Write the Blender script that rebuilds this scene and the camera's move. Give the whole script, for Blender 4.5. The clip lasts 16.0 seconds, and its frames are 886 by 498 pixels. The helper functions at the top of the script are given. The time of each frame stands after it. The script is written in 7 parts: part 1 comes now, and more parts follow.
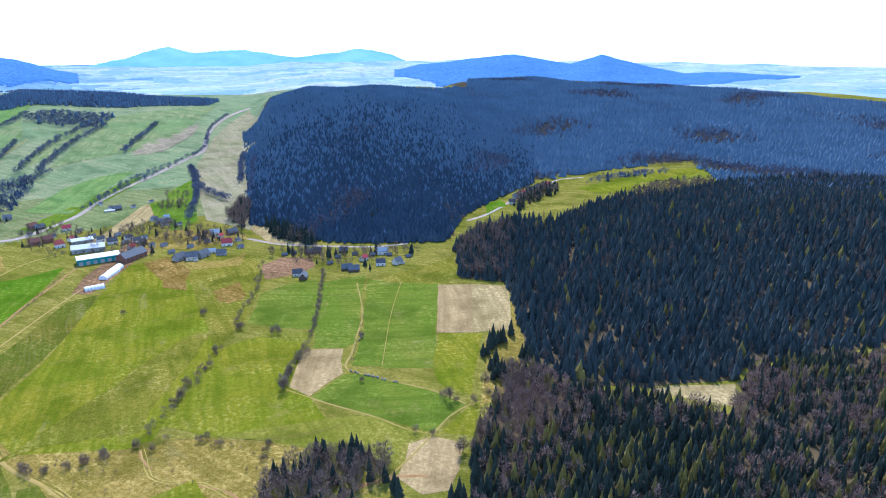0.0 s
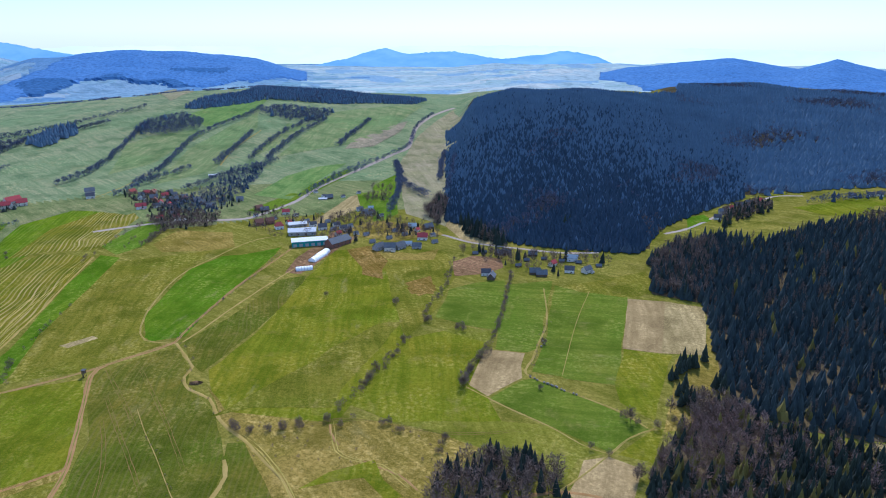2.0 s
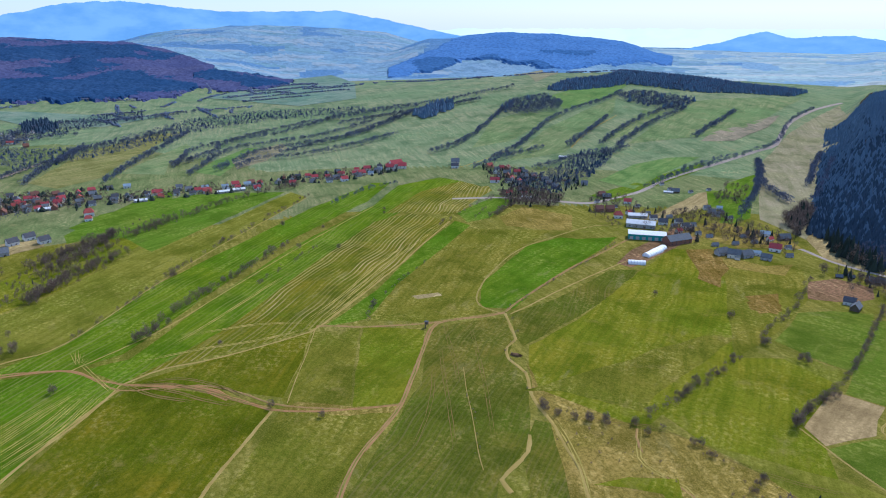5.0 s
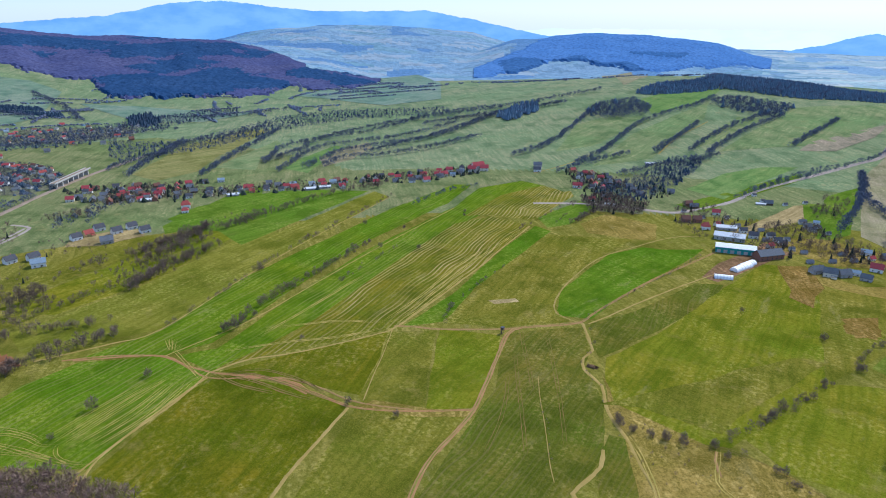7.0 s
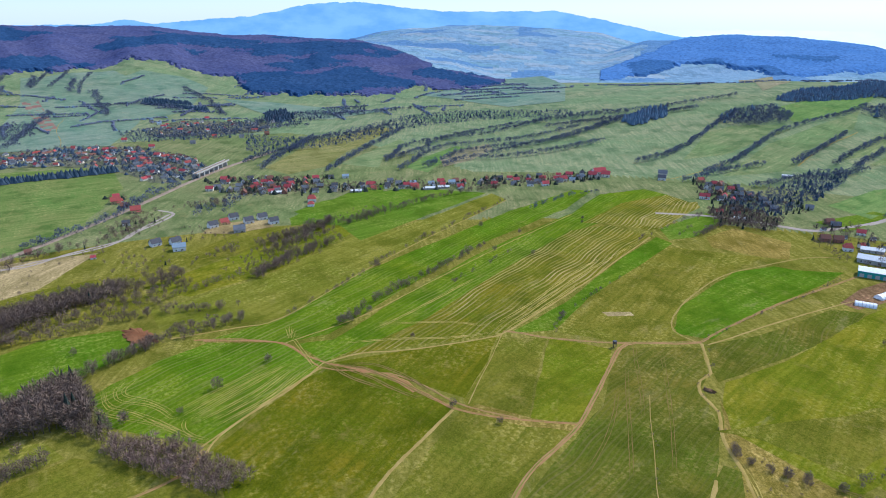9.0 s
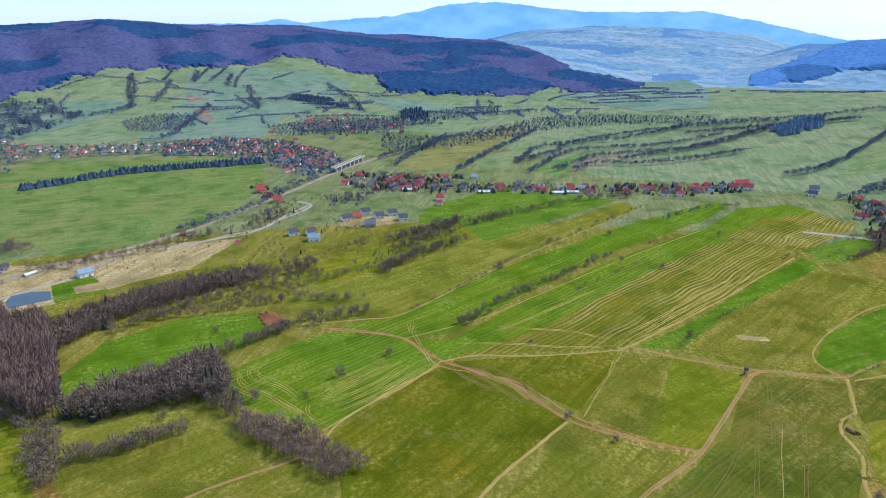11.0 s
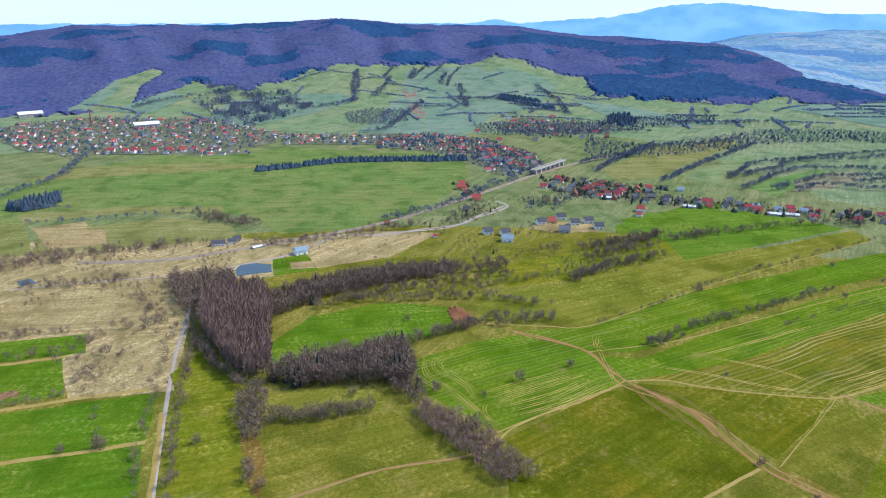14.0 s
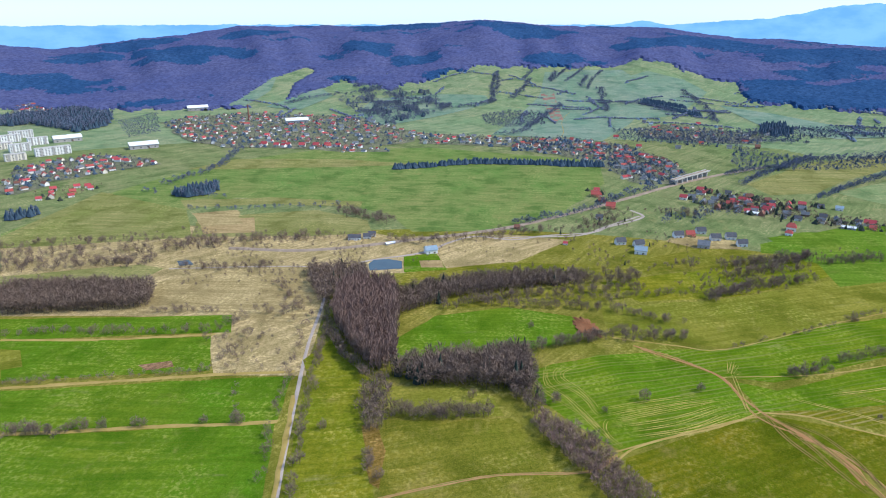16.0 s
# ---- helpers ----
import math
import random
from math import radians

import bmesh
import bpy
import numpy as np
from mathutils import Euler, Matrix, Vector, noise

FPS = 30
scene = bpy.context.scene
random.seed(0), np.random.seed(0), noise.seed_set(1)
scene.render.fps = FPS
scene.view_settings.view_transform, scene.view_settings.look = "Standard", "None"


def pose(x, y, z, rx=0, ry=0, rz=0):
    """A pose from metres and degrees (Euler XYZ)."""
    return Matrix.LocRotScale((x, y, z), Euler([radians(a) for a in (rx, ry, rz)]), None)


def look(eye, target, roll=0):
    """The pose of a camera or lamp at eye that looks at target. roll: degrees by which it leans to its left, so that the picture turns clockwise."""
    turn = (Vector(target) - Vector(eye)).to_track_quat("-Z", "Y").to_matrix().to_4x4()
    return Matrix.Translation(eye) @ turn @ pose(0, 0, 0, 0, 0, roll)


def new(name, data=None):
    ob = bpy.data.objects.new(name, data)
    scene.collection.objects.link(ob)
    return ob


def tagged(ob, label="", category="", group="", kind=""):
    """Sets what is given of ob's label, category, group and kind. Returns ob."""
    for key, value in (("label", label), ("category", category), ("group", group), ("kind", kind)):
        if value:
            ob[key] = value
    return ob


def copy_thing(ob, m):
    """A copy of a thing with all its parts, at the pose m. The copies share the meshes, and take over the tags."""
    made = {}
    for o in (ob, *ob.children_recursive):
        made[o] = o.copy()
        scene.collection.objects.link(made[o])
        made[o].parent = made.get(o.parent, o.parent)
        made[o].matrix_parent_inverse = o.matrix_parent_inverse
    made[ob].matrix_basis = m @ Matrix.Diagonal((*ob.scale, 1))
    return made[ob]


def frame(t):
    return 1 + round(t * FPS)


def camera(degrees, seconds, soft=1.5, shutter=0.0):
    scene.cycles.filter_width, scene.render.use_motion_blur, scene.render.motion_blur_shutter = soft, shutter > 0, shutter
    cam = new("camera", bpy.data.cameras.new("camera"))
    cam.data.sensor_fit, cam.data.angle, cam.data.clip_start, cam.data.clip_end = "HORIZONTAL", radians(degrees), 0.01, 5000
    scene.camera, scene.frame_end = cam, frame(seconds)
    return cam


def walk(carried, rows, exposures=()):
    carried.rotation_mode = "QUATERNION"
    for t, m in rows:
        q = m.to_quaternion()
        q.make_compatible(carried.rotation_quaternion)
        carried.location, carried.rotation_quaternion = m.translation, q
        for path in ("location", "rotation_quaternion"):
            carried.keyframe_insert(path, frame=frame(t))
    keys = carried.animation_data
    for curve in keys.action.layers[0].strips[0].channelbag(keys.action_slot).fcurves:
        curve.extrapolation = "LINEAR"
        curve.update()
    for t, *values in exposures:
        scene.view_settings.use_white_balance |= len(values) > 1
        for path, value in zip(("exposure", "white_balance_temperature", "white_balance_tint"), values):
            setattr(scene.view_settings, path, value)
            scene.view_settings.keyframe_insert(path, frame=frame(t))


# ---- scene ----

cam = camera(66.05, 16.0, soft=1.05)


def gimbal(x, y, z, yaw, pitch, roll):
    """The drone camera's pose: yaw to the left of +y, pitch up, roll as in look()."""
    a, b = radians(yaw), radians(pitch)
    eye = Vector((x, y, z))
    return look(eye, eye + Vector((-math.sin(a) * math.cos(b), math.cos(a) * math.cos(b), math.sin(b))), roll)


walk(cam, [
    (0.0, gimbal(-0.00, 0.00, 220.00, 0.009, -17.956, -0.006)),
    (0.5, gimbal(0.09, 0.39, 220.80, 4.680, -17.931, 0.011)),
    (1.0, gimbal(-0.16, 1.18, 221.29, 8.065, -17.931, -0.091)),
    (1.5, gimbal(-0.94, 2.41, 221.44, 11.771, -17.863, -0.062)),
    (2.0, gimbal(-1.76, 3.20, 221.61, 16.540, -17.809, -0.103)),
    (2.5, gimbal(-1.48, 4.06, 222.36, 21.511, -18.115, -0.162)),
    (3.0, gimbal(-1.34, 4.45, 223.53, 26.258, -18.623, -0.273)),
    (3.5, gimbal(-1.51, 5.00, 225.01, 31.197, -19.104, -0.354)),
    (4.0, gimbal(-1.83, 5.52, 225.71, 36.174, -19.142, -0.424)),
    (4.5, gimbal(-2.43, 6.33, 225.97, 41.098, -19.099, -0.465)),
    (5.0, gimbal(-2.98, 7.06, 226.31, 45.652, -19.047, -0.499)),
    (7.5, gimbal(-3.30, 5.73, 232.29, 54.371, -19.055, -0.386)),
    (8.0, gimbal(-3.69, 6.16, 233.01, 57.150, -19.014, -0.454)),
    (8.5, gimbal(-3.95, 6.93, 233.72, 59.982, -18.999, -0.389)),
    (9.0, gimbal(-4.17, 7.18, 234.65, 62.740, -19.015, -0.396)),
    (11.5, gimbal(-4.80, 7.48, 239.08, 76.487, -18.998, -0.215)),
    (12.0, gimbal(-5.24, 7.00, 240.06, 79.228, -19.019, -0.165)),
    (12.5, gimbal(-5.76, 6.78, 240.53, 81.993, -19.010, -0.083)),
    (13.0, gimbal(-5.94, 6.63, 240.95, 84.782, -19.024, -0.001)),
    (13.5, gimbal(-6.11, 6.93, 241.45, 87.713, -18.979, 0.037)),
    (14.0, gimbal(-6.50, 6.85, 242.01, 90.620, -18.948, 0.052)),
    (14.5, gimbal(-6.65, 6.98, 242.97, 93.503, -18.945, 0.022)),
    (15.0, gimbal(-6.65, 6.89, 243.93, 96.357, -18.959, 0.064)),
    (15.5, gimbal(-6.50, 6.87, 244.84, 99.182, -18.922, 0.097)),
    (16.0, gimbal(-6.51, 6.87, 245.80, 102.006, -18.907, 0.020)),
], exposures=[(0.0, 0.98, 5500, 16), (0.7, 0.68, 5540, 16), (1.5, 0.46, 5600, 16), (3.5, 0.28, 5740, 15), (8.0, 0.42, 5960, 14), (12.5, 0.58, 6000, 12), (16.0, 0.62, 6080, 12)])

# ---- daylight ----
SUN_AZ, SUN_EL = 8.0, 47.0   # degrees to the left of +y, and up

world = bpy.data.worlds.new("sky")
scene.world = world
world.use_nodes = True
_nt = world.node_tree
_sky = _nt.nodes.new("ShaderNodeTexSky")
_sky.sky_type, _sky.sun_disc = "NISHITA", False
_sky.sun_elevation, _sky.sun_rotation = radians(SUN_EL), radians(-SUN_AZ)
_sky.altitude, _sky.air_density, _sky.dust_density, _sky.ozone_density = 600, 1.0, 0.3, 2.0
_nt.nodes["Background"].inputs["Strength"].default_value = 0.095
_mix = _nt.nodes.new("ShaderNodeMix")
_mix.data_type = "RGBA"
_mix.inputs[0].default_value, _mix.inputs[7].default_value = 0.5, (5.2, 8.0, 12.8, 1)   # thin bright haze over the whole sky
_nt.links.new(_sky.outputs["Color"], _mix.inputs[6])
_nt.links.new(_mix.outputs[2], _nt.nodes["Background"].inputs["Color"])

sun = new("sun", bpy.data.lights.new("sun", "SUN"))
sun.data.energy, sun.data.angle, sun.data.color = 3.7, radians(0.5), (1.0, 0.94, 0.82)
_a, _b = radians(SUN_AZ), radians(SUN_EL)
_to_sun = Vector((-math.sin(_a) * math.cos(_b), math.cos(_a) * math.cos(_b), math.sin(_b)))
sun.matrix_world = look(_to_sun * 900, (0, 0, 0))

# ---- materials ----
def shader(name, rough=0.9, metal=0.0, spec=0.3):
    """A new node material: the material, its nodes, its links and its Principled shader."""
    m = bpy.data.materials.new(name)
    m.use_nodes = True
    p = m.node_tree.nodes["Principled BSDF"]
    p.inputs["Roughness"].default_value, p.inputs["Metallic"].default_value = rough, metal
    p.inputs["Specular IOR Level"].default_value = spec
    return m, m.node_tree.nodes, m.node_tree.links, p


def mottle(nodes, links, scale, detail=3.0, rough=0.55, stretch=(1, 1, 1), turn=0.0, space="Object", warp=0.0):
    """Noise at a scale in metres, optionally stretched along a bearing."""
    co = nodes.new("ShaderNodeTexCoord")
    spin, mp = nodes.new("ShaderNodeMapping"), nodes.new("ShaderNodeMapping")
    spin.inputs["Rotation"].default_value[2] = turn
    mp.inputs["Scale"].default_value = tuple(s / scale for s in stretch)
    nz = nodes.new("ShaderNodeTexNoise")
    nz.inputs["Scale"].default_value, nz.inputs["Detail"].default_value, nz.inputs["Roughness"].default_value = 1.0, detail, rough
    source = co.outputs[space]
    if warp:
        bend, add = nodes.new("ShaderNodeTexNoise"), nodes.new("ShaderNodeVectorMath")
        bend.inputs["Scale"].default_value, bend.inputs["Detail"].default_value = 1 / 75, 1.0
        add.operation = "MULTIPLY_ADD"
        add.inputs[1].default_value = (warp,) * 3
        links.new(source, bend.inputs["Vector"])
        links.new(bend.outputs["Color"], add.inputs[0])
        links.new(source, add.inputs[2])
        source = add.outputs[0]
    links.new(source, spin.inputs["Vector"])
    links.new(spin.outputs["Vector"], mp.inputs["Vector"])
    links.new(mp.outputs["Vector"], nz.inputs["Vector"])
    return nz.outputs["Fac"]


def furrows(nodes, links, pitch, turn, warp):
    """Even lines a pitch apart along a bearing, bending gently with the land."""
    co, spin, wave = nodes.new("ShaderNodeTexCoord"), nodes.new("ShaderNodeMapping"), nodes.new("ShaderNodeTexWave")
    bend, add = nodes.new("ShaderNodeTexNoise"), nodes.new("ShaderNodeVectorMath")
    bend.inputs["Scale"].default_value, bend.inputs["Detail"].default_value = 1 / 75, 1.0
    add.operation = "MULTIPLY_ADD"
    add.inputs[1].default_value = (warp,) * 3
    links.new(co.outputs["Object"], bend.inputs["Vector"])
    links.new(bend.outputs["Color"], add.inputs[0])
    links.new(co.outputs["Object"], add.inputs[2])
    spin.inputs["Rotation"].default_value[2] = turn
    wave.wave_type, wave.bands_direction = "BANDS", "Y"
    wave.inputs["Scale"].default_value = 0.314 / pitch
    wave.inputs["Distortion"].default_value = 0.0
    links.new(add.outputs[0], spin.inputs["Vector"])
    links.new(spin.outputs["Vector"], wave.inputs["Vector"])
    return wave.outputs["Fac"]


def stretch_range(nodes, links, value, lo, hi, to_lo=0.0, to_hi=1.0):
    n = nodes.new("ShaderNodeMapRange")
    n.inputs["From Min"].default_value, n.inputs["From Max"].default_value = lo, hi
    n.inputs["To Min"].default_value, n.inputs["To Max"].default_value = to_lo, to_hi
    links.new(value, n.inputs["Value"])
    return n.outputs["Result"]


def blend(nodes, links, fac, a, b, kind="MIX"):
    """Mixes two colours; each is a tuple or a socket, and so is fac."""
    n = nodes.new("ShaderNodeMix")
    n.data_type, n.blend_type = "RGBA", kind
    for key, v in ((0, fac), (6, a), (7, b)):
        if isinstance(v, (tuple, list)):
            n.inputs[key].default_value = (*v, 1)
        elif isinstance(v, (int, float)):
            n.inputs[key].default_value = v
        else:
            links.new(v, n.inputs[key])
    return n.outputs[2]


def relief(nodes, links, p, value, metres, strength=1.0):
    n = nodes.new("ShaderNodeBump")
    n.inputs["Distance"].default_value, n.inputs["Strength"].default_value = metres, strength
    links.new(value, n.inputs["Height"])
    links.new(n.outputs["Normal"], p.inputs["Normal"])


def grass(name, lush, dry, amount=0.5, turn=0.0, drill=0.0, pitch=6.0, patch=70.0, soil=None, haze=0.0, bend=14.0, tufts=0.3):
    """A field's sward: lush and dry grass in patches and flecks, mown or drilled in lines along a bearing."""
    m, nodes, links, p = shader(name, 1.0, 0, 0.0)
    big = mottle(nodes, links, patch, 4, 0.6, (1, 0.45, 1), turn)
    mid = mottle(nodes, links, 8, 5, 0.7)
    fine = mottle(nodes, links, 2.6, 4, 0.7)
    f = stretch_range(nodes, links, big, 0.60 - 0.3 * amount - 0.10, 0.60 - 0.3 * amount + 0.14)
    c = blend(nodes, links, f, lush, dry)
    c = blend(nodes, links, stretch_range(nodes, links, mid, 0.44, 0.70, 0.0, 0.75 * tufts), c, tuple(1.3 * d for d in dry))
    clump, where = mottle(nodes, links, 3.4, 6, 0.72), mottle(nodes, links, 48, 4, 0.6)
    both = nodes.new("ShaderNodeMath")
    both.operation = "MULTIPLY"
    links.new(stretch_range(nodes, links, clump, 0.49, 0.58), both.inputs[0])
    links.new(stretch_range(nodes, links, where, 0.42, 0.60, 0.10, 0.40 + tufts), both.inputs[1])
    c = blend(nodes, links, both.outputs[0], c, tuple(1.2 * d + 0.36 * q for d, q in zip(dry, (0.33, 0.27, 0.12))))
    streak = mottle(nodes, links, 5.5, 4, 0.65, (0.045, 1, 1), turn, warp=bend)
    c = blend(nodes, links, stretch_range(nodes, links, streak, 0.42, 0.62, 0, 0.75), c, tuple(0.66 * u + 0.10 * v for u, v in zip(lush, dry)))
    damp = stretch_range(nodes, links, mottle(nodes, links, 38, 5, 0.62), 0.49, 0.64, 0, 0.85)
    c = blend(nodes, links, damp, c, tuple(v * 0.6 for v in lush))
    worn = stretch_range(nodes, links, mottle(nodes, links, 27, 7, 0.74), 0.56, 0.70, 0, 0.45 + 0.5 * tufts)
    c = blend(nodes, links, worn, c, tuple(0.5 * d + 0.5 * q for d, q in zip(dry, (0.25, 0.18, 0.075))))
    bare = stretch_range(nodes, links, mottle(nodes, links, 21, 6, 0.7, (0.3, 1, 1), turn), 0.61, 0.74, 0, 0.6)
    c = blend(nodes, links, bare, c, (0.24, 0.20, 0.085))
    c = blend(nodes, links, stretch_range(nodes, links, fine, 0.42, 0.62, 0, 0.30 + 0.45 * tufts), c, tuple(v * 0.5 for v in lush))
    blade = mottle(nodes, links, 0.9, 3, 0.7)
    c = blend(nodes, links, stretch_range(nodes, links, blade, 0.48, 0.70, 0, 0.28 + 0.35 * tufts), c, tuple(1.35 * v for v in dry))
    if drill:
        lines = furrows(nodes, links, pitch, turn, bend)
        uneven = mottle(nodes, links, pitch * 1.6, 3, 0.6, (0.02, 1, 1), turn, warp=bend)
        broken = mottle(nodes, links, 120, 2, 0.5)
        w = nodes.new("ShaderNodeMath")
        w.operation = "MULTIPLY"
        links.new(stretch_range(nodes, links, lines, 0.55, 0.92, 0, drill), w.inputs[0])
        links.new(stretch_range(nodes, links, broken, 0.35, 0.6, 0.2, 1), w.inputs[1])
        v = nodes.new("ShaderNodeMath")
        v.operation = "MULTIPLY"
        links.new(w.outputs[0], v.inputs[0])
        links.new(stretch_range(nodes, links, uneven, 0.38, 0.62, 0.1, 1), v.inputs[1])
        c = blend(nodes, links, v.outputs[0], c, soil or tuple(0.8 * q for q in dry))
    links.new(c, p.inputs["Base Color"])
    if haze:
        p.inputs["Sheen Weight"].default_value, p.inputs["Sheen Roughness"].default_value = haze, 0.3
        p.inputs["Sheen Tint"].default_value = (0.38, 0.62, 1.0, 1)
    relief(nodes, links, p, fine, 0.3, 0.3)
    return m


def earthy(name, a, b, scale=3.0, rough=0.95, turn=0.0, stretch=(1, 1, 1), flecks=None):
    """Soil, gravel, asphalt, plaster: two tones at two scales, with fine relief."""
    m, nodes, links, p = shader(name, rough, 0, 0.0)
    c = blend(nodes, links, stretch_range(nodes, links, mottle(nodes, links, scale * 8, 3, 0.6, stretch, turn), 0.35, 0.65), a, b)
    fine = mottle(nodes, links, scale, 3, 0.65)
    c = blend(nodes, links, stretch_range(nodes, links, fine, 0.35, 0.75, 0, 0.5), c, flecks or tuple(0.6 * v for v in a))
    links.new(c, p.inputs["Base Color"])
    relief(nodes, links, p, fine, 0.15, 0.5)
    return m


def foliage(name, a, b, sheen=0.0, tint=(0.5, 0.65, 1.0), rough=0.8, spread=1.0):
    """Needles or twigs: each plant takes its own tone between a and b."""
    m, nodes, links, p = shader(name, 1.0, 0, 0.0)
    g = nodes.new("ShaderNodeNewGeometry")
    c = blend(nodes, links, g.outputs["Random Per Island"], a, b)
    stand = mottle(nodes, links, 60, 3, 0.6)
    c = blend(nodes, links, stretch_range(nodes, links, stand, 0.3, 0.7, 0, 0.55 * spread), c, tuple(0.5 * (u + v) * 0.6 for u, v in zip(a, b)))
    links.new(c, p.inputs["Base Color"])
    if sheen:
        p.inputs["Sheen Weight"].default_value, p.inputs["Sheen Roughness"].default_value = sheen, 0.7
        p.inputs["Sheen Tint"].default_value = (*tint, 1)
    return m


def plain(name, a, b=None, rough=0.7, metal=0.0, scale=1.5, spec=0.03):
    """Paint, tile, metal or wood with a second, weathered tone; copies differ a little from one another."""
    m, nodes, links, p = shader(name, rough, metal, spec)
    b = b or tuple(0.75 * v for v in a)
    n = mottle(nodes, links, scale, 4, 0.65)
    c = blend(nodes, links, stretch_range(nodes, links, n, 0.35, 0.7), a, b)
    o = nodes.new("ShaderNodeObjectInfo")
    c = blend(nodes, links, stretch_range(nodes, links, o.outputs["Random"], 0, 1, 0, 0.35), c, tuple(0.65 * v for v in b))
    links.new(c, p.inputs["Base Color"])
    relief(nodes, links, p, n, 0.03, 0.4)
    return m


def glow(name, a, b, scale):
    """A glowing surface: air haze of the far distance painted as emitted colour."""
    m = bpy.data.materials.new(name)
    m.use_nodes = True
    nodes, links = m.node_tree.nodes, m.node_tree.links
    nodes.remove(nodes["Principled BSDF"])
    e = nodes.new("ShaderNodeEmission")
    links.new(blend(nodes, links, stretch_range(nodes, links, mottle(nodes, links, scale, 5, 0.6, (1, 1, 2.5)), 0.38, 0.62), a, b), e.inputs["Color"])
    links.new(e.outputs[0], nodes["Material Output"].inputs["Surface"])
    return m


M_MEADOW = grass("rough_meadow", (0.104, 0.118, 0.013), (0.186, 0.154, 0.032), 0.55, 0.4, patch=90, tufts=0.5)
M_SPRUCE = foliage("spruce_needles", (0.022, 0.032, 0.023), (0.048, 0.060, 0.036), 0.06)
M_HAZED_SPRUCE_RISE = foliage("hazed_rise_spruce", (0.030, 0.044, 0.044), (0.056, 0.074, 0.068), 0.06)
M_HAZED_SPRUCE_FAR = foliage("hazed_far_spruce", (0.038, 0.062, 0.084), (0.056, 0.082, 0.106), 0.1, (0.32, 0.5, 1.0))
M_HAZED_SPRUCE_HILL = foliage("hazed_hillside_spruce", (0.096, 0.150, 0.202), (0.120, 0.176, 0.226), 0.1, (0.32, 0.5, 1.0))
M_LARCH = foliage("larch_needles", (0.125, 0.110, 0.026), (0.215, 0.170, 0.046), 0.1, (1, 0.9, 0.5))
M_TWIG = foliage("bare_twigs", (0.140, 0.100, 0.080), (0.225, 0.164, 0.128), 0.04, (0.9, 0.7, 0.6))
M_HAZED_TWIG_HILL = foliage("hazed_hillside_wood", (0.096, 0.114, 0.156), (0.130, 0.146, 0.186), 0.1, (0.42, 0.5, 1.0))
M_TWIG_TOWN = foliage("town_bare_trees", (0.082, 0.082, 0.092), (0.125, 0.118, 0.122), 0.05)
M_TWIG_DIM = foliage("dim_bare_wood", (0.096, 0.098, 0.114), (0.130, 0.124, 0.132), 0.2, (0.42, 0.5, 1.0))
M_BROWN = foliage("brown_twigs", (0.180, 0.118, 0.098), (0.275, 0.185, 0.152), 0.05, (0.9, 0.7, 0.6))
M_BARK = plain("bark", (0.085, 0.066, 0.05), (0.14, 0.115, 0.09), 0.95)
M_RIDGE_GLOW = glow("blue_haze_glow", (0.13, 0.34, 0.70), (0.19, 0.42, 0.78), 260)
M_PALE_GLOW = glow("pale_haze_glow", (0.62, 0.84, 1.0), (0.70, 0.90, 1.0), 500)
M_LITTER = earthy("forest_floor", (0.045, 0.042, 0.026), (0.075, 0.060, 0.036), 5)
M_HAZED_MID_GRASS = grass("hazed_valley_pasture", (0.096, 0.150, 0.048), (0.180, 0.174, 0.084), 0.5, 0.5, patch=110, tufts=0.5)
M_HAZED_HILL_GRASS = grass("hazed_hill_pasture", (0.112, 0.190, 0.082), (0.205, 0.212, 0.115), 0.5, 0.5, patch=130, haze=0.05, tufts=0.4)
M_HAZED_FAR_GRASS = grass("hazed_far_grass", (0.140, 0.255, 0.360), (0.185, 0.280, 0.380), 0.5, 0.5, patch=260, tufts=0.1)
M_HAZED_SUNWARD_GRASS = grass("sunward_haze_grass", (0.235, 0.345, 0.400), (0.300, 0.380, 0.420), 0.5, 0.5, patch=300, tufts=0.1)


M_HAZED_FAR_FIELDS = [grass("hazed_pale_grass", (0.165, 0.285, 0.365), (0.205, 0.305, 0.385), 0.5, tufts=0.1), grass("hazed_straw", (0.215, 0.300, 0.370), (0.250, 0.320, 0.385), 0.5, tufts=0.1),
                grass("hazed_green", (0.125, 0.245, 0.320), (0.160, 0.265, 0.335), 0.5, tufts=0.1)]
M_HAZED_SUNWARD_FIELDS = [grass("sunward_haze_pale", (0.29, 0.41, 0.43), (0.33, 0.43, 0.44), 0.5, tufts=0.1), grass("sunward_haze_straw", (0.34, 0.40, 0.42), (0.37, 0.42, 0.43), 0.5, tufts=0.1),
                    grass("sunward_haze_green", (0.22, 0.34, 0.38), (0.26, 0.36, 0.39), 0.5, tufts=0.1)]


def canopy_skin(name, a, b, scale=45.0, lumps=0.6):
    """The closed roof of a far wood: soft mottling at the size of stands and of crowns."""
    m, nodes, links, p = shader(name, 1.0, 0, 0.0)
    c = blend(nodes, links, stretch_range(nodes, links, mottle(nodes, links, scale * 3, 4, 0.6), 0.35, 0.65), a, b)
    crowns = mottle(nodes, links, 13, 4, 0.7)
    c = blend(nodes, links, stretch_range(nodes, links, crowns, 0.40, 0.62, 0, 0.85), c, tuple(0.62 * v for v in a))
    links.new(c, p.inputs["Base Color"])
    relief(nodes, links, p, crowns, 4.0, lumps)
    return m


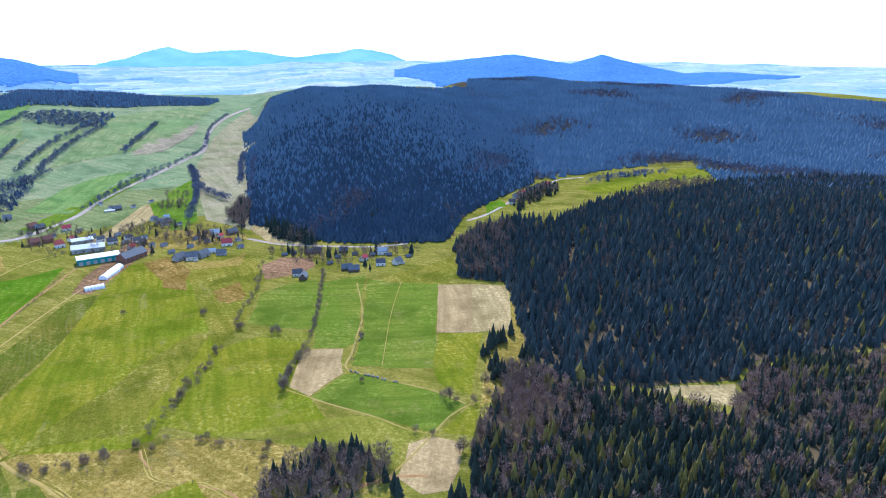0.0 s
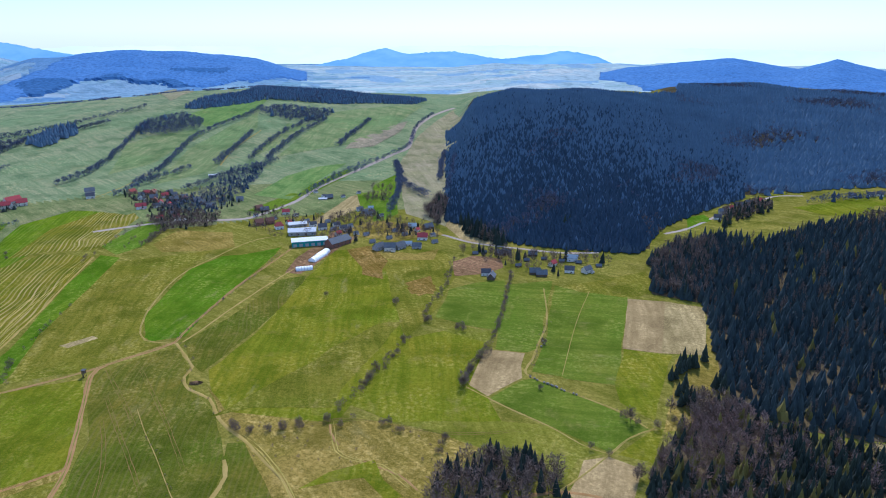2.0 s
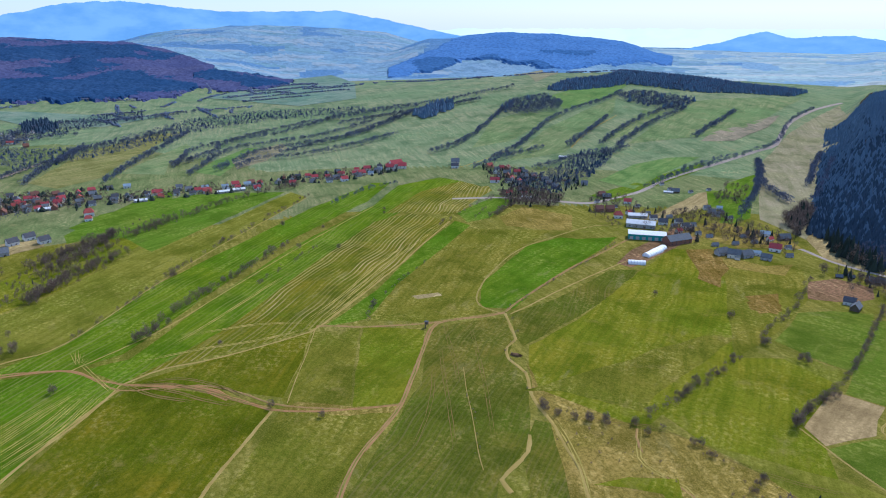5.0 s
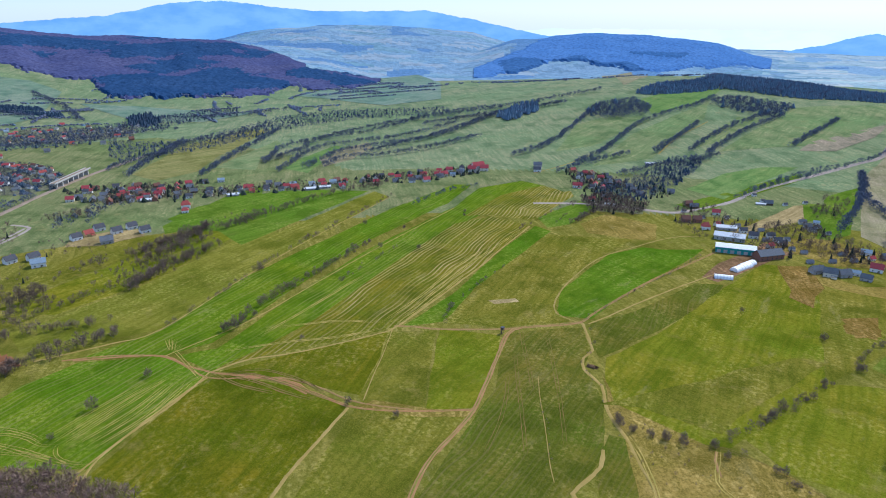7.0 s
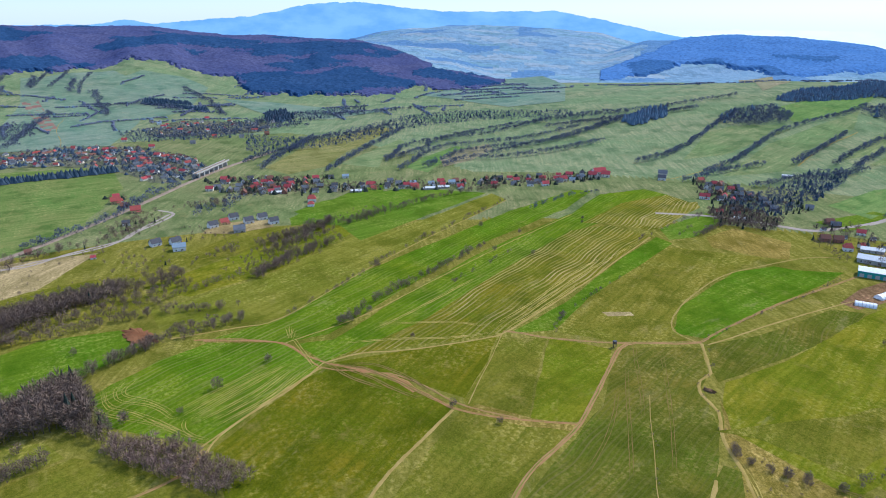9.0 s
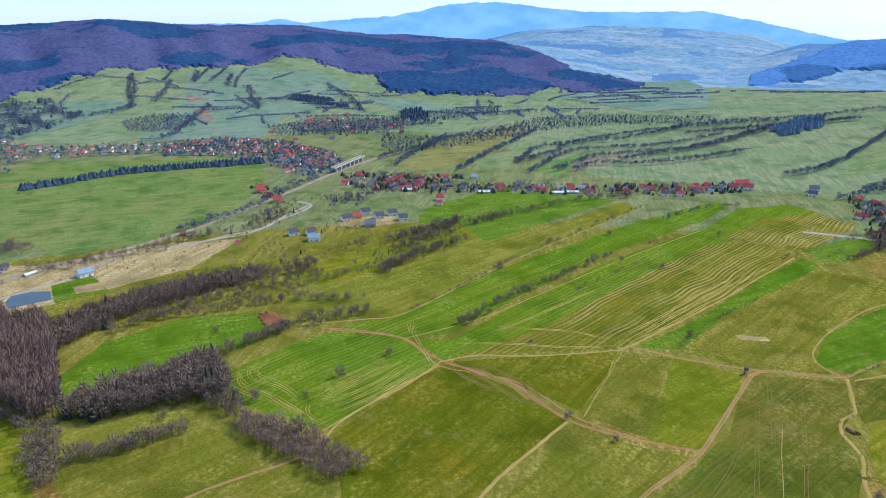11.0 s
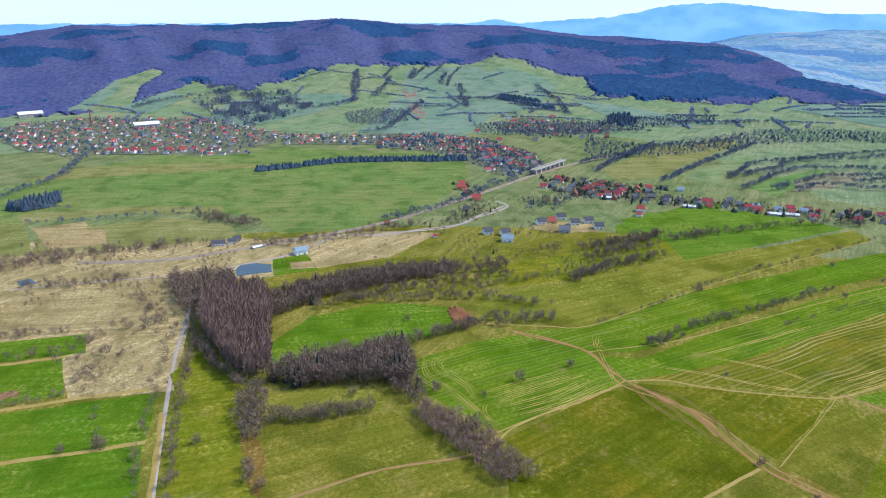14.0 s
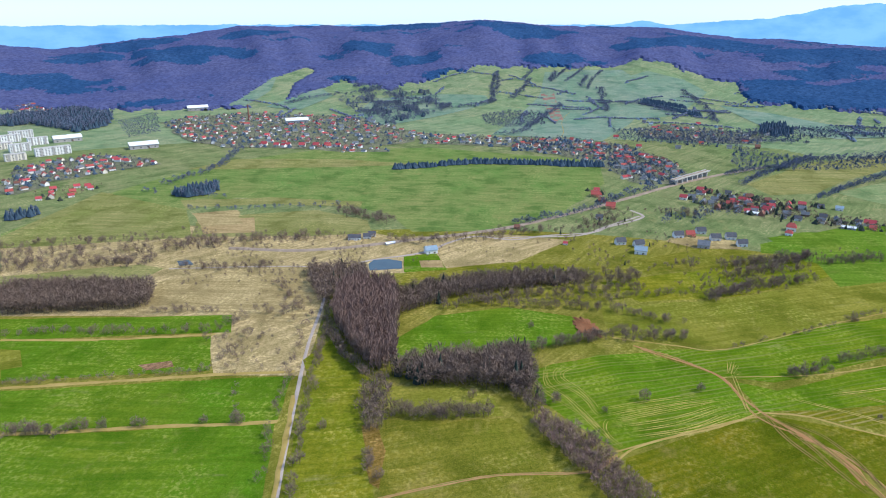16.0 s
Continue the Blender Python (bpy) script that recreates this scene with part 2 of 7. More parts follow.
M_ROOF_HAZE_BLUE = canopy_skin("haze_blue_hill_wood", (0.068, 0.168, 0.375), (0.088, 0.195, 0.405), lumps=0.2)
M_ROOF_HAZE_DEEP = canopy_skin("haze_deep_blue_wood", (0.044, 0.118, 0.265), (0.056, 0.134, 0.285), lumps=0.2)
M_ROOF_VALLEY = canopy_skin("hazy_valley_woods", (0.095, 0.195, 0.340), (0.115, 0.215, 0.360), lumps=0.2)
M_ROOF_SUNWARD = canopy_skin("sunward_haze_woods", (0.180, 0.300, 0.420), (0.205, 0.320, 0.430), lumps=0.2)
M_ROOF_HAZED_BEECH = canopy_skin("hazed_leafless_beech_roof", (0.060, 0.073, 0.165), (0.081, 0.087, 0.168))
M_ROOF_HAZED_SPRUCE = canopy_skin("hazed_spruce_roof", (0.020, 0.056, 0.134), (0.030, 0.070, 0.154))

# ---- the lie of the land ----
# Each ridge: bearings to the left of +y, and by bearing its foot, its crest's distance and the crest's height.
RIDGES = [
    # wooded hill and the hillside behind the side valley
    dict(b=(-60, -40, -32, -22, -15.7, -7.7, -1.6, 0, 6, 11, 14, 15.2, 16.4),
         foot=(1250, 1250, 1250, 1232, 1137, 993, 800, 700, 690, 705, 770, 800, 800),
         crest=(2000, 2000, 2000, 2000, 2000, 2000, 1800, 1600, 1450, 1400, 1400, 1400, 1400),
         z=(10, 30, 35, 55, 60, 74, 76, 82, 98, 96, 74, 24, 0), back=900, rough=0.26),
    # wooded rise in front of the side valley
    dict(b=(-90, -60, -45, -32, -20, -12, -5), foot=(450, 450, 450, 470, 500, 540, 600),
         crest=(850, 850, 830, 800, 780, 760, 760), z=(20, 40, 46, 42, 24, 10, 0), back=260),
    # blue ridge beyond the wooded hill
    dict(b=(-60, -40, -33, -26.5, -20.6, -16.4, -12.6, -10.3, -5.8, 1.9, 4.6, 9), foot=(2500,) * 12, crest=(3500,) * 12,
         z=(0, -120, -98, -55, -8, 37, 92, 49, 92, 43, 0, -60), back=700),
    # knoll with the strip fields
    dict(b=(13, 16, 20, 25, 31, 37, 43, 50, 60, 72), foot=(1050, 1050, 1000, 960, 950, 950, 950, 950, 980, 1000),
         crest=(1950,) * 10, z=(0, 14, 36, 54, 72, 66, 50, 34, 14, 0), back=500),
    # forested hill beyond the knoll
    dict(b=(26, 28.8, 31.4, 35.8, 42, 46.6, 49.5, 53), foot=(2700, 2700, 2700, 2650, 2550, 2450, 2400, 2400), crest=(3500,) * 8,
         z=(0, 40, 90, 124, 130, 110, 60, 0), back=600),
    # open slopes rising to the far mountain
    dict(b=(44, 47, 50, 54, 58, 62, 66, 70), foot=(2500,) * 8, crest=(4350,) * 8, z=(0, 60, 120, 150, 165, 170, 150, 100), back=500),
    # wooded mountain beyond the town
    dict(b=(45, 54, 58, 60, 64.5, 71, 79.6, 84.6, 89, 94, 99, 102.6, 110, 117.6, 123, 130.6, 134, 145, 170),
         foot=(2000, 1900, 1850, 1800, 1750, 1650, 1600, 1580, 1600, 1600, 1600, 1640, 1700, 1800, 1850, 1900, 1950, 2000, 2000),
         crest=(3500,) * 19,
         z=(0, -10, 10, 45, 88, 122, 142, 184, 188, 192, 224, 200, 188, 190, 148, 98, 126, 120, 60), back=900, spurs=0.055),
]


def ease(t):
    t = np.clip(t, 0, 1)
    return t * t * (3 - 2 * t)


def height(x, y):
    """The ground's height in metres; works on numbers and on arrays."""
    x, y = np.asarray(x, float), np.asarray(y, float)
    r, b = np.hypot(x, y), np.degrees(np.arctan2(-x, y))
    z = np.zeros(np.broadcast(x, y).shape)
    rough = (np.sin(x / 97 + 1.3 * np.sin(y / 151)) + np.sin(y / 83 + 1.7 * np.sin(x / 127)) + 0.6 * np.sin(x / 41 + y / 53) + 0.5 * np.sin(y / 29 - x / 37)) / 3.1
    for k in RIDGES:
        top = np.interp(b, k["b"], k["z"], left=0, right=0)
        foot, crest = np.interp(b, k["b"], k["foot"]), np.interp(b, k["b"], k["crest"])
        up = ease((r - foot) / (crest - foot))
        down = 1 - 0.8 * ease((r - crest) / k["back"])
        body = np.clip(up * down, 0, 1)
        if "spurs" in k:
            spur = np.sin(b * 0.83 + 1.3 * np.sin(r / 430)) + 0.7 * np.sin(b * 1.71 - r / 310 + 0.8 * np.sin(b * 0.6)) 
            body = body + k["spurs"] * spur * 4 * up * (1 - up) * ease((r - 2300) / 400)
        z = np.maximum(z, top * body + np.clip(top, 0, 120) * k.get("rough", 0.15) * rough * up * (1 - 0.5 * up))
    return z

# ---- builders ----
def mesh_of(name, verts, faces, materials, index=None, smooth=False):
    """A mesh from arrays of corners and of triangles or quads."""
    me = bpy.data.meshes.new(name)
    verts, faces = np.asarray(verts, np.float32), np.asarray(faces, np.int32)
    me.vertices.add(len(verts))
    me.vertices.foreach_set("co", verts.ravel())
    me.loops.add(faces.size)
    me.loops.foreach_set("vertex_index", faces.ravel())
    me.polygons.add(len(faces))
    me.polygons.foreach_set("loop_start", np.arange(0, faces.size, faces.shape[1], dtype=np.int32))
    for m in materials:
        me.materials.append(m)
    if index is not None:
        me.polygons.foreach_set("material_index", np.asarray(index, np.int32))
    me.polygons.foreach_set("use_smooth", np.ones(len(faces), bool) & smooth)
    me.update(calc_edges=True)
    return me


def part(name, bm, material, parent, label=""):
    """Links a bmesh as one mesh object under a thing or a part."""
    me = bpy.data.meshes.new(name)
    bm.to_mesh(me)
    bm.free()
    me.materials.append(material)
    ob = new(name, me)
    ob.parent = parent
    return tagged(ob, label)


def at_bearing(b, r):
    """The place at a bearing (degrees to the left of +y) and a distance from the middle of the land."""
    return (-r * math.sin(radians(b)), r * math.cos(radians(b)))


def inside(px, py, poly):
    hit = np.zeros(len(px), bool)
    for (x0, y0), (x1, y1) in zip(poly, poly[1:] + poly[:1]):
        cross = (y0 > py) != (y1 > py)
        with np.errstate(divide="ignore", invalid="ignore"):
            hit ^= cross & (px < (x1 - x0) * (py - y0) / (y1 - y0) + x0)
    return hit


def sown(poly, step, seed, holes=(), jitter=0.85, thin=0.0):
    """Jittered grid of places inside a plan outline and outside its holes."""
    g = np.random.default_rng(seed)
    xs, ys = [p[0] for p in poly], [p[1] for p in poly]
    x, y = np.meshgrid(np.arange(min(xs), max(xs), step), np.arange(min(ys), max(ys), step))
    x, y = x.ravel(), y.ravel()
    x, y = x + g.uniform(-0.5, 0.5, x.size) * step * jitter, y + g.uniform(-0.5, 0.5, y.size) * step * jitter
    keep = inside(x, y, list(poly))
    for h in holes:
        keep &= ~inside(x, y, list(h))
    if thin:
        keep &= np.sin(x / 19 + 2 * np.sin(y / 27)) + np.sin(y / 15 + 1.5 * np.sin(x / 33)) + g.normal(0, 0.9, x.size) > -3.2 + 2.4 * thin
    return x[keep], y[keep]


# ---- the ground, one sheet to the horizon ----
# lower edge of the mountain's woods, by bearing
EDGE_B = (63.4, 64, 66.6, 72, 78, 79, 85, 92, 99, 103, 106, 110, 115, 119, 127, 134, 150)
EDGE_R = (2700, 2400, 2080, 2050, 2080, 2300, 2560, 2450, 2400, 2250, 2150, 2300, 2020, 1960, 2060, 2200, 2200)


def build_ground():
    rings = np.concatenate([[40, 110], np.geomspace(180, 4930, 210)])
    turns = np.radians(np.concatenate([np.arange(-62, 150, 0.5), np.arange(150, 298, 4.0)]))
    r, b = np.meshgrid(rings, turns, indexing="ij")
    x, y = -r * np.sin(b), r * np.cos(b)
    verts = np.concatenate([np.stack([x, y, height(x, y)], -1).reshape(-1, 3), [[0, 0, 0]]])
    n = len(turns)
    i, j = np.meshgrid(np.arange(len(rings) - 1), np.arange(n), indexing="ij")
    k = (j + 1) % n
    a, c, d, e = i * n + j, i * n + k, (i + 1) * n + k, (i + 1) * n + j
    faces = np.concatenate([np.stack([a, e, d], -1).reshape(-1, 3), np.stack([a, d, c], -1).reshape(-1, 3),
                            np.stack([np.full(n, len(verts) - 1), np.arange(n), (np.arange(n) + 1) % n], -1)])
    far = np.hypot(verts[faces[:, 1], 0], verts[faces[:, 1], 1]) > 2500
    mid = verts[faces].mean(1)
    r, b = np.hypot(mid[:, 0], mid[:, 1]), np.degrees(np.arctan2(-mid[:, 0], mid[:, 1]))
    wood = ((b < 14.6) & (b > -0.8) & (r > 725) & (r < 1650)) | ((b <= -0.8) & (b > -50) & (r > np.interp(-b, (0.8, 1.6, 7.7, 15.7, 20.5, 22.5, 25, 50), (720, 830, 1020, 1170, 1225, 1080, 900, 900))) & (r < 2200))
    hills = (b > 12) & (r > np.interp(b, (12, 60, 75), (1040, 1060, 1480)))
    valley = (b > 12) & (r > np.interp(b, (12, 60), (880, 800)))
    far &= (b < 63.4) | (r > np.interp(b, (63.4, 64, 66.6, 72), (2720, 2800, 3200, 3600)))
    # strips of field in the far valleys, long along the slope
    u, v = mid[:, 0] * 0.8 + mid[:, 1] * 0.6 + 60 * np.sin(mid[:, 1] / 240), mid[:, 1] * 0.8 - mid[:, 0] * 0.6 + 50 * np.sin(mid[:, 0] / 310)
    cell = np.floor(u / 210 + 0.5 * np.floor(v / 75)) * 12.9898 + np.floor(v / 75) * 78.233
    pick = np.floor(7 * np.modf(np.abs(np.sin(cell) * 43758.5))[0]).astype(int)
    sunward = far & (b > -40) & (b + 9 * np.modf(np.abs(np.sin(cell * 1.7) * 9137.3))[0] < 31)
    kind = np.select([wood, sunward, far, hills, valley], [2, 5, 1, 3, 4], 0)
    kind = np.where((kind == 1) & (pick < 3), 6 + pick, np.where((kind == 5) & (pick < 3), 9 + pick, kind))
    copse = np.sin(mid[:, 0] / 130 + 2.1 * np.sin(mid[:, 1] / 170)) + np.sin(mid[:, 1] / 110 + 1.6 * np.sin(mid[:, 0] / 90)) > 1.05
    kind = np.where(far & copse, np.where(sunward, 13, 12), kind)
    ob = new("ground", mesh_of("ground", verts, faces, [M_MEADOW, M_HAZED_FAR_GRASS, M_LITTER, M_HAZED_HILL_GRASS, M_HAZED_MID_GRASS, M_HAZED_SUNWARD_GRASS] + M_HAZED_FAR_FIELDS + M_HAZED_SUNWARD_FIELDS + [M_ROOF_VALLEY, M_ROOF_SUNWARD], kind, smooth=True))
    tagged(ob, "rolling spring meadow land, green grass mixed with dry straw", "ground", kind="structure")


build_ground()


def far_ridge(name, label, bearings, heights, r, material, seed, wobble=6.0):
    """A far hill line: a curved slope from the plain up to its uneven crest."""
    g = np.random.default_rng(seed)
    b = np.arange(bearings[0], bearings[-1], 0.12)
    top = np.interp(b, bearings, heights)
    k = np.cumsum(g.normal(0, 1, len(b)))
    top = top + wobble * 0.25 * (k - np.convolve(k, np.ones(25) / 25, "same")).clip(-3, 3)
    verts = []
    for s, back in ((0, -190), (0.35, -120), (0.75, -50), (1, 0)):
        verts.append(np.stack([-(r + back) * np.sin(np.radians(b)), (r + back) * np.cos(np.radians(b)), np.maximum(top * s, -4)], -1))
    n = len(b)
    i, j = np.meshgrid(np.arange(3), np.arange(n - 1), indexing="ij")
    faces = np.stack([i * n + j, i * n + j + 1, (i + 1) * n + j + 1, (i + 1) * n + j], -1).reshape(-1, 4)
    ob = new(name, mesh_of(name, np.concatenate(verts), faces, [material], smooth=True))
    tagged(ob, label, "backdrop", kind="structure")


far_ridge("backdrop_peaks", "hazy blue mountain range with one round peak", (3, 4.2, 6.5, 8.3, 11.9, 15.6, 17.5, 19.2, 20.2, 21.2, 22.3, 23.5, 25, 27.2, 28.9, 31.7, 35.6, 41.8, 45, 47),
          (20, 60, 98, 76, 44, 92, 88, 76, 92, 114, 100, 66, 38, 8, -8, 60, 92, 100, 90, 0), 4550, M_RIDGE_GLOW, 1)
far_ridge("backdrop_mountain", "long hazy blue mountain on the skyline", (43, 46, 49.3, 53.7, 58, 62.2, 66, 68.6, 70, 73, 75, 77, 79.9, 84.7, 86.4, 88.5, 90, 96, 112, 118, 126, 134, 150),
          (70, 120, 180, 250, 248, 250, 280, 310, 312, 302, 270, 236, 218, 192, 216, 192, 190, 192, 190, 192, 190, 190, 180), 4700, M_RIDGE_GLOW, 2)
far_ridge("backdrop_haze", "pale hazy hills at the far edge of the plain", (-70, -40, -28, -10, 2, 10, 20, 30, 44, 50), (20, 60, 84, 100, 110, 120, 118, 122, 130, 100), 4850, M_PALE_GLOW, 3)

# ---- woods ----
def ring_tree(profile, sides, seed, spike=0.22):
    """A conifer as one skin: rings of (radius, height), each ring's corners pushed in and out."""
    g = np.random.default_rng(seed)
    verts, faces = [], []
    for k, (rad, z) in enumerate(profile[:-1]):
        a = np.arange(sides) * 2 * math.pi / sides + (k % 2) * math.pi / sides
        rr = rad * (1 + g.uniform(-spike, spike, sides))
        verts += [(q * math.cos(t), q * math.sin(t), z + g.uniform(-0.02, 0.02)) for q, t in zip(rr, a)]
    verts.append((g.uniform(-0.02, 0.02), 0, profile[-1][1]))
    for k in range(len(profile) - 2):
        for j in range(sides):
            a, b, c, d = k * sides + j, k * sides + (j + 1) % sides, (k + 1) * sides + (j + 1) % sides, (k + 1) * sides + j
            faces += [(a, b, d), (b, c, d)]
    k = (len(profile) - 2) * sides
    faces += [(k + j, k + (j + 1) % sides, len(verts) - 1) for j in range(sides)]
    return np.array(verts), np.array(faces), np.zeros(len(faces), int)


def twig_tree(twigs, seed, low=0.25, width=0.32, blade=0.03, trunk=True, limbs=6):
    """A leafless tree: a tapered trunk, a few rising limbs and sprays of fine twigs round their ends (height 1)."""
    g = np.random.default_rng(seed)
    verts, faces, index = [], [], []

    def sliver(a, b, half, kind):
        side = np.cross(b - a, g.normal(0, 1, 3))
        side *= half / (np.linalg.norm(side) + 1e-9)
        k = len(verts)
        verts.extend([a - side, a + side, b])
        faces.append((k, k + 1, k + 2))
        index.append(kind)

    if trunk:
        for z, q in ((0, 0.017), (0.6, 0.008)):
            verts += [np.array((q * math.cos(t), q * math.sin(t), z)) for t in (0, 2.1, 4.2)]
        for j in range(3):
            a, b = j, (j + 1) % 3
            faces += [(a, b, b + 3), (a, b + 3, a + 3)]
            index += [1, 1]
    mid, tall = (low + 1) / 2, (1 - low) / 2
    ends = []
    for j in range(limbs):
        t, u = 2.4 * j + g.uniform(0, 1), g.uniform(-0.55, 0.8)
        q = width * math.sqrt(1 - u * u) * g.uniform(0.35, 0.75)
        ends.append(np.array((q * math.cos(t), q * math.sin(t), mid + tall * u * 0.8)))
        if trunk:
            sliver(np.array((0, 0, max(0.1, ends[-1][2] * 0.55))), ends[-1], 0.012, 1)
    for j in range(twigs):
        e = ends[j % limbs]
        p = e + g.normal(0, 1, 3) * (width * 0.36, width * 0.36, tall * 0.34)
        d = np.array((p[0] / width, p[1] / width, (p[2] - mid) / tall))
        reach = np.linalg.norm(d)
        if reach > 1:
            p = np.array((p[0] / reach, p[1] / reach, mid + (p[2] - mid) / reach))
        way = np.array((p[0] * 1.6, p[1] * 1.6, 0.75 * width)) + g.normal(0, 0.28 * width, 3)
        way /= np.linalg.norm(way) + 1e-9
        sliver(p - way * 0.10, p + way * g.uniform(0.07, 0.14), blade * g.uniform(0.6, 1.3), 0)
    return np.array(verts), np.array(faces), np.array(index)


def crown_lump(seed, sides=5):
    """A far tree crown: a ragged, peaked clump."""
    g = np.random.default_rng(seed)
    return ring_tree([(0.60 + g.uniform(-0.08, 0.08), 0.4), (0.42, 0.84), (0, 1.0)], sides, seed, 0.3)


def planted(name, label, category, x, y, protos, odds, tall, wide, materials, seed, group="", sink=0.3):
    """Many plants joined into one piece of stuff; tall and wide are ranges in metres."""
    g = np.random.default_rng(seed)
    n = len(x)
    z = height(x, y) - sink
    pick = g.choice(len(protos), n, p=np.array(odds) / np.sum(odds))
    h, turn = g.uniform(*tall, n), g.uniform(0, 2 * math.pi, n)
    w = h * g.uniform(*wide, n)
    allv, allf, alli, base = [], [], [], 0
    for k, (pv, pf, pi, mats) in enumerate(protos):
        s = np.nonzero(pick == k)[0]
        if not len(s):
            continue
        c, d = np.cos(turn[s])[:, None], np.sin(turn[s])[:, None]
        X = (pv[None, :, 0] * c - pv[None, :, 1] * d) * w[s][:, None] + x[s][:, None]
        Y = (pv[None, :, 0] * d + pv[None, :, 1] * c) * w[s][:, None] + y[s][:, None]
        Z = pv[None, :, 2] * h[s][:, None] + z[s][:, None]
        allv.append(np.stack([X, Y, Z], -1).reshape(-1, 3))
        allf.append((pf[None] + (np.arange(len(s)) * len(pv))[:, None, None] + base).reshape(-1, 3))
        alli.append(np.tile(np.array(mats)[pi], len(s)))
        base += len(s) * len(pv)
    ob = new(name, mesh_of(name, np.concatenate(allv), np.concatenate(allf), materials, np.concatenate(alli)))
    return tagged(ob, label, category, group, "stuff")


SPRUCE_NEAR = [ring_tree([(0.55, 0.03), (1, 0.1), (0.62, 0.34), (0.78, 0.31), (0.42, 0.58), (0.54, 0.55), (0.2, 0.8), (0.28, 0.77), (0, 1)], 9, s, 0.3) for s in (1, 2, 3)]
SPRUCE_MID = [ring_tree([(1, 0.06), (0.55, 0.4), (0.72, 0.36), (0.26, 0.74), (0, 1)], 7, s, 0.45) for s in (4, 5, 6)]
SPRUCE_FAR = [ring_tree([(1, 0.1), (0.62, 0.5), (0, 1)], 5, s, 0.3) for s in (7, 8, 9)]
BARE_MID = [twig_tree(105, s, 0.16, 0.40, 0.019) for s in (11, 12, 13, 10)]
BUSHY = [twig_tree(84, s, 0.0, 0.52, 0.030, trunk=False, limbs=7) for s in (19, 20, 22)]
BARE_FAR = [twig_tree(40, s, 0.0, 0.46, 0.058, trunk=False, limbs=5) for s in (14, 15)]
POLES = [twig_tree(90, s, 0.2, 0.42, 0.034, limbs=8) for s in (42, 43, 44)]
LUMPS = [crown_lump(s, 4) for s in (16, 17, 18)]


def kinds(shapes, *mats):
    return [(v, f, i, mats) for v, f, i in shapes]


def sector(bearings, near, far, step=1.5):
    """A plan outline between two distances over a run of bearings."""
    b = np.arange(min(bearings), max(bearings) + step, step)
    order = np.argsort(bearings)
    bs = np.array(bearings)[order]
    n, f = np.interp(b, bs, np.array(near)[order]), np.interp(b, bs, np.array(far)[order])
    return [at_bearing(*p) for p in zip(b, n)] + [at_bearing(*p) for p in zip(b[::-1], f[::-1])]


def canopy(name, label, bearings, near, far, step, tall, seed, materials, holes=(), stands=(), bump=1.6):
    """The closed roof of a far wood over a run of bearings, lumpy, falling to the ground at its edge; stands are darker ovals (x, y, half widths)."""
    g = np.random.default_rng(seed)
    order = np.argsort(bearings)
    bs, lo, hi = np.array(bearings)[order], np.array(near)[order], np.array(far)[order]
    b = np.arange(bs[0], bs[-1], math.degrees(step / (0.5 * (lo.min() + hi.max()))))
    r = np.arange(lo.min(), hi.max() + step, step)
    R, B = np.meshgrid(r, b, indexing="ij")
    R, B = R + g.uniform(-0.3, 0.3, R.shape) * step, B + g.uniform(-0.3, 0.3, R.shape) * (b[1] - b[0])
    x, y = -R * np.sin(np.radians(B)), R * np.cos(np.radians(B))
    fray = 22 * np.sin(B * 2.3 + R / 90) + 14 * np.sin(B * 7.1 + 2 * np.sin(B * 3.7)) + g.normal(0, 6, R.shape)
    keep = (R > np.interp(B, bs, lo) + fray) & (R < np.interp(B, bs, hi))
    for h in holes:
        keep &= ~inside(x.ravel(), y.ravel(), list(h)).reshape(x.shape)
    ripple = 0.22 * np.sin(x / 37 + 2 * np.sin(y / 61)) + 0.22 * np.sin(y / 43 + 2 * np.sin(x / 53)) + g.normal(0, 0.10, x.shape)
    dark = 0.5 * np.sin(x / 150 + 1.9 * np.sin(y / 190)) + 0.5 * np.sin(y / 120 + 1.2 * np.sin(x / 210)) + ripple > (1.02 if stands else 9)
    for cx, cy, a, w in stands:
        dark |= ((x - cx) / w) ** 2 + ((y - cy) / a) ** 2 < 1 + 1.6 * ripple
    z = height(x, y) + np.where(keep, tall + 3.0 * dark + g.normal(0, bump, x.shape), -1.0)
    n = len(b)
    i, j = np.meshgrid(np.arange(len(r) - 1), np.arange(n - 1), indexing="ij")
    quads = np.stack([i * n + j, (i + 1) * n + j, (i + 1) * n + j + 1, i * n + j + 1], -1).reshape(-1, 4)
    use = keep.ravel()[quads].sum(1) >= 1
    ob = new(name, mesh_of(name, np.stack([x, y, z], -1).reshape(-1, 3), quads[use], materials, (dark.ravel()[quads].sum(1) >= 2)[use], (keep.ravel()[quads].sum(1) == 4)[use]))
    return tagged(ob, label, "forest", kind="stuff")


# dark spruce on the wooded hill, with dull leafless stands on its flank
x, y = sown(sector((15.0, 14.4, 11, 6, -0.8, -1.6, -7.7), (800, 764, 716, 700, 703, 805, 1000), (1500, 1560, 1600, 1600, 1650, 1700, 1850)), 4.3, 21)
g = np.random.default_rng(3)
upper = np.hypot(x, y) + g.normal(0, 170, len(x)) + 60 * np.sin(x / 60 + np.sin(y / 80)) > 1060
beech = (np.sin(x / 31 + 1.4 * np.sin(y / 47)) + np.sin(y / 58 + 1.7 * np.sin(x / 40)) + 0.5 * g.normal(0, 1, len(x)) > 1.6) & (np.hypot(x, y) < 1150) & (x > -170)
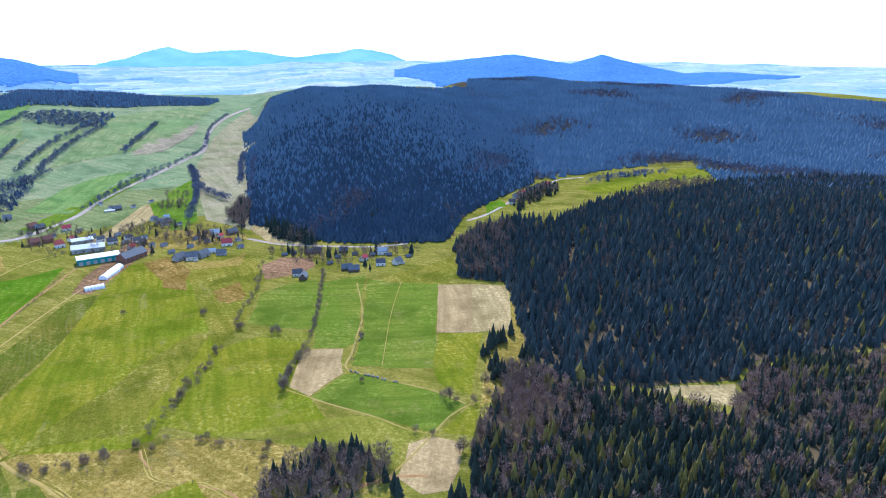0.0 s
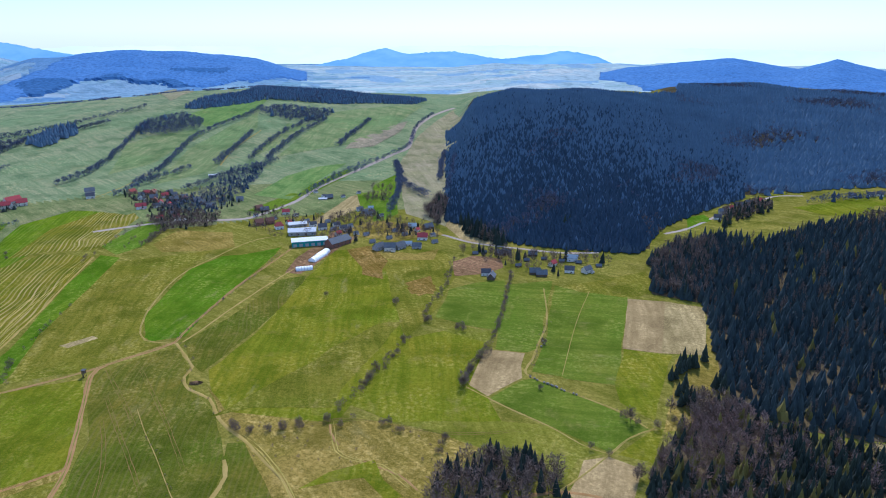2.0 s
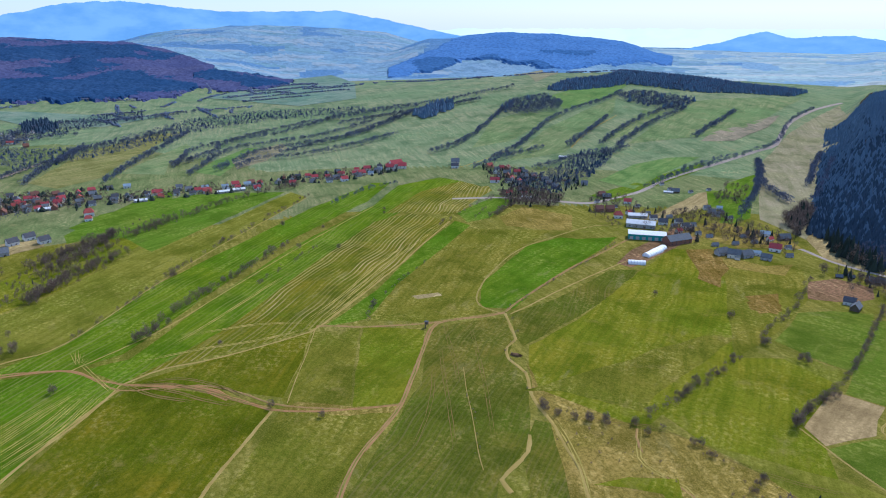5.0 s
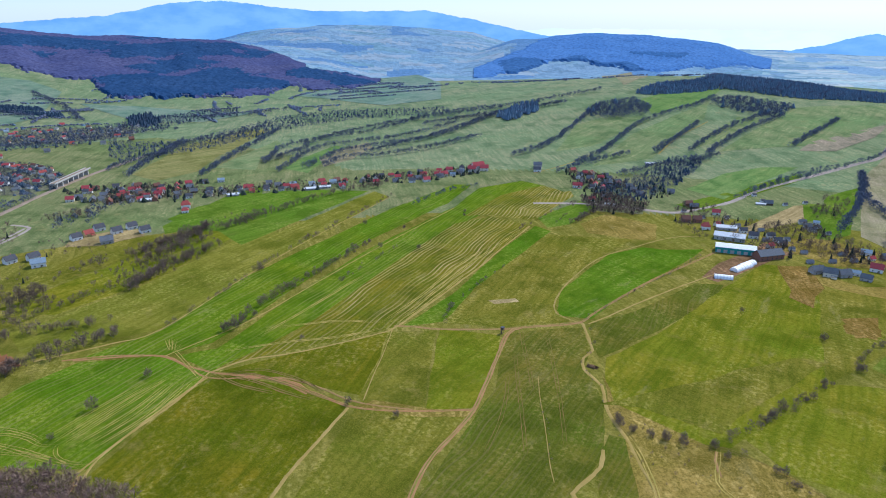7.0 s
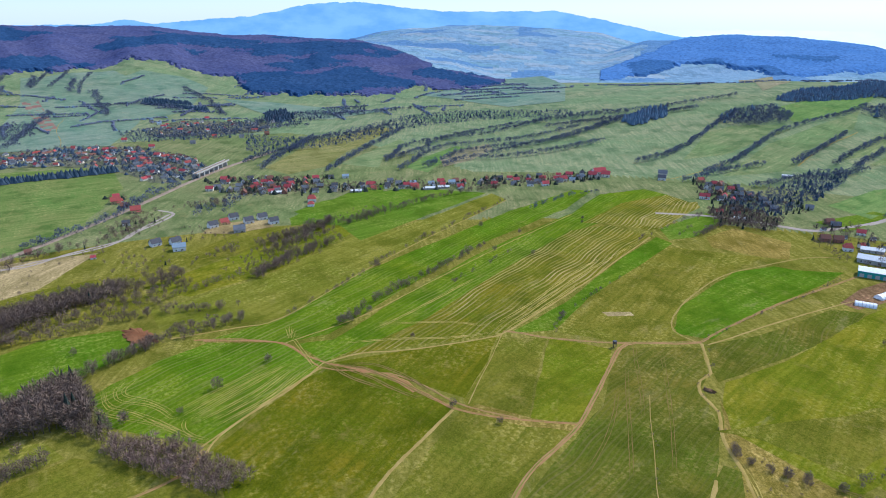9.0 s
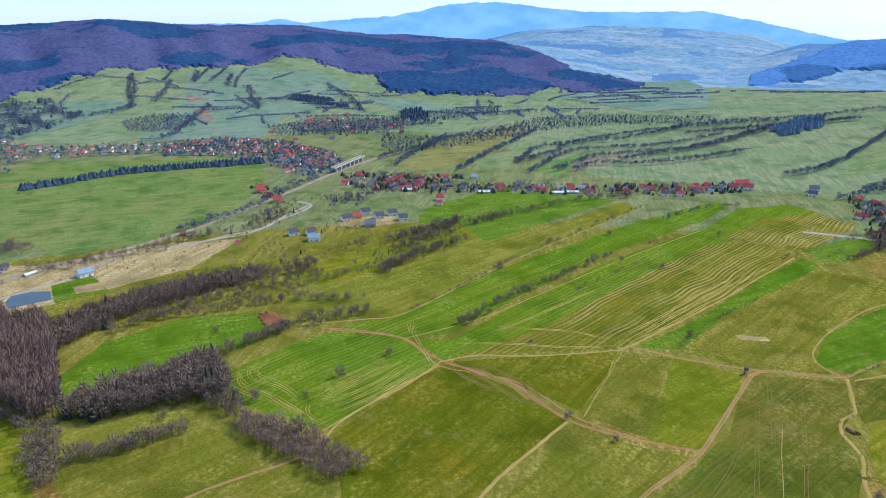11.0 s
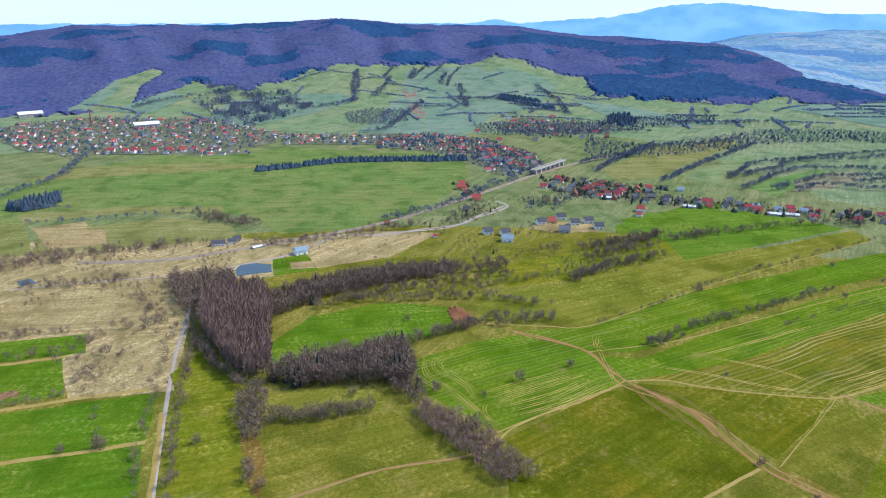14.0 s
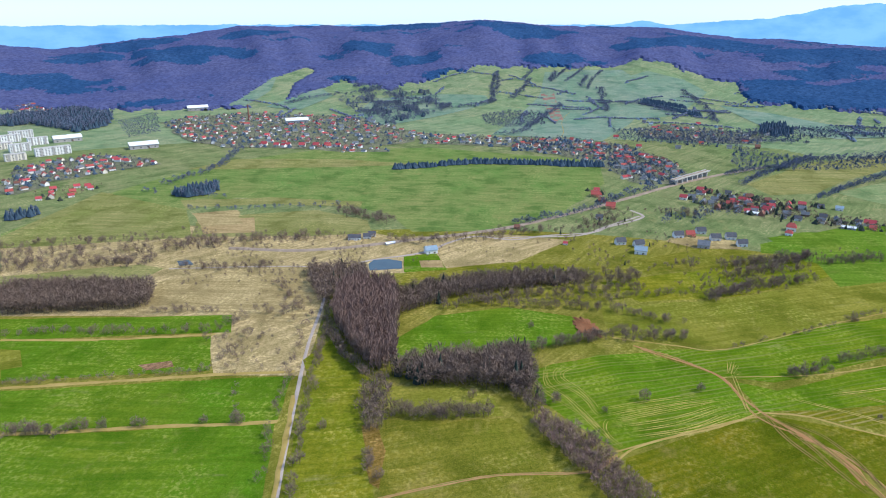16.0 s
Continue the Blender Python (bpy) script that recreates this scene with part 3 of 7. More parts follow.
for pick, mat_ in ((~upper, M_HAZED_SPRUCE_FAR), (upper, M_HAZED_SPRUCE_HILL)):
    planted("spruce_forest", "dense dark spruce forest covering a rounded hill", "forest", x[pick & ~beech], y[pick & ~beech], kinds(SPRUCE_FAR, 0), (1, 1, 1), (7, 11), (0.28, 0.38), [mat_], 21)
planted("bare_forest", "dull brown leafless stands among the spruces", "forest", x[beech], y[beech], kinds(BARE_FAR, 0), (1, 1), (7, 10), (0.55, 0.75), [M_TWIG_DIM], 20)
x, y = sown(sector((-3, -5.5, -7.7, -15.7, -20.5, -22.5, -25, -50), (1600, 1400, 1005, 1145, 1200, 1060, 880, 880), (2100,) + (2150,) * 7), 7.0, 22)
g = np.random.default_rng(6)
beech = np.sin(x / 61 + 1.7 * np.sin(y / 83)) + np.sin(y / 52 + 1.4 * np.sin(x / 77)) + 0.45 * g.normal(0, 1, len(x)) > 1.25
planted("spruce_forest", "spruce forest on the far hillside, tinted blue by haze", "forest", x[~beech], y[~beech], kinds(SPRUCE_FAR, 0), (1, 1, 1), (8, 12), (0.4, 0.5), [M_HAZED_SPRUCE_HILL], 22)
planted("bare_forest", "leafless brown stands on the far hillside", "forest", x[beech], y[beech], kinds(BARE_FAR, 0), (1, 1), (8, 11), (0.6, 0.8), [M_TWIG_DIM], 19)
# blue ridge and the forested hill beyond the knoll, their blue being painted haze
canopy("far_forest", "blue hazy conifer forest on a long ridge", (-27, -18, 0, 4), (3560, 2600, 2600, 3200), (3620, 3620, 3620, 3620), 16, 4, 23, [M_ROOF_HAZE_BLUE], bump=0.7)
canopy("far_forest", "blue hazy conifer forest on a broad hill", (27.5, 36, 43, 46, 50), (3150, 2800, 2950, 2750, 2560), (3620, 3620, 3620, 3120, 2850), 13, 4, 24, [M_ROOF_HAZE_BLUE, M_ROOF_HAZE_DEEP],
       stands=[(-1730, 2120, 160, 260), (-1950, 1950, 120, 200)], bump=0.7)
# wooded mountain beyond the town: bare beech with stands of spruce, and open glades; haze blue mixed into both woods
GLADES = [[(-1763, -984), (-1940, -1005), (-2122, -1016), (-2298, -970), (-2266, -916), (-2071, -915), (-1777, -822)],
          [(-1782, -791), (-1972, -828), (-2104, -796), (-1869, -734)]]
STANDS = [(-2432, -1504, 230, 120), (-2640, -1860, 160, 150), (-1900, -1720, 260, 120), (-2349, -1884, 150, 110), (-2598, -863, 130, 120), (-2462, -617, 90, 75), (-2251, -431, 85, 70),
          (-2156, -786, 50, 36), (-2549, -121, 95, 95), (-2135, 597, 230, 200), (-2860, 883, 330, 230), (-3050, 470, 180, 210), (-2875, 218, 130, 130), (-2809, -1409, 140, 100), (-3150, -350, 260, 200),
          (-2480, 760, 130, 150), (-2300, -1500, 130, 60), (-3300, -900, 200, 300), (-2150, 830, 150, 160)]
canopy("mountain_forest", "leafless purple-brown beech forest with dark conifer stands on a mountain in blue haze", EDGE_B, EDGE_R, (2720, 2800, 3200) + (3620,) * 14, 9, 4, 25, [M_ROOF_HAZED_BEECH, M_ROOF_HAZED_SPRUCE], GLADES, STANDS, 1.3)
canopy("far_forest", "hazy wood on the shoulder of a slope", (57.5, 60, 63, 65), (2500, 2230, 2180, 2300), (2600, 2620, 2640, 2560), 9, 4, 27, [M_ROOF_HAZED_BEECH, M_ROOF_HAZED_SPRUCE], stands=[(-2160, 1180, 130, 150)])

# ---- hedges on the far hillsides ----


def hill_hedges(bearings, near, far, count, seed, lengths=(50, 190), tall=(4, 6.5), mats=None):
    """Hedges and lines of trees along the field edges of the far hillsides."""
    g = np.random.default_rng(seed)
    xs, ys = [], []
    for _ in range(count):
        b, r = g.uniform(*bearings), g.uniform(near, far)
        px, py = at_bearing(b, r)
        a = g.choice((0.0, 1.35)) + radians(b) + 0.4 * math.sin(px / 300) + g.normal(0, 0.18)
        n = int(g.uniform(*lengths) / 3.5)
        s = np.arange(n) * 3.5
        bow = g.normal(0, 0.0012) * s * s
        xs.append(px + s * math.cos(a) - bow * math.sin(a) + g.normal(0, 1.8, n))
        ys.append(py + s * math.sin(a) + bow * math.cos(a) + g.normal(0, 1.8, n))
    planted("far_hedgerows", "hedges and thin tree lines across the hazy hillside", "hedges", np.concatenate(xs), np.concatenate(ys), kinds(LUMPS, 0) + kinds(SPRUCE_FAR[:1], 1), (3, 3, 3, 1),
            tall, (0.7, 1.1), mats or [M_HAZED_TWIG_HILL, M_HAZED_SPRUCE_HILL], seed)


hill_hedges((60, 116), 1620, 2350, 80, 65)
hill_hedges((22, 62), 1950, 2450, 70, 66)

# ---- fields, roads and tracks ----
M_FIELDS = dict(
    vivid=grass("lush_grass", (0.0540, 0.1320, 0.0061), (0.1058, 0.1400, 0.0109), 0.32, -1.75, 0.3, 4, 90),
    paddock=grass("paddock_grass", (0.074, 0.126, 0.012), (0.128, 0.140, 0.020), 0.4, -0.1, 0.3, 5, 70, tufts=0.15),
    green=grass("meadow_grass", (0.0886, 0.1280, 0.0068), (0.1642, 0.1440, 0.0136), 0.5, -1.9, 0.25, 5, 80, tufts=0.35),
    olive=grass("olive_grass", (0.088, 0.108, 0.0095), (0.164, 0.138, 0.021), 0.55, -2.06, 0.2, 6, 60, tufts=0.55),
    yellow=grass("yellow_grass", (0.104, 0.124, 0.012), (0.168, 0.154, 0.024), 0.55, -2.06, 0.2, 7, 60, tufts=0.35),
    drilled=grass("drilled_crop", (0.0756, 0.1060, 0.0068), (0.1447, 0.1180, 0.0095), 0.45, -2.06, 0.95, 4.2, 60, (0.33, 0.25, 0.11), bend=16),
    tramline=grass("striped_crop", (0.0605, 0.1340, 0.0041), (0.1058, 0.1380, 0.0068), 0.4, -2.06, 0.75, 4.4, 70, (0.165, 0.165, 0.05)),
    sprout=grass("young_crop", (0.0626, 0.0920, 0.0082), (0.1242, 0.1030, 0.0163), 0.35, -1.98, 0.45, 3.0, 45, (0.15, 0.12, 0.045), bend=18),
    deep=grass("deep_green_grass", (0.0626, 0.0920, 0.0041), (0.1296, 0.1080, 0.0082), 0.45, -2.2, 0.2, 5, 75),
    pale=grass("hazed_hillside_pasture", (0.096, 0.184, 0.102), (0.177, 0.206, 0.139), 0.5, -1.8, 0.25, 10, 90, haze=0.14),
    meadow=grass("light_meadow", (0.078, 0.160, 0.024), (0.150, 0.172, 0.042), 0.5, -1.75, 0.35, 7, 110),
    straw=grass("dry_straw_grass", (0.20, 0.150, 0.062), (0.32, 0.245, 0.118), 0.6, -1.7, 0.2, 5, 50, tufts=0.6),
    fallow=grass("bleached_fallow", (0.235, 0.165, 0.075), (0.305, 0.222, 0.108), 0.6, -1.6, 0.4, 3, 40),
    heath=grass("brown_rough_pasture", (0.210, 0.168, 0.066), (0.370, 0.275, 0.142), 0.5, 0.6, 0, 6, 35, tufts=0.8),
    worn=grass("trodden_grass", (0.1080, 0.0820, 0.0122), (0.1998, 0.1200, 0.0326), 0.5, -2.3, 0.5, 3, 22, (0.21, 0.12, 0.055), bend=20, tufts=0.8),
    lines=grass("bleached_striped_crop", (0.0929, 0.1120, 0.0082), (0.1944, 0.1500, 0.0272), 0.5, -2.06, 0.95, 4.2, 40, (0.34, 0.27, 0.125), bend=24, tufts=0.5),
    rough=grass("rough_tussocks", (0.1382, 0.1180, 0.0177), (0.2430, 0.1700, 0.0449), 0.5, 0.6, 0, 6, 35, tufts=0.8),
    litter=earthy("needle_litter", (0.075, 0.058, 0.032), (0.12, 0.09, 0.05), 4),
    garden=grass("town_gardens", (0.082, 0.112, 0.062), (0.160, 0.145, 0.105), 0.5, 0.4, 0, 6, 24, tufts=0.6),
    soil=grass("bare_red_soil", (0.118, 0.078, 0.032), (0.215, 0.118, 0.070), 0.7, 0.4, 0, 6, 20, tufts=0.8),
    mud=earthy("trodden_mud", (0.16, 0.105, 0.05), (0.12, 0.12, 0.03), 3, flecks=(0.11, 0.065, 0.04)),
    ploughed=earthy("ploughed_soil", (0.20, 0.11, 0.09), (0.25, 0.15, 0.12), 3),
)
# the same swards farther off: air haze painted in, cooler and paler
M_HAZED_HILL = dict(
    green=grass("hazed_hill_meadow", (0.107, 0.187, 0.063), (0.195, 0.202, 0.093), 0.45, -1.8, 0.25, 10, 80, haze=0.05),
    vivid=grass("hazed_hill_lush", (0.091, 0.187, 0.042), (0.140, 0.195, 0.059), 0.4, -1.75, 0.25, 9, 90, haze=0.05),
    yellow=grass("hazed_hill_dry", (0.192, 0.191, 0.085), (0.262, 0.220, 0.146), 0.55, -2.06, 0.2, 9, 60, haze=0.05),
    heath=grass("hazed_hill_rough", (0.178, 0.173, 0.104), (0.267, 0.206, 0.150), 0.5, 0.6, 0, 6, 45, haze=0.05, tufts=0.6))
M_HAZED_MID = dict(
    meadow=grass("hazed_valley_meadow", (0.074, 0.158, 0.032), (0.166, 0.170, 0.058), 0.42, -1.62, 0.35, 7, 110, tufts=0.4),
    vivid=grass("hazed_valley_lush", (0.067, 0.144, 0.011), (0.113, 0.150, 0.018), 0.4, -1.75, 0.3, 7, 90),
    yellow=grass("hazed_valley_dry", (0.139, 0.152, 0.037), (0.200, 0.182, 0.074), 0.55, -1.7, 0.2, 8, 60, tufts=0.5),
    olive=grass("hazed_valley_rough", (0.124, 0.150, 0.033), (0.195, 0.176, 0.070), 0.5, -1.7, 0.2, 8, 70, tufts=0.5))
M_HAZED_HILL.update(olive=M_HAZED_HILL["green"], meadow=M_HAZED_HILL["green"], deep=M_HAZED_HILL["green"], tramline=M_HAZED_HILL["vivid"])
M_DIRT = earthy("dirt_track", (0.250, 0.132, 0.055), (0.310, 0.175, 0.080), 1.2, flecks=(0.15, 0.12, 0.05))
M_REDDIRT = earthy("red_dirt_track", (0.27, 0.125, 0.055), (0.33, 0.165, 0.080), 1.2, flecks=(0.2, 0.11, 0.06))
M_SAND = earthy("straw_margin", (0.255, 0.180, 0.054), (0.320, 0.230, 0.082), 1.5, flecks=(0.16, 0.145, 0.035))
M_ASPHALT = earthy("worn_asphalt", (0.27, 0.225, 0.195), (0.34, 0.29, 0.255), 2, 1.0)
M_BALLAST = earthy("rail_ballast", (0.22, 0.17, 0.13), (0.28, 0.22, 0.17), 1.5)
M_RUT = earthy("grassy_rut", (0.115, 0.135, 0.022), (0.20, 0.17, 0.045), 1.5)
layer = [0]


def lift(x, y, base=0.1):
    """Where a thin cover lies: just over the flat land, higher on the far slopes, whose sheet is coarser."""
    return height(x, y) + base + 0.7 * ease((np.hypot(x, y) - 950) / 700)


def field(kind, corners, label, wave=2.0, edge=16.0):
    """A field's sward, draped over the land, its edges a little uneven."""
    layer[0] += 1
    bm = bmesh.new()
    bm.faces.new([bm.verts.new((x, y, 0)) for x, y in corners])
    far = max(math.hypot(x, y) for x, y in corners)
    size = edge if far < 1000 else edge * 1.9
    bmesh.ops.triangulate(bm, faces=bm.faces[:])
    for _ in range(7):
        long = [e for e in bm.edges if e.calc_length() > size * 1.6]
        if not long:
            break
        bmesh.ops.subdivide_edges(bm, edges=long, cuts=1)
        bmesh.ops.triangulate(bm, faces=[f for f in bm.faces if len(f.verts) > 3])
    for v in bm.verts:
        if v.is_boundary:
            v.co.x += wave * noise.noise((v.co.x / 23, v.co.y / 23, 1.5))
            v.co.y += wave * noise.noise((v.co.x / 23, v.co.y / 23, 7.5))
        v.co.z = float(lift(v.co.x, v.co.y, 0.05 + 0.001 * layer[0]))
    bm.normal_update()
    bmesh.ops.reverse_faces(bm, faces=[f for f in bm.faces if f.normal.z < 0])
    for f in bm.faces:
        f.smooth = True
    cx, cy = np.mean(corners, axis=0)
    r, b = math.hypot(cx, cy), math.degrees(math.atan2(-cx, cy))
    tier = M_HAZED_HILL if kind in M_HAZED_HILL and b > 12 and r > (1040 if b < 68 else 1450) else M_HAZED_MID if kind in M_HAZED_MID and r > 700 and b > 12 else M_FIELDS
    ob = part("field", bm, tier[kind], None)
    return tagged(ob, label, "field", kind="structure")


def smooth_line(points, step=8.0):
    """A curve through plan points, sampled every few metres (Catmull-Rom)."""
    p = [np.array(q, float) for q in points]
    p = [2 * p[0] - p[1]] + p + [2 * p[-1] - p[-2]]
    out = []
    for a, b, c, d in zip(p, p[1:], p[2:], p[3:]):
        n = max(2, int(np.linalg.norm(c - b) / step))
        for t in np.arange(n) / n:
            out.append(0.5 * (2 * b + (c - a) * t + (2 * a - 5 * b + 4 * c - d) * t * t + (3 * b - a - 3 * c + d) * t ** 3))
    return np.array(out + [p[-2]])


def ribbon(name, points, width, material, label, category, ruts=None, up=0.0, step=8.0, wave=0.25):
    """A road or track: a strip along a curve; with ruts, two wheel lanes beside a grassy middle."""
    layer[0] += 1
    line = smooth_line(points, step)
    d = np.gradient(line, axis=0)
    side = np.stack([-d[:, 1], d[:, 0]], -1) / np.linalg.norm(d, axis=1)[:, None]
    across = (-0.85, -0.5, -0.16, 0.16, 0.5, 0.85) if ruts else (-0.85, -0.5, 0.5, 0.85)
    g = np.random.default_rng(layer[0])
    sway = np.convolve(g.normal(0, 1, len(line) + 8), np.ones(9) / 3, "valid") * wave * 0.14
    cols = [line + side * width * (q + sway * (0.4 + abs(q)) + g.normal(0, wave * 0.10, len(line)))[:, None] for q in across]
    verts = np.concatenate([np.stack([c[:, 0], c[:, 1], lift(c[:, 0], c[:, 1], 0.02 if abs(q) > 0.6 else 0.05 + up + 0.001 * layer[0])], -1) for c, q in zip(cols, across)])
    n, faces, index = len(line), [], []
    for k in range(len(across) - 1):
        j = np.arange(n - 1)
        faces.append(np.stack([k * n + j, k * n + j + 1, (k + 1) * n + j + 1, (k + 1) * n + j], -1)[:, ::-1])
        index.append(np.full(n - 1, 1 if ruts and k == 2 else 0))
    ob = new(name, mesh_of(name, verts, np.concatenate(faces), [material, ruts or material], np.concatenate(index), True))
    return tagged(ob, label, category, kind="structure")


def track(points, width=3.2, material=None, label="rutted dirt farm track between fields", grassy=True):
    return ribbon("track", points, width * 0.45, material or M_DIRT, label, "track", M_RUT if grassy else None, wave=0.8 if grassy else 1.5)


def road(points, width=6.0, label="grey asphalt country road"):
    return ribbon("road", points, width * 0.62, M_ASPHALT, label, "road")

# ---- the fields, by their corners in plan ----
field("heath", [(-547, -568), (-633, -650), (-729, -471), (-756, -253), (-739, -206), (-777, -77), (-771, -5), (-671, -65), (-638, -141), (-604, -226), (-529, -212), (-469, -196), (-412, -181), (-398, -245), (-451, -280), (-494, -288), (-474, -384), (-453, -479)], "rough brown pasture with straw tufts")
field("straw", [(-552, -395), (-606, -331), (-629, -260), (-600, -242), (-509, -217), (-483, -231), (-491, -276), (-494, -343), (-484, -364)], "bleached dry meadow of straw grass", wave=6)
field("yellow", [(-533, -556), (-594, -440), (-589, -410), (-553, -412), (-532, -489), (-502, -526)], "yellowish rough meadow")
field("vivid", [(-448, -475), (-497, -285), (-466, -269), (-414, -442)], "narrow bright green field")
field("vivid", [(-412, -440), (-455, -281), (-405, -252), (-359, -389)], "bright green field with hedge margins")
field("vivid", [(-347, -379), (-384, -272), (-409, -191), (-384, -184), (-353, -176), (-329, -260), (-306, -339)], "lush bright green field")
field("vivid", [(-290, -372), (-312, -303), (-350, -176), (-322, -166), (-280, -150), (-252, -143), (-219, -296)], "lush bright green field beside the road")
field("yellow", [(-401, -430), (-403, -412), (-380, -391), (-373, -403)], "straw-coloured field corner")
field("green", [(-471, -185), (-437, -165), (-422, -121), (-398, -117), (-356, -120), (-319, -104), (-293, -91), (-265, -81), (-255, -128), (-295, -144), (-393, -175)], "grass strip beside the farm road")
field("olive", [(-368, -109), (-388, -31), (-345, 21), (-330, -30), (-311, -65), (-296, -87), (-310, -97)], "olive green meadow below the hedges")
field("yellow", [(-409, -117), (-422, -75), (-413, -46), (-390, -35), (-378, -73), (-374, -110)], "small yellowish meadow between hedges")
field("olive", [(-296, -84), (-328, -30), (-341, 20), (-321, 32), (-292, 26), (-271, -73)], "brownish grassy field corner")
field("vivid", [(-483, -132), (-532, -112), (-563, -52), (-556, 3), (-533, 27), (-503, 0), (-480, -42), (-468, -71), (-444, -123)], "bright green meadow above the hedge")
field("olive", [(-577, -111), (-609, -57), (-632, 64), (-626, 89), (-604, 47), (-569, -53), (-548, -105)], "olive strip between two hedgerows")
field("yellow", [(-580, 28), (-623, 138), (-666, 206), (-739, 314), (-620, 272), (-577, 185), (-525, 93), (-520, 44), (-545, 31)], "yellow-green sloping pasture")
field("green", [(-642, 27), (-694, 123), (-827, 306), (-847, 353), (-753, 319), (-632, 150), (-600, 62)], "green pasture with scattered bushes")
field("olive", [(-633, -164), (-680, -66), (-693, 39), (-770, 138), (-772, 192), (-724, 182), (-662, 49), (-647, -62), (-594, -165)], "olive pasture above the plantation")
field("meadow", [(-860, -671), (-1076, -630), (-1234, -504), (-1302, -296), (-1243, 29), (-1067, 37), (-876, -23), (-781, -112), (-774, -201), (-830, -239), (-866, -314), (-869, -477), (-794, -511), (-689, -544), (-641, -612), (-624, -642), (-651, -668)], "wide green field on a gentle rise")
field("meadow", [(-843, -243), (-959, -132), (-985, -12), (-966, 9), (-858, -43), (-783, -105), (-764, -192)], "bright green wedge of crop")
field("yellow", [(-765, -477), (-830, -341), (-799, -260), (-750, -237), (-723, -298), (-689, -439)], "straw-yellow meadow beside the scrub")
field("fallow", [(-750, -466), (-781, -406), (-721, -375), (-702, -432)], "pale fallow plot")
field("olive", [(-642, -659), (-857, -688), (-794, -511), (-689, -439), (-629, -571), (-607, -626)], "olive pasture")
field("vivid", [(-801, 207), (-884, 311), (-909, 375), (-836, 349), (-767, 259), (-768, 200)], "bright green field above the village")
field("yellow", [(-584, 27), (-602, 119), (-670, 251), (-786, 486), (-750, 488), (-589, 220), (-521, 124), (-524, 93), (-524, 49)], "long yellow-green hay meadow")
field("vivid", [(-795, 211), (-852, 320), (-846, 429), (-792, 481), (-679, 254), (-742, 250)], "bright green field at the village edge")
field("tramline", [(-505, 64), (-519, 124), (-586, 219), (-698, 457), (-749, 598), (-732, 617), (-674, 527), (-605, 362), (-531, 241), (-493, 183), (-471, 147), (-472, 116)], "long bright green crop field with tramlines")
field("tramline", [(-467, 119), (-460, 147), (-517, 235), (-586, 358), (-654, 521), (-710, 611), (-704, 687), (-661, 693), (-599, 503), (-591, 472), (-532, 351), (-462, 230), (-439, 167), (-435, 143), (-430, 131)], "long green crop field beside a hedge")
field("drilled", [(-437, 166), (-462, 230), (-532, 351), (-598, 478), (-594, 532), (-536, 539), (-469, 405), (-428, 318), (-409, 268), (-416, 226), (-435, 143)], "drilled crop field with pale wavy lines")
field("drilled", [(-615, 507), (-661, 608), (-665, 691), (-602, 687), (-559, 586), (-555, 556), (-599, 536)], "striped crop at the top of the ridge")
field("lines", [(-586, 559), (-629, 666), (-618, 699), (-596, 681), (-558, 568)], "bare straw-coloured patch of crop")
field("vivid", [(-406, 273), (-433, 345), (-498, 465), (-533, 545), (-507, 543), (-456, 428), (-429, 366), (-394, 305)], "bright green field strip")
field("vivid", [(-555, 570), (-574, 667), (-543, 663), (-512, 582), (-518, 550)], "bright green plot by the bushes")
field("olive", [(-391, 305), (-433, 371), (-502, 532), (-430, 591), (-419, 535), (-391, 437), (-347, 383), (-328, 391), (-359, 332)], "olive green pasture")
field("vivid", [(-357, 398), (-384, 430), (-416, 532), (-409, 579), (-362, 603), (-348, 522), (-337, 446), (-325, 401), (-345, 387)], "lush green field by the farm")
field("straw", [(-404, 361), (-393, 382), (-386, 380), (-395, 360)], "bare straw patch", wave=0.6)
field("rough", [(-507, 593), (-514, 646), (-449, 657), (-415, 608), (-432, 591), (-479, 571)], "dry grassy field by the village")
field("tramline", [(-454, -20), (-467, -6), (-487, 25), (-499, 62), (-474, 110), (-428, 130), (-394, 80), (-365, 41), (-394, 6), (-419, -17)], "green crop field with curved drill lines")
field("deep", [(-427, 136), (-418, 190), (-406, 261), (-376, 233), (-341, 195), (-370, 176), (-407, 154)], "dark green pasture triangle")
field("olive", [(-404, 261), (-385, 292), (-334, 245), (-299, 217), (-329, 192), (-339, 193), (-375, 234)], "rough olive pasture")
field("green", [(-384, 294), (-348, 325), (-331, 308), (-283, 245), (-299, 218), (-333, 247)], "green pasture beside the track")
field("deep", [(-360, 41), (-392, 83), (-425, 131), (-408, 146), (-362, 173), (-332, 182), (-298, 128), (-278, 100), (-262, 72), (-279, 39), (-341, 39)], "deep green pasture")
field("olive", [(-271, 113), (-327, 184), (-296, 217), (-279, 238), (-263, 202), (-243, 166), (-226, 140), (-252, 91)], "olive green pasture by the track")
field("rough", [(-330, 185), (-329, 200), (-300, 220), (-281, 242), (-278, 235), (-295, 212)], "rough straw strip beside the track", wave=2)
field("sprout", [(-345, 332), (-330, 367), (-319, 383), (-290, 359), (-274, 333), (-237, 311), (-202, 269), (-192, 231), (-179, 214), (-168, 194), (-222, 139), (-237, 168), (-267, 221), (-291, 268), (-328, 309)], "young crop field in long curving rows")
field("sprout", [(-213, 286), (-204, 290), (-162, 261), (-134, 227), (-160, 201), (-175, 235), (-196, 254)], "young crop field beside the ditch")
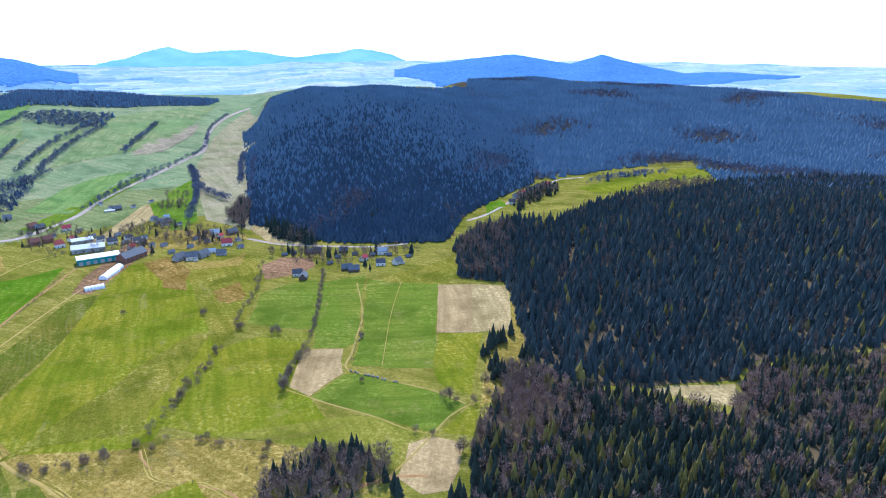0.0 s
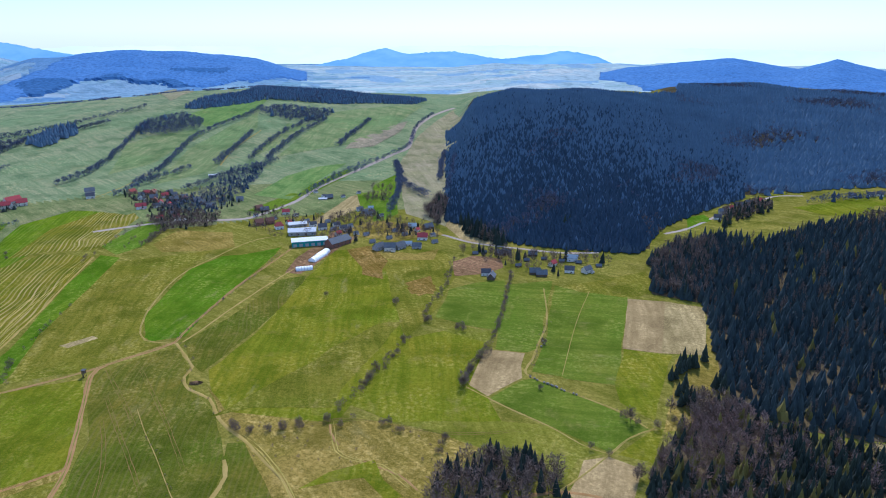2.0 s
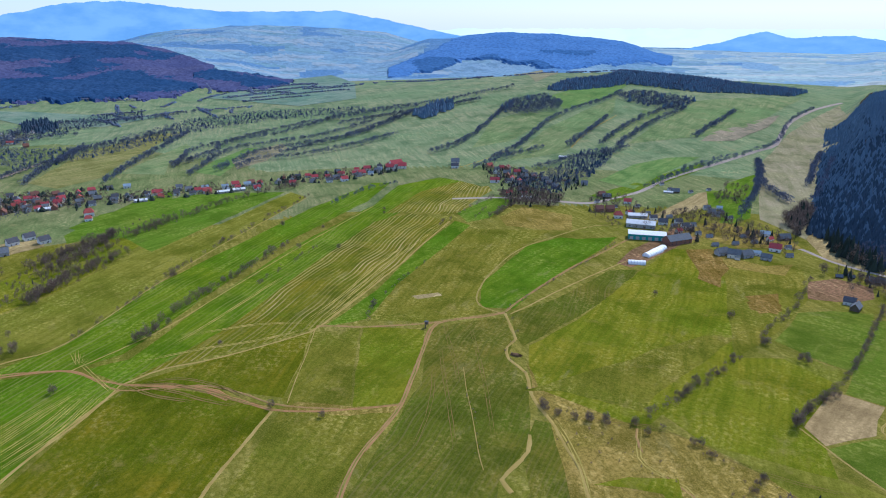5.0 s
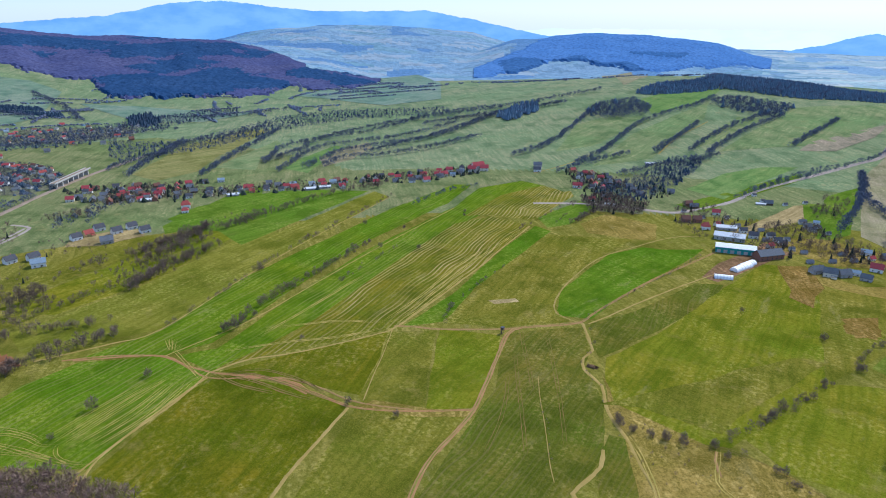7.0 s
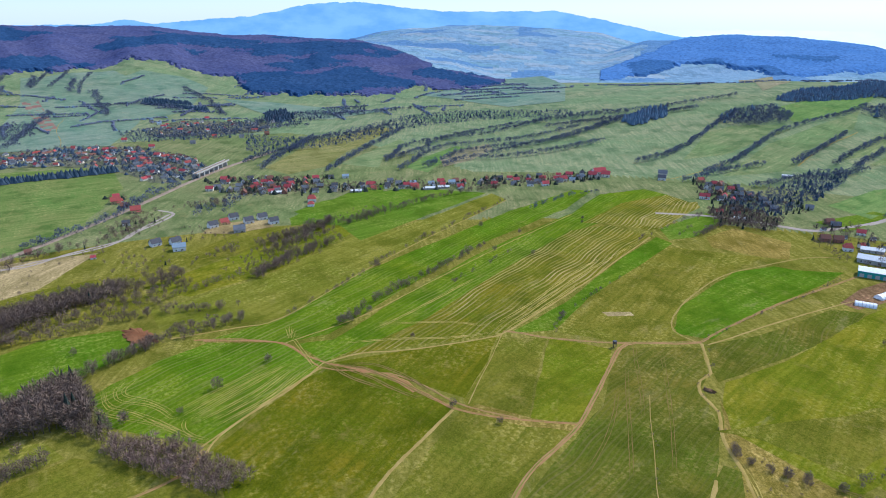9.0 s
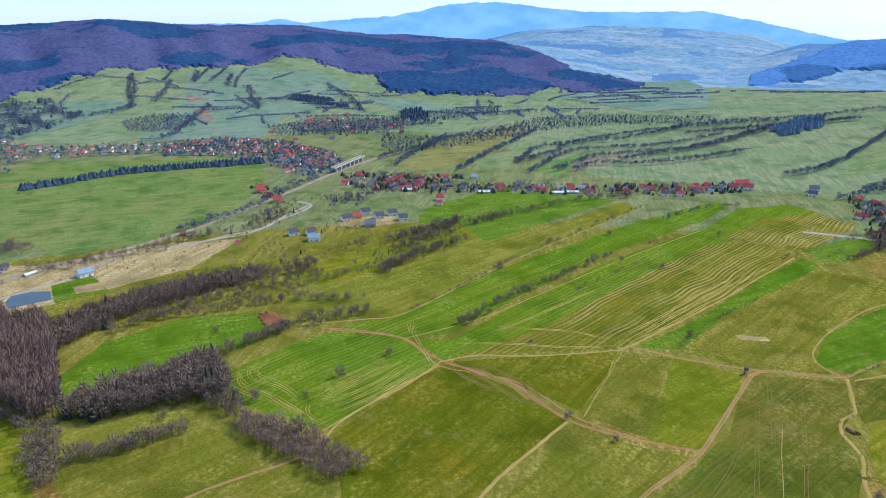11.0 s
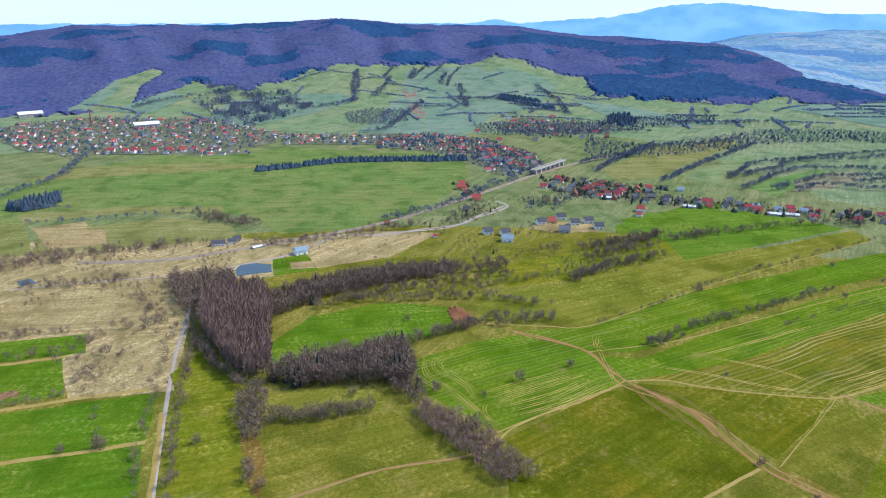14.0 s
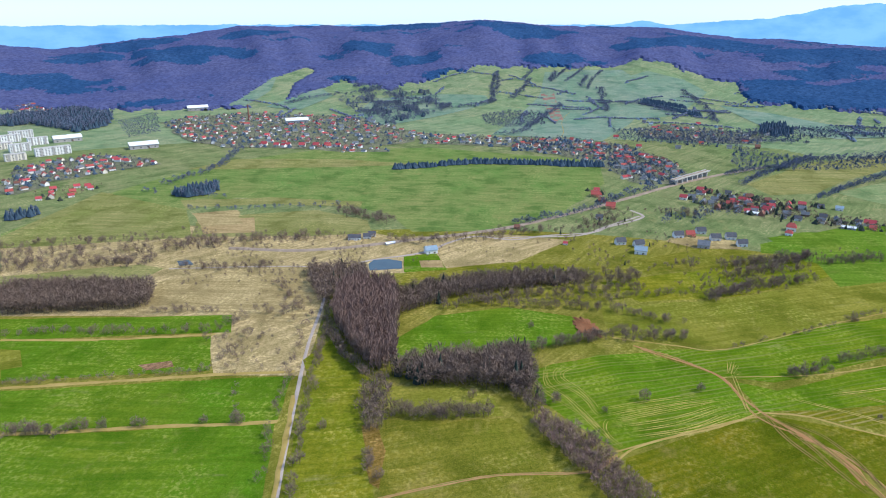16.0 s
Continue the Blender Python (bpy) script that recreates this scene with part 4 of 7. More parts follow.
field("sprout", [(-320, 393), (-313, 439), (-318, 532), (-299, 550), (-286, 501), (-279, 423), (-278, 364), (-277, 354), (-296, 367)], "young crop beside the sandy track")
field("vivid", [(-353, 392), (-381, 446), (-405, 533), (-397, 581), (-367, 621), (-355, 569), (-348, 503), (-328, 399)], "lush green field")
field("green", [(-296, 545), (-305, 625), (-276, 652), (-238, 605), (-195, 508), (-163, 445), (-164, 374), (-163, 330), (-181, 317), (-204, 304), (-224, 305), (-251, 328), (-275, 359), (-276, 419)], "large bright green hay meadow")
field("olive", [(-276, 653), (-239, 658), (-191, 655), (-163, 586), (-157, 501), (-162, 447), (-195, 508), (-234, 589)], "olive meadow with brown patches")
field("worn", [(-197, 545), (-192, 567), (-174, 560), (-170, 539), (-188, 533)], "brown damp patch in the meadow")
field("green", [(-165, 345), (-162, 446), (-140, 466), (-102, 458), (-96, 422), (-100, 389), (-84, 377), (-69, 353), (-91, 333), (-132, 333)], "green hay meadow below the hedge")
field("yellow", [(-140, 466), (-129, 479), (-97, 475), (-101, 454)], "dry knoll beside the hedge")
field("paddock", [(-159, 552), (-141, 576), (-115, 591), (-98, 478), (-123, 481), (-153, 489)], "lush green paddock")
field("paddock", [(-110, 580), (-73, 599), (-67, 509), (-65, 456), (-71, 447), (-94, 446), (-102, 513)], "lush green field strip")
field("paddock", [(-69, 588), (-48, 580), (-40, 471), (-40, 417), (-62, 419), (-61, 467)], "bright green field strip")
field("paddock", [(-48, 578), (-5, 583), (-5, 472), (-6, 417), (-40, 415), (-41, 471)], "bright green mown field")
field("green", [(-3, 472), (30, 472), (21, 414), (18, 379), (-3, 394), (-8, 417)], "green field corner")
field("fallow", [(-5, 575), (27, 576), (23, 474), (-4, 472)], "brown fallow plot")
field("straw", [(27, 576), (58, 572), (54, 479), (23, 474)], "pale straw plot by the forest")
field("fallow", [(-101, 444), (-72, 445), (-68, 408), (-84, 378), (-100, 389)], "brown fallow plot between tracks")
field("paddock", [(-67, 405), (-60, 409), (-29, 396), (-3, 383), (15, 369), (1, 349), (-6, 339), (-42, 356), (-82, 376)], "bright green meadow")
field("green", [(15, 367), (22, 372), (17, 336), (-1, 338)], "grass corner by the forest")
field("olive", [(-62, 589), (-37, 607), (9, 652), (17, 591), (-8, 577), (-45, 581)], "meadow under the forest edge")
field("rough", [(61, 572), (64, 536), (63, 455), (55, 406), (34, 374), (22, 369), (28, 408), (32, 467), (53, 478)], "straw margin along the forest")
field("fallow", [(-19, 328), (-6, 335), (11, 329), (8, 304), (3, 286), (-10, 283), (-24, 297)], "bleached fallow corner")
field("rough", [(-169, 320), (-132, 331), (-97, 329), (-75, 322), (-86, 289), (-96, 265), (-118, 261), (-154, 301)], "rough brown pasture with furrows")
field("rough", [(-263, 340), (-233, 316), (-170, 322), (-154, 301), (-118, 261), (-109, 239), (-144, 232), (-205, 290), (-229, 305)], "rough straw pasture")
field("yellow", [(-132, 333), (-69, 353), (-42, 356), (-6, 338), (-22, 328), (-29, 301), (-47, 323), (-75, 322), (-100, 330)], "yellowish grass bank")
field("straw", [(132, 387), (148, 392), (189, 394), (178, 365), (144, 380)], "sunlit straw clearing in the forest")
field("soil", [(-177, 628), (-163, 653), (-132, 650), (-124, 625), (-134, 603), (-164, 587)], "reddish bare garden soil")
field("soil", [(-323, 551), (-333, 596), (-334, 622), (-335, 658), (-341, 713), (-325, 724), (-300, 691), (-306, 643), (-305, 597), (-306, 551)], "reddish trodden farmyard soil")
field("straw", [(-382, 670), (-382, 756), (-391, 861), (-378, 881), (-351, 805), (-365, 721), (-364, 663)], "straw-coloured plots behind the farm")
field("vivid", [(-390, 878), (-370, 893), (-335, 824), (-349, 800)], "green garden plot")
field("rough", [(-270, 641), (-220, 641), (-203, 664), (-197, 628), (-236, 616), (-261, 618)], "rough ground behind the cottages")
field("vivid", [(-486, 749), (-474, 967), (-464, 1029), (-448, 994), (-452, 848), (-444, 744)], "bright green field by the main road")
field("yellow", [(-456, 1358), (-512, 1821), (-410, 1536), (-257, 941), (-221, 750), (-284, 790), (-395, 1054)], "pale meadow along the stream")
field("vivid", [(-387, 934), (-381, 1015), (-294, 788), (-306, 733)], "green paddock strip")
field("straw", [(-221, 750), (-269, 948), (-285, 1061), (-224, 872), (-191, 756), (-141, 693), (-187, 699)], "straw verge under the forest", wave=3)
field("green", [(189, 951), (339, 1072), (436, 1097), (410, 1024), (292, 983), (259, 910), (218, 904)], "green meadow in the side valley")
field("vivid", [(54, 873), (76, 892), (84, 863), (54, 811)], "small green meadow in the side valley")
field("yellow", [(166, 1041), (189, 1093), (198, 1045), (177, 986)], "straw slope in the side valley")
field("yellow", [(-6, 854), (22, 871), (31, 802), (15, 740), (12, 796)], "pale bushy slope in the side valley")
field("green", [(-804, 863), (-921, 1045), (-920, 1113), (-852, 1167), (-824, 1149), (-808, 1029), (-789, 942)], "smooth green knoll field")
field("vivid", [(-951, 1268), (-952, 1448), (-887, 1494), (-845, 1377), (-845, 1187)], "green field below the knoll wood")
field("olive", [(-699, 836), (-784, 1033), (-833, 1359), (-756, 1227), (-706, 1047), (-662, 937)], "olive strip field")
field("green", [(-654, 1027), (-692, 1157), (-721, 1288), (-686, 1316), (-656, 1197), (-644, 1097)], "green strip field")
field("olive", [(-613, 1047), (-644, 1196), (-699, 1465), (-590, 1800), (-526, 1401), (-526, 1228)], "wide pale green slope")
field("heath", [(-533, 1155), (-548, 1230), (-527, 1490), (-499, 1363), (-495, 1204)], "brownish grass on the slope")
field("vivid", [(-525, 828), (-538, 942), (-521, 1014), (-485, 1057), (-479, 937), (-464, 818)], "bright green field")
field("green", [(-1076, 367), (-1125, 421), (-1234, 548), (-1190, 538), (-1090, 452), (-1017, 412)], "green strip field")
field("vivid", [(-1001, 453), (-1055, 513), (-1111, 606), (-1075, 619), (-1008, 528), (-947, 467)], "bright green strip field")
field("yellow", [(-1107, 252), (-1299, 391), (-1386, 537), (-1359, 595), (-1169, 411), (-1067, 339), (-1040, 270)], "straw-yellow strip field")
field("yellow", [(-1035, 532), (-1076, 587), (-1094, 666), (-1055, 653), (-993, 571), (-971, 508)], "straw-yellow strip field")
field("vivid", [(-827, 219), (-859, 267), (-872, 387), (-819, 450), (-785, 339), (-747, 240)], "bright green meadow by the houses")
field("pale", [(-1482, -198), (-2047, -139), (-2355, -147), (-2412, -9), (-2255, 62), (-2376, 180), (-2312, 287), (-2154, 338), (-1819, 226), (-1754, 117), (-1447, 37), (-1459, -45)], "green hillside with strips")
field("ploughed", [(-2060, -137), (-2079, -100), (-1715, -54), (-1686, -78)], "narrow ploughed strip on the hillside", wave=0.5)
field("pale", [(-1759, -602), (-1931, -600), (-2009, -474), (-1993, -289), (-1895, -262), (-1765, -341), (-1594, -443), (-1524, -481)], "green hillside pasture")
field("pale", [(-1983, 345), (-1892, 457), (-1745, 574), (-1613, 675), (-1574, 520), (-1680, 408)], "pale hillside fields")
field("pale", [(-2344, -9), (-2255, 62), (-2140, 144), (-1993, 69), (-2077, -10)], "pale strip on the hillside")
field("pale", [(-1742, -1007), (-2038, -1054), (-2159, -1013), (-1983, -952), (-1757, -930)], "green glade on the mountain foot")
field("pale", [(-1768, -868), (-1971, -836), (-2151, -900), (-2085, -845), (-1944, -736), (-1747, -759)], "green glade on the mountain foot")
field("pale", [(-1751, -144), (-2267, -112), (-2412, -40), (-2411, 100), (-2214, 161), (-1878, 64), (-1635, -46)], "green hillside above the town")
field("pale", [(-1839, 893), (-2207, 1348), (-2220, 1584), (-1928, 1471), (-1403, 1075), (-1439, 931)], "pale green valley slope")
field("yellow", [(-1680, 2023), (-1687, 2203), (-1168, 1599), (-1105, 1418)], "pale field in front of the blue hill")
track([(-326, 391), (-334, 372), (-348, 347), (-347, 331), (-330, 308), (-305, 275), (-282, 243), (-271, 220), (-261, 196), (-248, 175), (-237, 162), (-220, 141)], 4.2)
track([(-326, 391), (-339, 363), (-354, 335), (-383, 297), (-403, 280), (-412, 270)], 3.2)
track([(-326, 391), (-334, 428), (-346, 500), (-350, 562), (-354, 620), (-361, 668)], 3.4)
track([(-320, 392), (-320, 417), (-322, 484), (-321, 537), (-319, 565)], 2.0, M_SAND, "sandy farm track towards white tunnels", False)
track([(-328, 388), (-349, 387), (-369, 406), (-393, 451), (-415, 518), (-415, 575), (-410, 631), (-392, 660)], 2.1, M_SAND, "straw-edged field boundary track")
track([(-324, 389), (-304, 373), (-289, 360), (-285, 346), (-273, 334), (-252, 327), (-236, 312), (-220, 300), (-206, 293), (-185, 278), (-165, 264), (-150, 249)], 3.1, M_SAND, "straw-lined ditch between fields", False)
track([(-287, 303), (-265, 283), (-241, 263), (-216, 241), (-203, 231)], 0.8, M_SAND, "straw line in the young crop", False)
track([(-206, 273), (-197, 260), (-194, 245), (-191, 232), (-181, 228)], 3.7, M_SAND, "straw headland", False)
track([(-505, 59), (-489, 90), (-472, 113), (-447, 121), (-423, 135), (-404, 153), (-365, 172), (-334, 183), (-317, 197), (-299, 218), (-282, 242)], 2.7, M_REDDIRT, "reddish muddy farm track")
track([(-423, 135), (-386, 167), (-360, 173), (-335, 183)], 3.4, M_REDDIRT, "second muddy wheel track")
track([(-429, 130), (-430, 159), (-418, 194), (-408, 252), (-410, 271), (-430, 319), (-469, 405), (-501, 467), (-536, 539)], 2.5, M_SAND, "straw field margin", False)
track([(-429, 130), (-406, 101), (-383, 63), (-367, 43), (-356, 37)], 2.1, M_SAND, "straw field margin", False)
track([(-332, 182), (-310, 148), (-294, 123), (-276, 103)], 3.1, M_SAND, "straw field margin", False)
track([(-408, 266), (-381, 241), (-356, 216), (-333, 194)], 1.0, M_SAND, "straw fence line", False)
track([(-472, 113), (-491, 182), (-531, 264), (-584, 370), (-650, 518)], 1.6, M_SAND, "straw field margin", False)
track([(-521, 37), (-517, 87), (-519, 124), (-586, 219), (-653, 324), (-746, 484)], 1.9, M_SAND, "straw field margin", False)
track([(-365, 36), (-391, 74), (-415, 111), (-423, 126)], 2.0, M_SAND, "straw field margin", False)
track([(-294, -93), (-311, -65), (-329, -30), (-343, 20), (-362, 36)], 3.0, M_DIRT, "dirt track along the hedge")
track([(-510, 53), (-495, 85), (-469, 113), (-423, 126), (-409, 143), (-392, 161), (-362, 169)], 2.4, M_REDDIRT, "reddish farm track")
track([(-65, 466), (-65, 437), (-67, 420), (-60, 411), (-29, 396), (-3, 384), (14, 369)], 1.9, M_SAND, "field track with stone edge")
track([(-100, 387), (-72, 371), (-42, 356), (-21, 342), (-6, 337)], 1.6, M_SAND, "grassy field track")
track([(18, 371), (4, 356), (-7, 334), (-23, 305), (-33, 291), (-43, 282)], 2.0, M_SAND, "grassy farm track")
track([(-7, 298), (-24, 298), (-41, 291), (-51, 282), (-58, 274)], 3.5, M_DIRT, "pale dirt path through the grove", False)
track([(-166, 321), (-156, 306), (-130, 292), (-110, 287), (-97, 278)], 2.5, M_DIRT, "eroded furrow", False)
track([(-38, 582), (-42, 514), (-42, 433), (-42, 420)], 0.7, M_SAND, "faint mown line", False)
track([(-78, 578), (-65, 509), (-65, 461)], 1.9, M_SAND, "grassy lane", True)
road([(-605, 613), (-567, 658), (-532, 684), (-501, 697), (-467, 715), (-457, 751), (-451, 810), (-458, 899), (-451, 1005), (-440, 1144), (-435, 1226), (-463, 1336), (-491, 1455), (-514, 1649), (-526, 1883)], 8.0, "grey main road lined with trees")
road([(-306, 733), (-276, 727), (-232, 719), (-211, 714), (-173, 695), (-115, 688), (-73, 687), (-38, 698)], 4.5, "village street under the wooded hill")
road([(28, 789), (55, 819), (93, 887), (126, 933), (173, 1012), (214, 1028)], 5.0, "narrow road in the side valley")
road([(-254, -135), (-281, -143), (-324, -157), (-385, -176), (-458, -198), (-534, -216), (-587, -233), (-622, -257), (-617, -305), (-589, -404)], 2.7, "narrow asphalt farm road")
road([(-646, -220), (-661, -204), (-680, -176), (-700, -155), (-731, -141), (-761, -115), (-758, -71), (-781, -34), (-805, 19), (-832, 38), (-860, 65), (-891, 84), (-917, 69)], 4.0, "pale country road")
ribbon("railway", [(-661, -376), (-669, -300), (-693, -245), (-730, -188), (-772, -123), (-822, -63), (-924, 23), (-989, 74), (-1050, 119), (-1143, 198), (-1247, 306)], 5.0, M_BALLAST, "railway line on a low ballast bank", "railway", up=0.8)
road([(-757, -92), (-769, -64), (-791, 5), (-834, 36), (-890, 79)], 3.6, "country road by the houses")
track([(-1393, -57), (-1534, -47), (-1715, -57), (-1855, -40)], 2.5, M_SAND, "pale hillside track", False)
track([(-672, 966), (-709, 1069), (-739, 1211)], 2.5, M_SAND, "pale field track", False)
track([(-727, 735), (-733, 806), (-749, 895)], 2.5, M_SAND, "pale field track", False)
track([(-351, -382), (-363, -347), (-376, -311), (-399, -245), (-416, -191)], 5.0, M_SAND, "straw margin between green fields", False)
track([(-304, -337), (-315, -298), (-328, -259), (-343, -206), (-353, -175)], 5.0, M_SAND, "straw margin between green fields", False)
track([(-414, -442), (-435, -355), (-459, -279)], 5.0, M_SAND, "straw margin between green fields", False)
track([(-385, -178), (-324, -158), (-283, -145), (-261, -139)], 5.0, M_SAND, "straw verge of the farm road", False)
track([(-403, 147), (-393, 165), (-367, 179), (-340, 187), (-321, 199), (-305, 213)], 2.2, M_DIRT, "muddy brown wheel track")
field("straw", [(-816, 113), (-816, 157), (-802, 192), (-776, 181), (-769, 132), (-788, 104)], "pale bare yards round new houses", wave=3)
field("rough", [(-353, 709), (-305, 749), (-235, 750), (-216, 714), (-261, 677), (-320, 679)], "trodden yards and gardens of the hamlet", wave=5)

field("rough", [(-163, 321), (-138, 330), (-123, 321), (-121, 305), (-132, 295), (-147, 298), (-157, 308)], "bare reddish-brown eroded bank", wave=6)
field("green", [(-155, 262), (-146, 280), (-129, 297), (-117, 282), (-102, 271), (-110, 266), (-128, 281), (-142, 272)], "green swale through the rough pasture", wave=3)
field("olive", [(-240, 307), (-218, 325), (-176, 338), (-175, 388), (-174, 472), (-198, 460), (-217, 368)], "drier corner of the hay meadow", wave=6)
field("worn", [(-294, 634), (-276, 653), (-239, 609), (-225, 561), (-246, 568)], "brown damp patch by the farm", wave=5)
field("worn", [(-203, 555), (-187, 579), (-169, 548), (-181, 532)], "brown damp patch in the meadow", wave=5)
field("green", [(-432, -189), (-472, -182), (-425, -143), (-356, -120), (-349, -154)], "bright green strip beside the farm road", wave=5)
field("soil", [(-400, -308), (-411, -289), (-404, -281), (-395, -297)], "bare brown scrape in the field", wave=2)
field("worn", [(-359, -121), (-364, -113), (-337, -99), (-302, -92), (-305, -99)], "rusty brown strip of dead bracken", wave=3)
field("straw", [(-781, -495), (-809, -445), (-748, -405), (-729, -451)], "pale fallow plot on the rise", wave=3)
field("yellow", [(-1024, -653), (-1122, -611), (-1160, -431), (-1146, -260), (-1096, -407), (-1045, -560)], "dry straw band across the wide field", wave=5)
field("yellow", [(-838, -547), (-879, -429), (-883, -295), (-859, -288), (-845, -413), (-804, -517)], "dry straw verge above the field", wave=5)
# ---- wheel lines, worn strips and furrows ----
M_STRAW_LINE = earthy("bleached_stubble", (0.37, 0.275, 0.085), (0.22, 0.19, 0.045), 1.4, flecks=(0.16, 0.155, 0.030))
M_MUD_LINE = earthy("brown_wheel_mud", (0.185, 0.110, 0.044), (0.135, 0.105, 0.030), 1.4, flecks=(0.10, 0.095, 0.024))


def wheel_line(points, width=0.5, material=None, label="bleached wheel line in the crop"):
    """A pair of worn wheel marks along a curve, thinning out at both ends."""
    layer[0] += 1
    line = smooth_line(points, 6.0)
    d = np.gradient(line, axis=0)
    side = np.stack([-d[:, 1], d[:, 0]], -1) / np.linalg.norm(d, axis=1)[:, None]
    g = np.random.default_rng(layer[0])
    n = len(line)
    fade = np.clip(np.minimum(np.arange(n), np.arange(n)[::-1]) / max(2.0, n / 5), 0.06, 1)
    verts, faces = [], []
    for off in (-1.0, 1.0):
        half = 0.42 * width * fade * g.uniform(0.45, 1.25, n)
        mid = line + side * (off + g.normal(0, 0.10, n))[:, None]
        for e in (-1, 1):
            q = mid + side * (e * half)[:, None]
            verts.append(np.stack([q[:, 0], q[:, 1], lift(q[:, 0], q[:, 1], 0.195)], -1))
        k, j = (len(verts) - 2) * n, np.arange(n - 1)
        faces.append(np.stack([k + j, k + n + j, k + n + j + 1, k + j + 1], -1)[:, ::-1])
    ob = new("wheel_line", mesh_of("wheel_line", np.concatenate(verts), np.concatenate(faces), [material or M_STRAW_LINE], None, True))
    return tagged(ob, label, "track", kind="structure")


wheel_line([(-466, -22), (-449, -20), (-436, -17), (-424, -8), (-412, 4), (-394, 22), (-377, 33), (-366, 40)], 0.55)
wheel_line([(-463, -13), (-449, -12), (-435, -10), (-422, 3), (-401, 16), (-379, 30), (-367, 43)], 0.55)
wheel_line([(-463, -11), (-449, -11), (-437, -8), (-423, 4), (-403, 18), (-381, 31), (-369, 44)], 0.55)
wheel_line([(-471, 4), (-458, -4), (-449, -5), (-440, -2), (-428, 12), (-416, 20), (-406, 24), (-399, 32)], 0.55)
wheel_line([(-469, 11), (-458, 2), (-450, 0), (-443, 4), (-434, 13), (-419, 22), (-408, 26)], 0.55)
wheel_line([(-399, 32), (-394, 30), (-387, 30), (-378, 34), (-369, 42)], 0.55)
wheel_line([(-404, 30), (-421, 60), (-438, 95)], 0.75)
wheel_line([(-397, 34), (-415, 66), (-435, 100)], 0.75)
wheel_line([(-393, 39), (-409, 72), (-432, 104)], 0.75)
wheel_line([(-388, 43), (-404, 75), (-430, 108)], 0.75)
wheel_line([(-383, 46), (-400, 81), (-427, 112)], 0.75)
wheel_line([(-402, 36), (-423, 72), (-441, 111)], 0.75)
wheel_line([(-384, 52), (-400, 85), (-427, 120)], 0.75)
wheel_line([(-412, 30), (-428, 60), (-442, 91)], 0.75)
wheel_line([(-478, 119), (-501, 122)], 0.7)
wheel_line([(-478, 119), (-502, 126)], 0.7)
wheel_line([(-477, 120), (-495, 128)], 0.7)
wheel_line([(-475, 121), (-484, 127)], 0.7)
wheel_line([(-479, 121), (-421, 122)], 0.7)
wheel_line([(-421, 134), (-409, 151), (-382, 165), (-352, 176), (-337, 185)], 1.3, M_MUD_LINE, "muddy brown wheel line across the pasture")
wheel_line([(-418, 137), (-397, 150), (-371, 160), (-354, 169)], 1.3, M_MUD_LINE, "muddy brown wheel line across the pasture")
wheel_line([(-421, 140), (-410, 160), (-382, 174), (-353, 180)], 1.3, M_MUD_LINE, "muddy brown wheel line across the pasture")
wheel_line([(-429, 131), (-401, 139), (-375, 154)], 1.3, M_MUD_LINE, "muddy brown wheel line across the pasture")
wheel_line([(-415, 266), (-439, 320), (-476, 391), (-508, 466), (-538, 532)], 1.2)
wheel_line([(-423, 265), (-447, 320), (-484, 390), (-516, 465)], 1.2)
wheel_line([(-412, 271), (-434, 323), (-468, 391)], 1.2)
wheel_line([(-459, 175), (-477, 217), (-504, 273), (-524, 315)], 1.2)
wheel_line([(-453, 149), (-439, 190), (-421, 229), (-413, 265)], 1.2)
wheel_line([(-466, 197), (-448, 238), (-424, 266)], 1.2)
wheel_line([(-354, 350), (-326, 327), (-295, 303), (-269, 281)], 0.45, M_MUD_LINE, "faint brown wheel line in the young crop")
wheel_line([(-330, 355), (-292, 323), (-252, 288), (-216, 254)], 0.45, M_MUD_LINE, "faint brown wheel line in the young crop")
wheel_line([(-302, 290), (-269, 255), (-242, 216)], 0.45, M_MUD_LINE, "faint brown wheel line in the young crop")
wheel_line([(-167, 325), (-160, 313), (-151, 298), (-139, 293), (-122, 292), (-107, 283), (-97, 276)], 0.9, None, "straw edge of an eroded bank")
wheel_line([(-212, 297), (-194, 288), (-170, 270), (-155, 255), (-147, 245)], 0.9, None, "straw edge of an eroded bank")
wheel_line([(-216, 298), (-200, 304), (-180, 315), (-164, 327), (-138, 331), (-103, 331), (-75, 338), (-46, 352)], 0.5, M_MUD_LINE, "thin dark ditch across the pasture")
wheel_line([(-323, 316), (-292, 289), (-255, 258), (-225, 232)], 0.5, M_MUD_LINE, "faint brown wheel line in the young crop")

# ---- single plants, as things with parts ----
def mesh_part(name, shape, material, parent, only=0, label=""):
    """One kind of face of a plant's shape as a part of its own."""
    v, f, i = shape
    f = f[i == only]
    used = np.unique(f)
    back = np.zeros(len(v), int)
    back[used] = np.arange(len(used))
    ob = new(name, mesh_of(name, v[used], back[f], [material]))
    ob.parent = parent
    return tagged(ob, label)


def trunk_shape(r, top, sides=6):
    return ring_tree([(r, 0), (r * 0.7, top * 0.5), (0, top)], sides, 5, 0.08)


def spruce_master(seed, material, label):
    ob = new("spruce_tree")
    mesh_part("trunk", trunk_shape(0.09, 0.5), M_BARK, ob)
    v, f, i = ring_tree([(0.5, 0.05), (1, 0.1), (0.66, 0.3), (0.86, 0.27), (0.5, 0.48), (0.66, 0.45), (0.32, 0.66), (0.44, 0.63), (0.14, 0.83), (0.22, 0.8), (0, 1)], 11, seed, 0.32)
    mesh_part("crown", (v, f, i), material, ob)
    return tagged(ob, label, "tree", "trees at the forest edge")


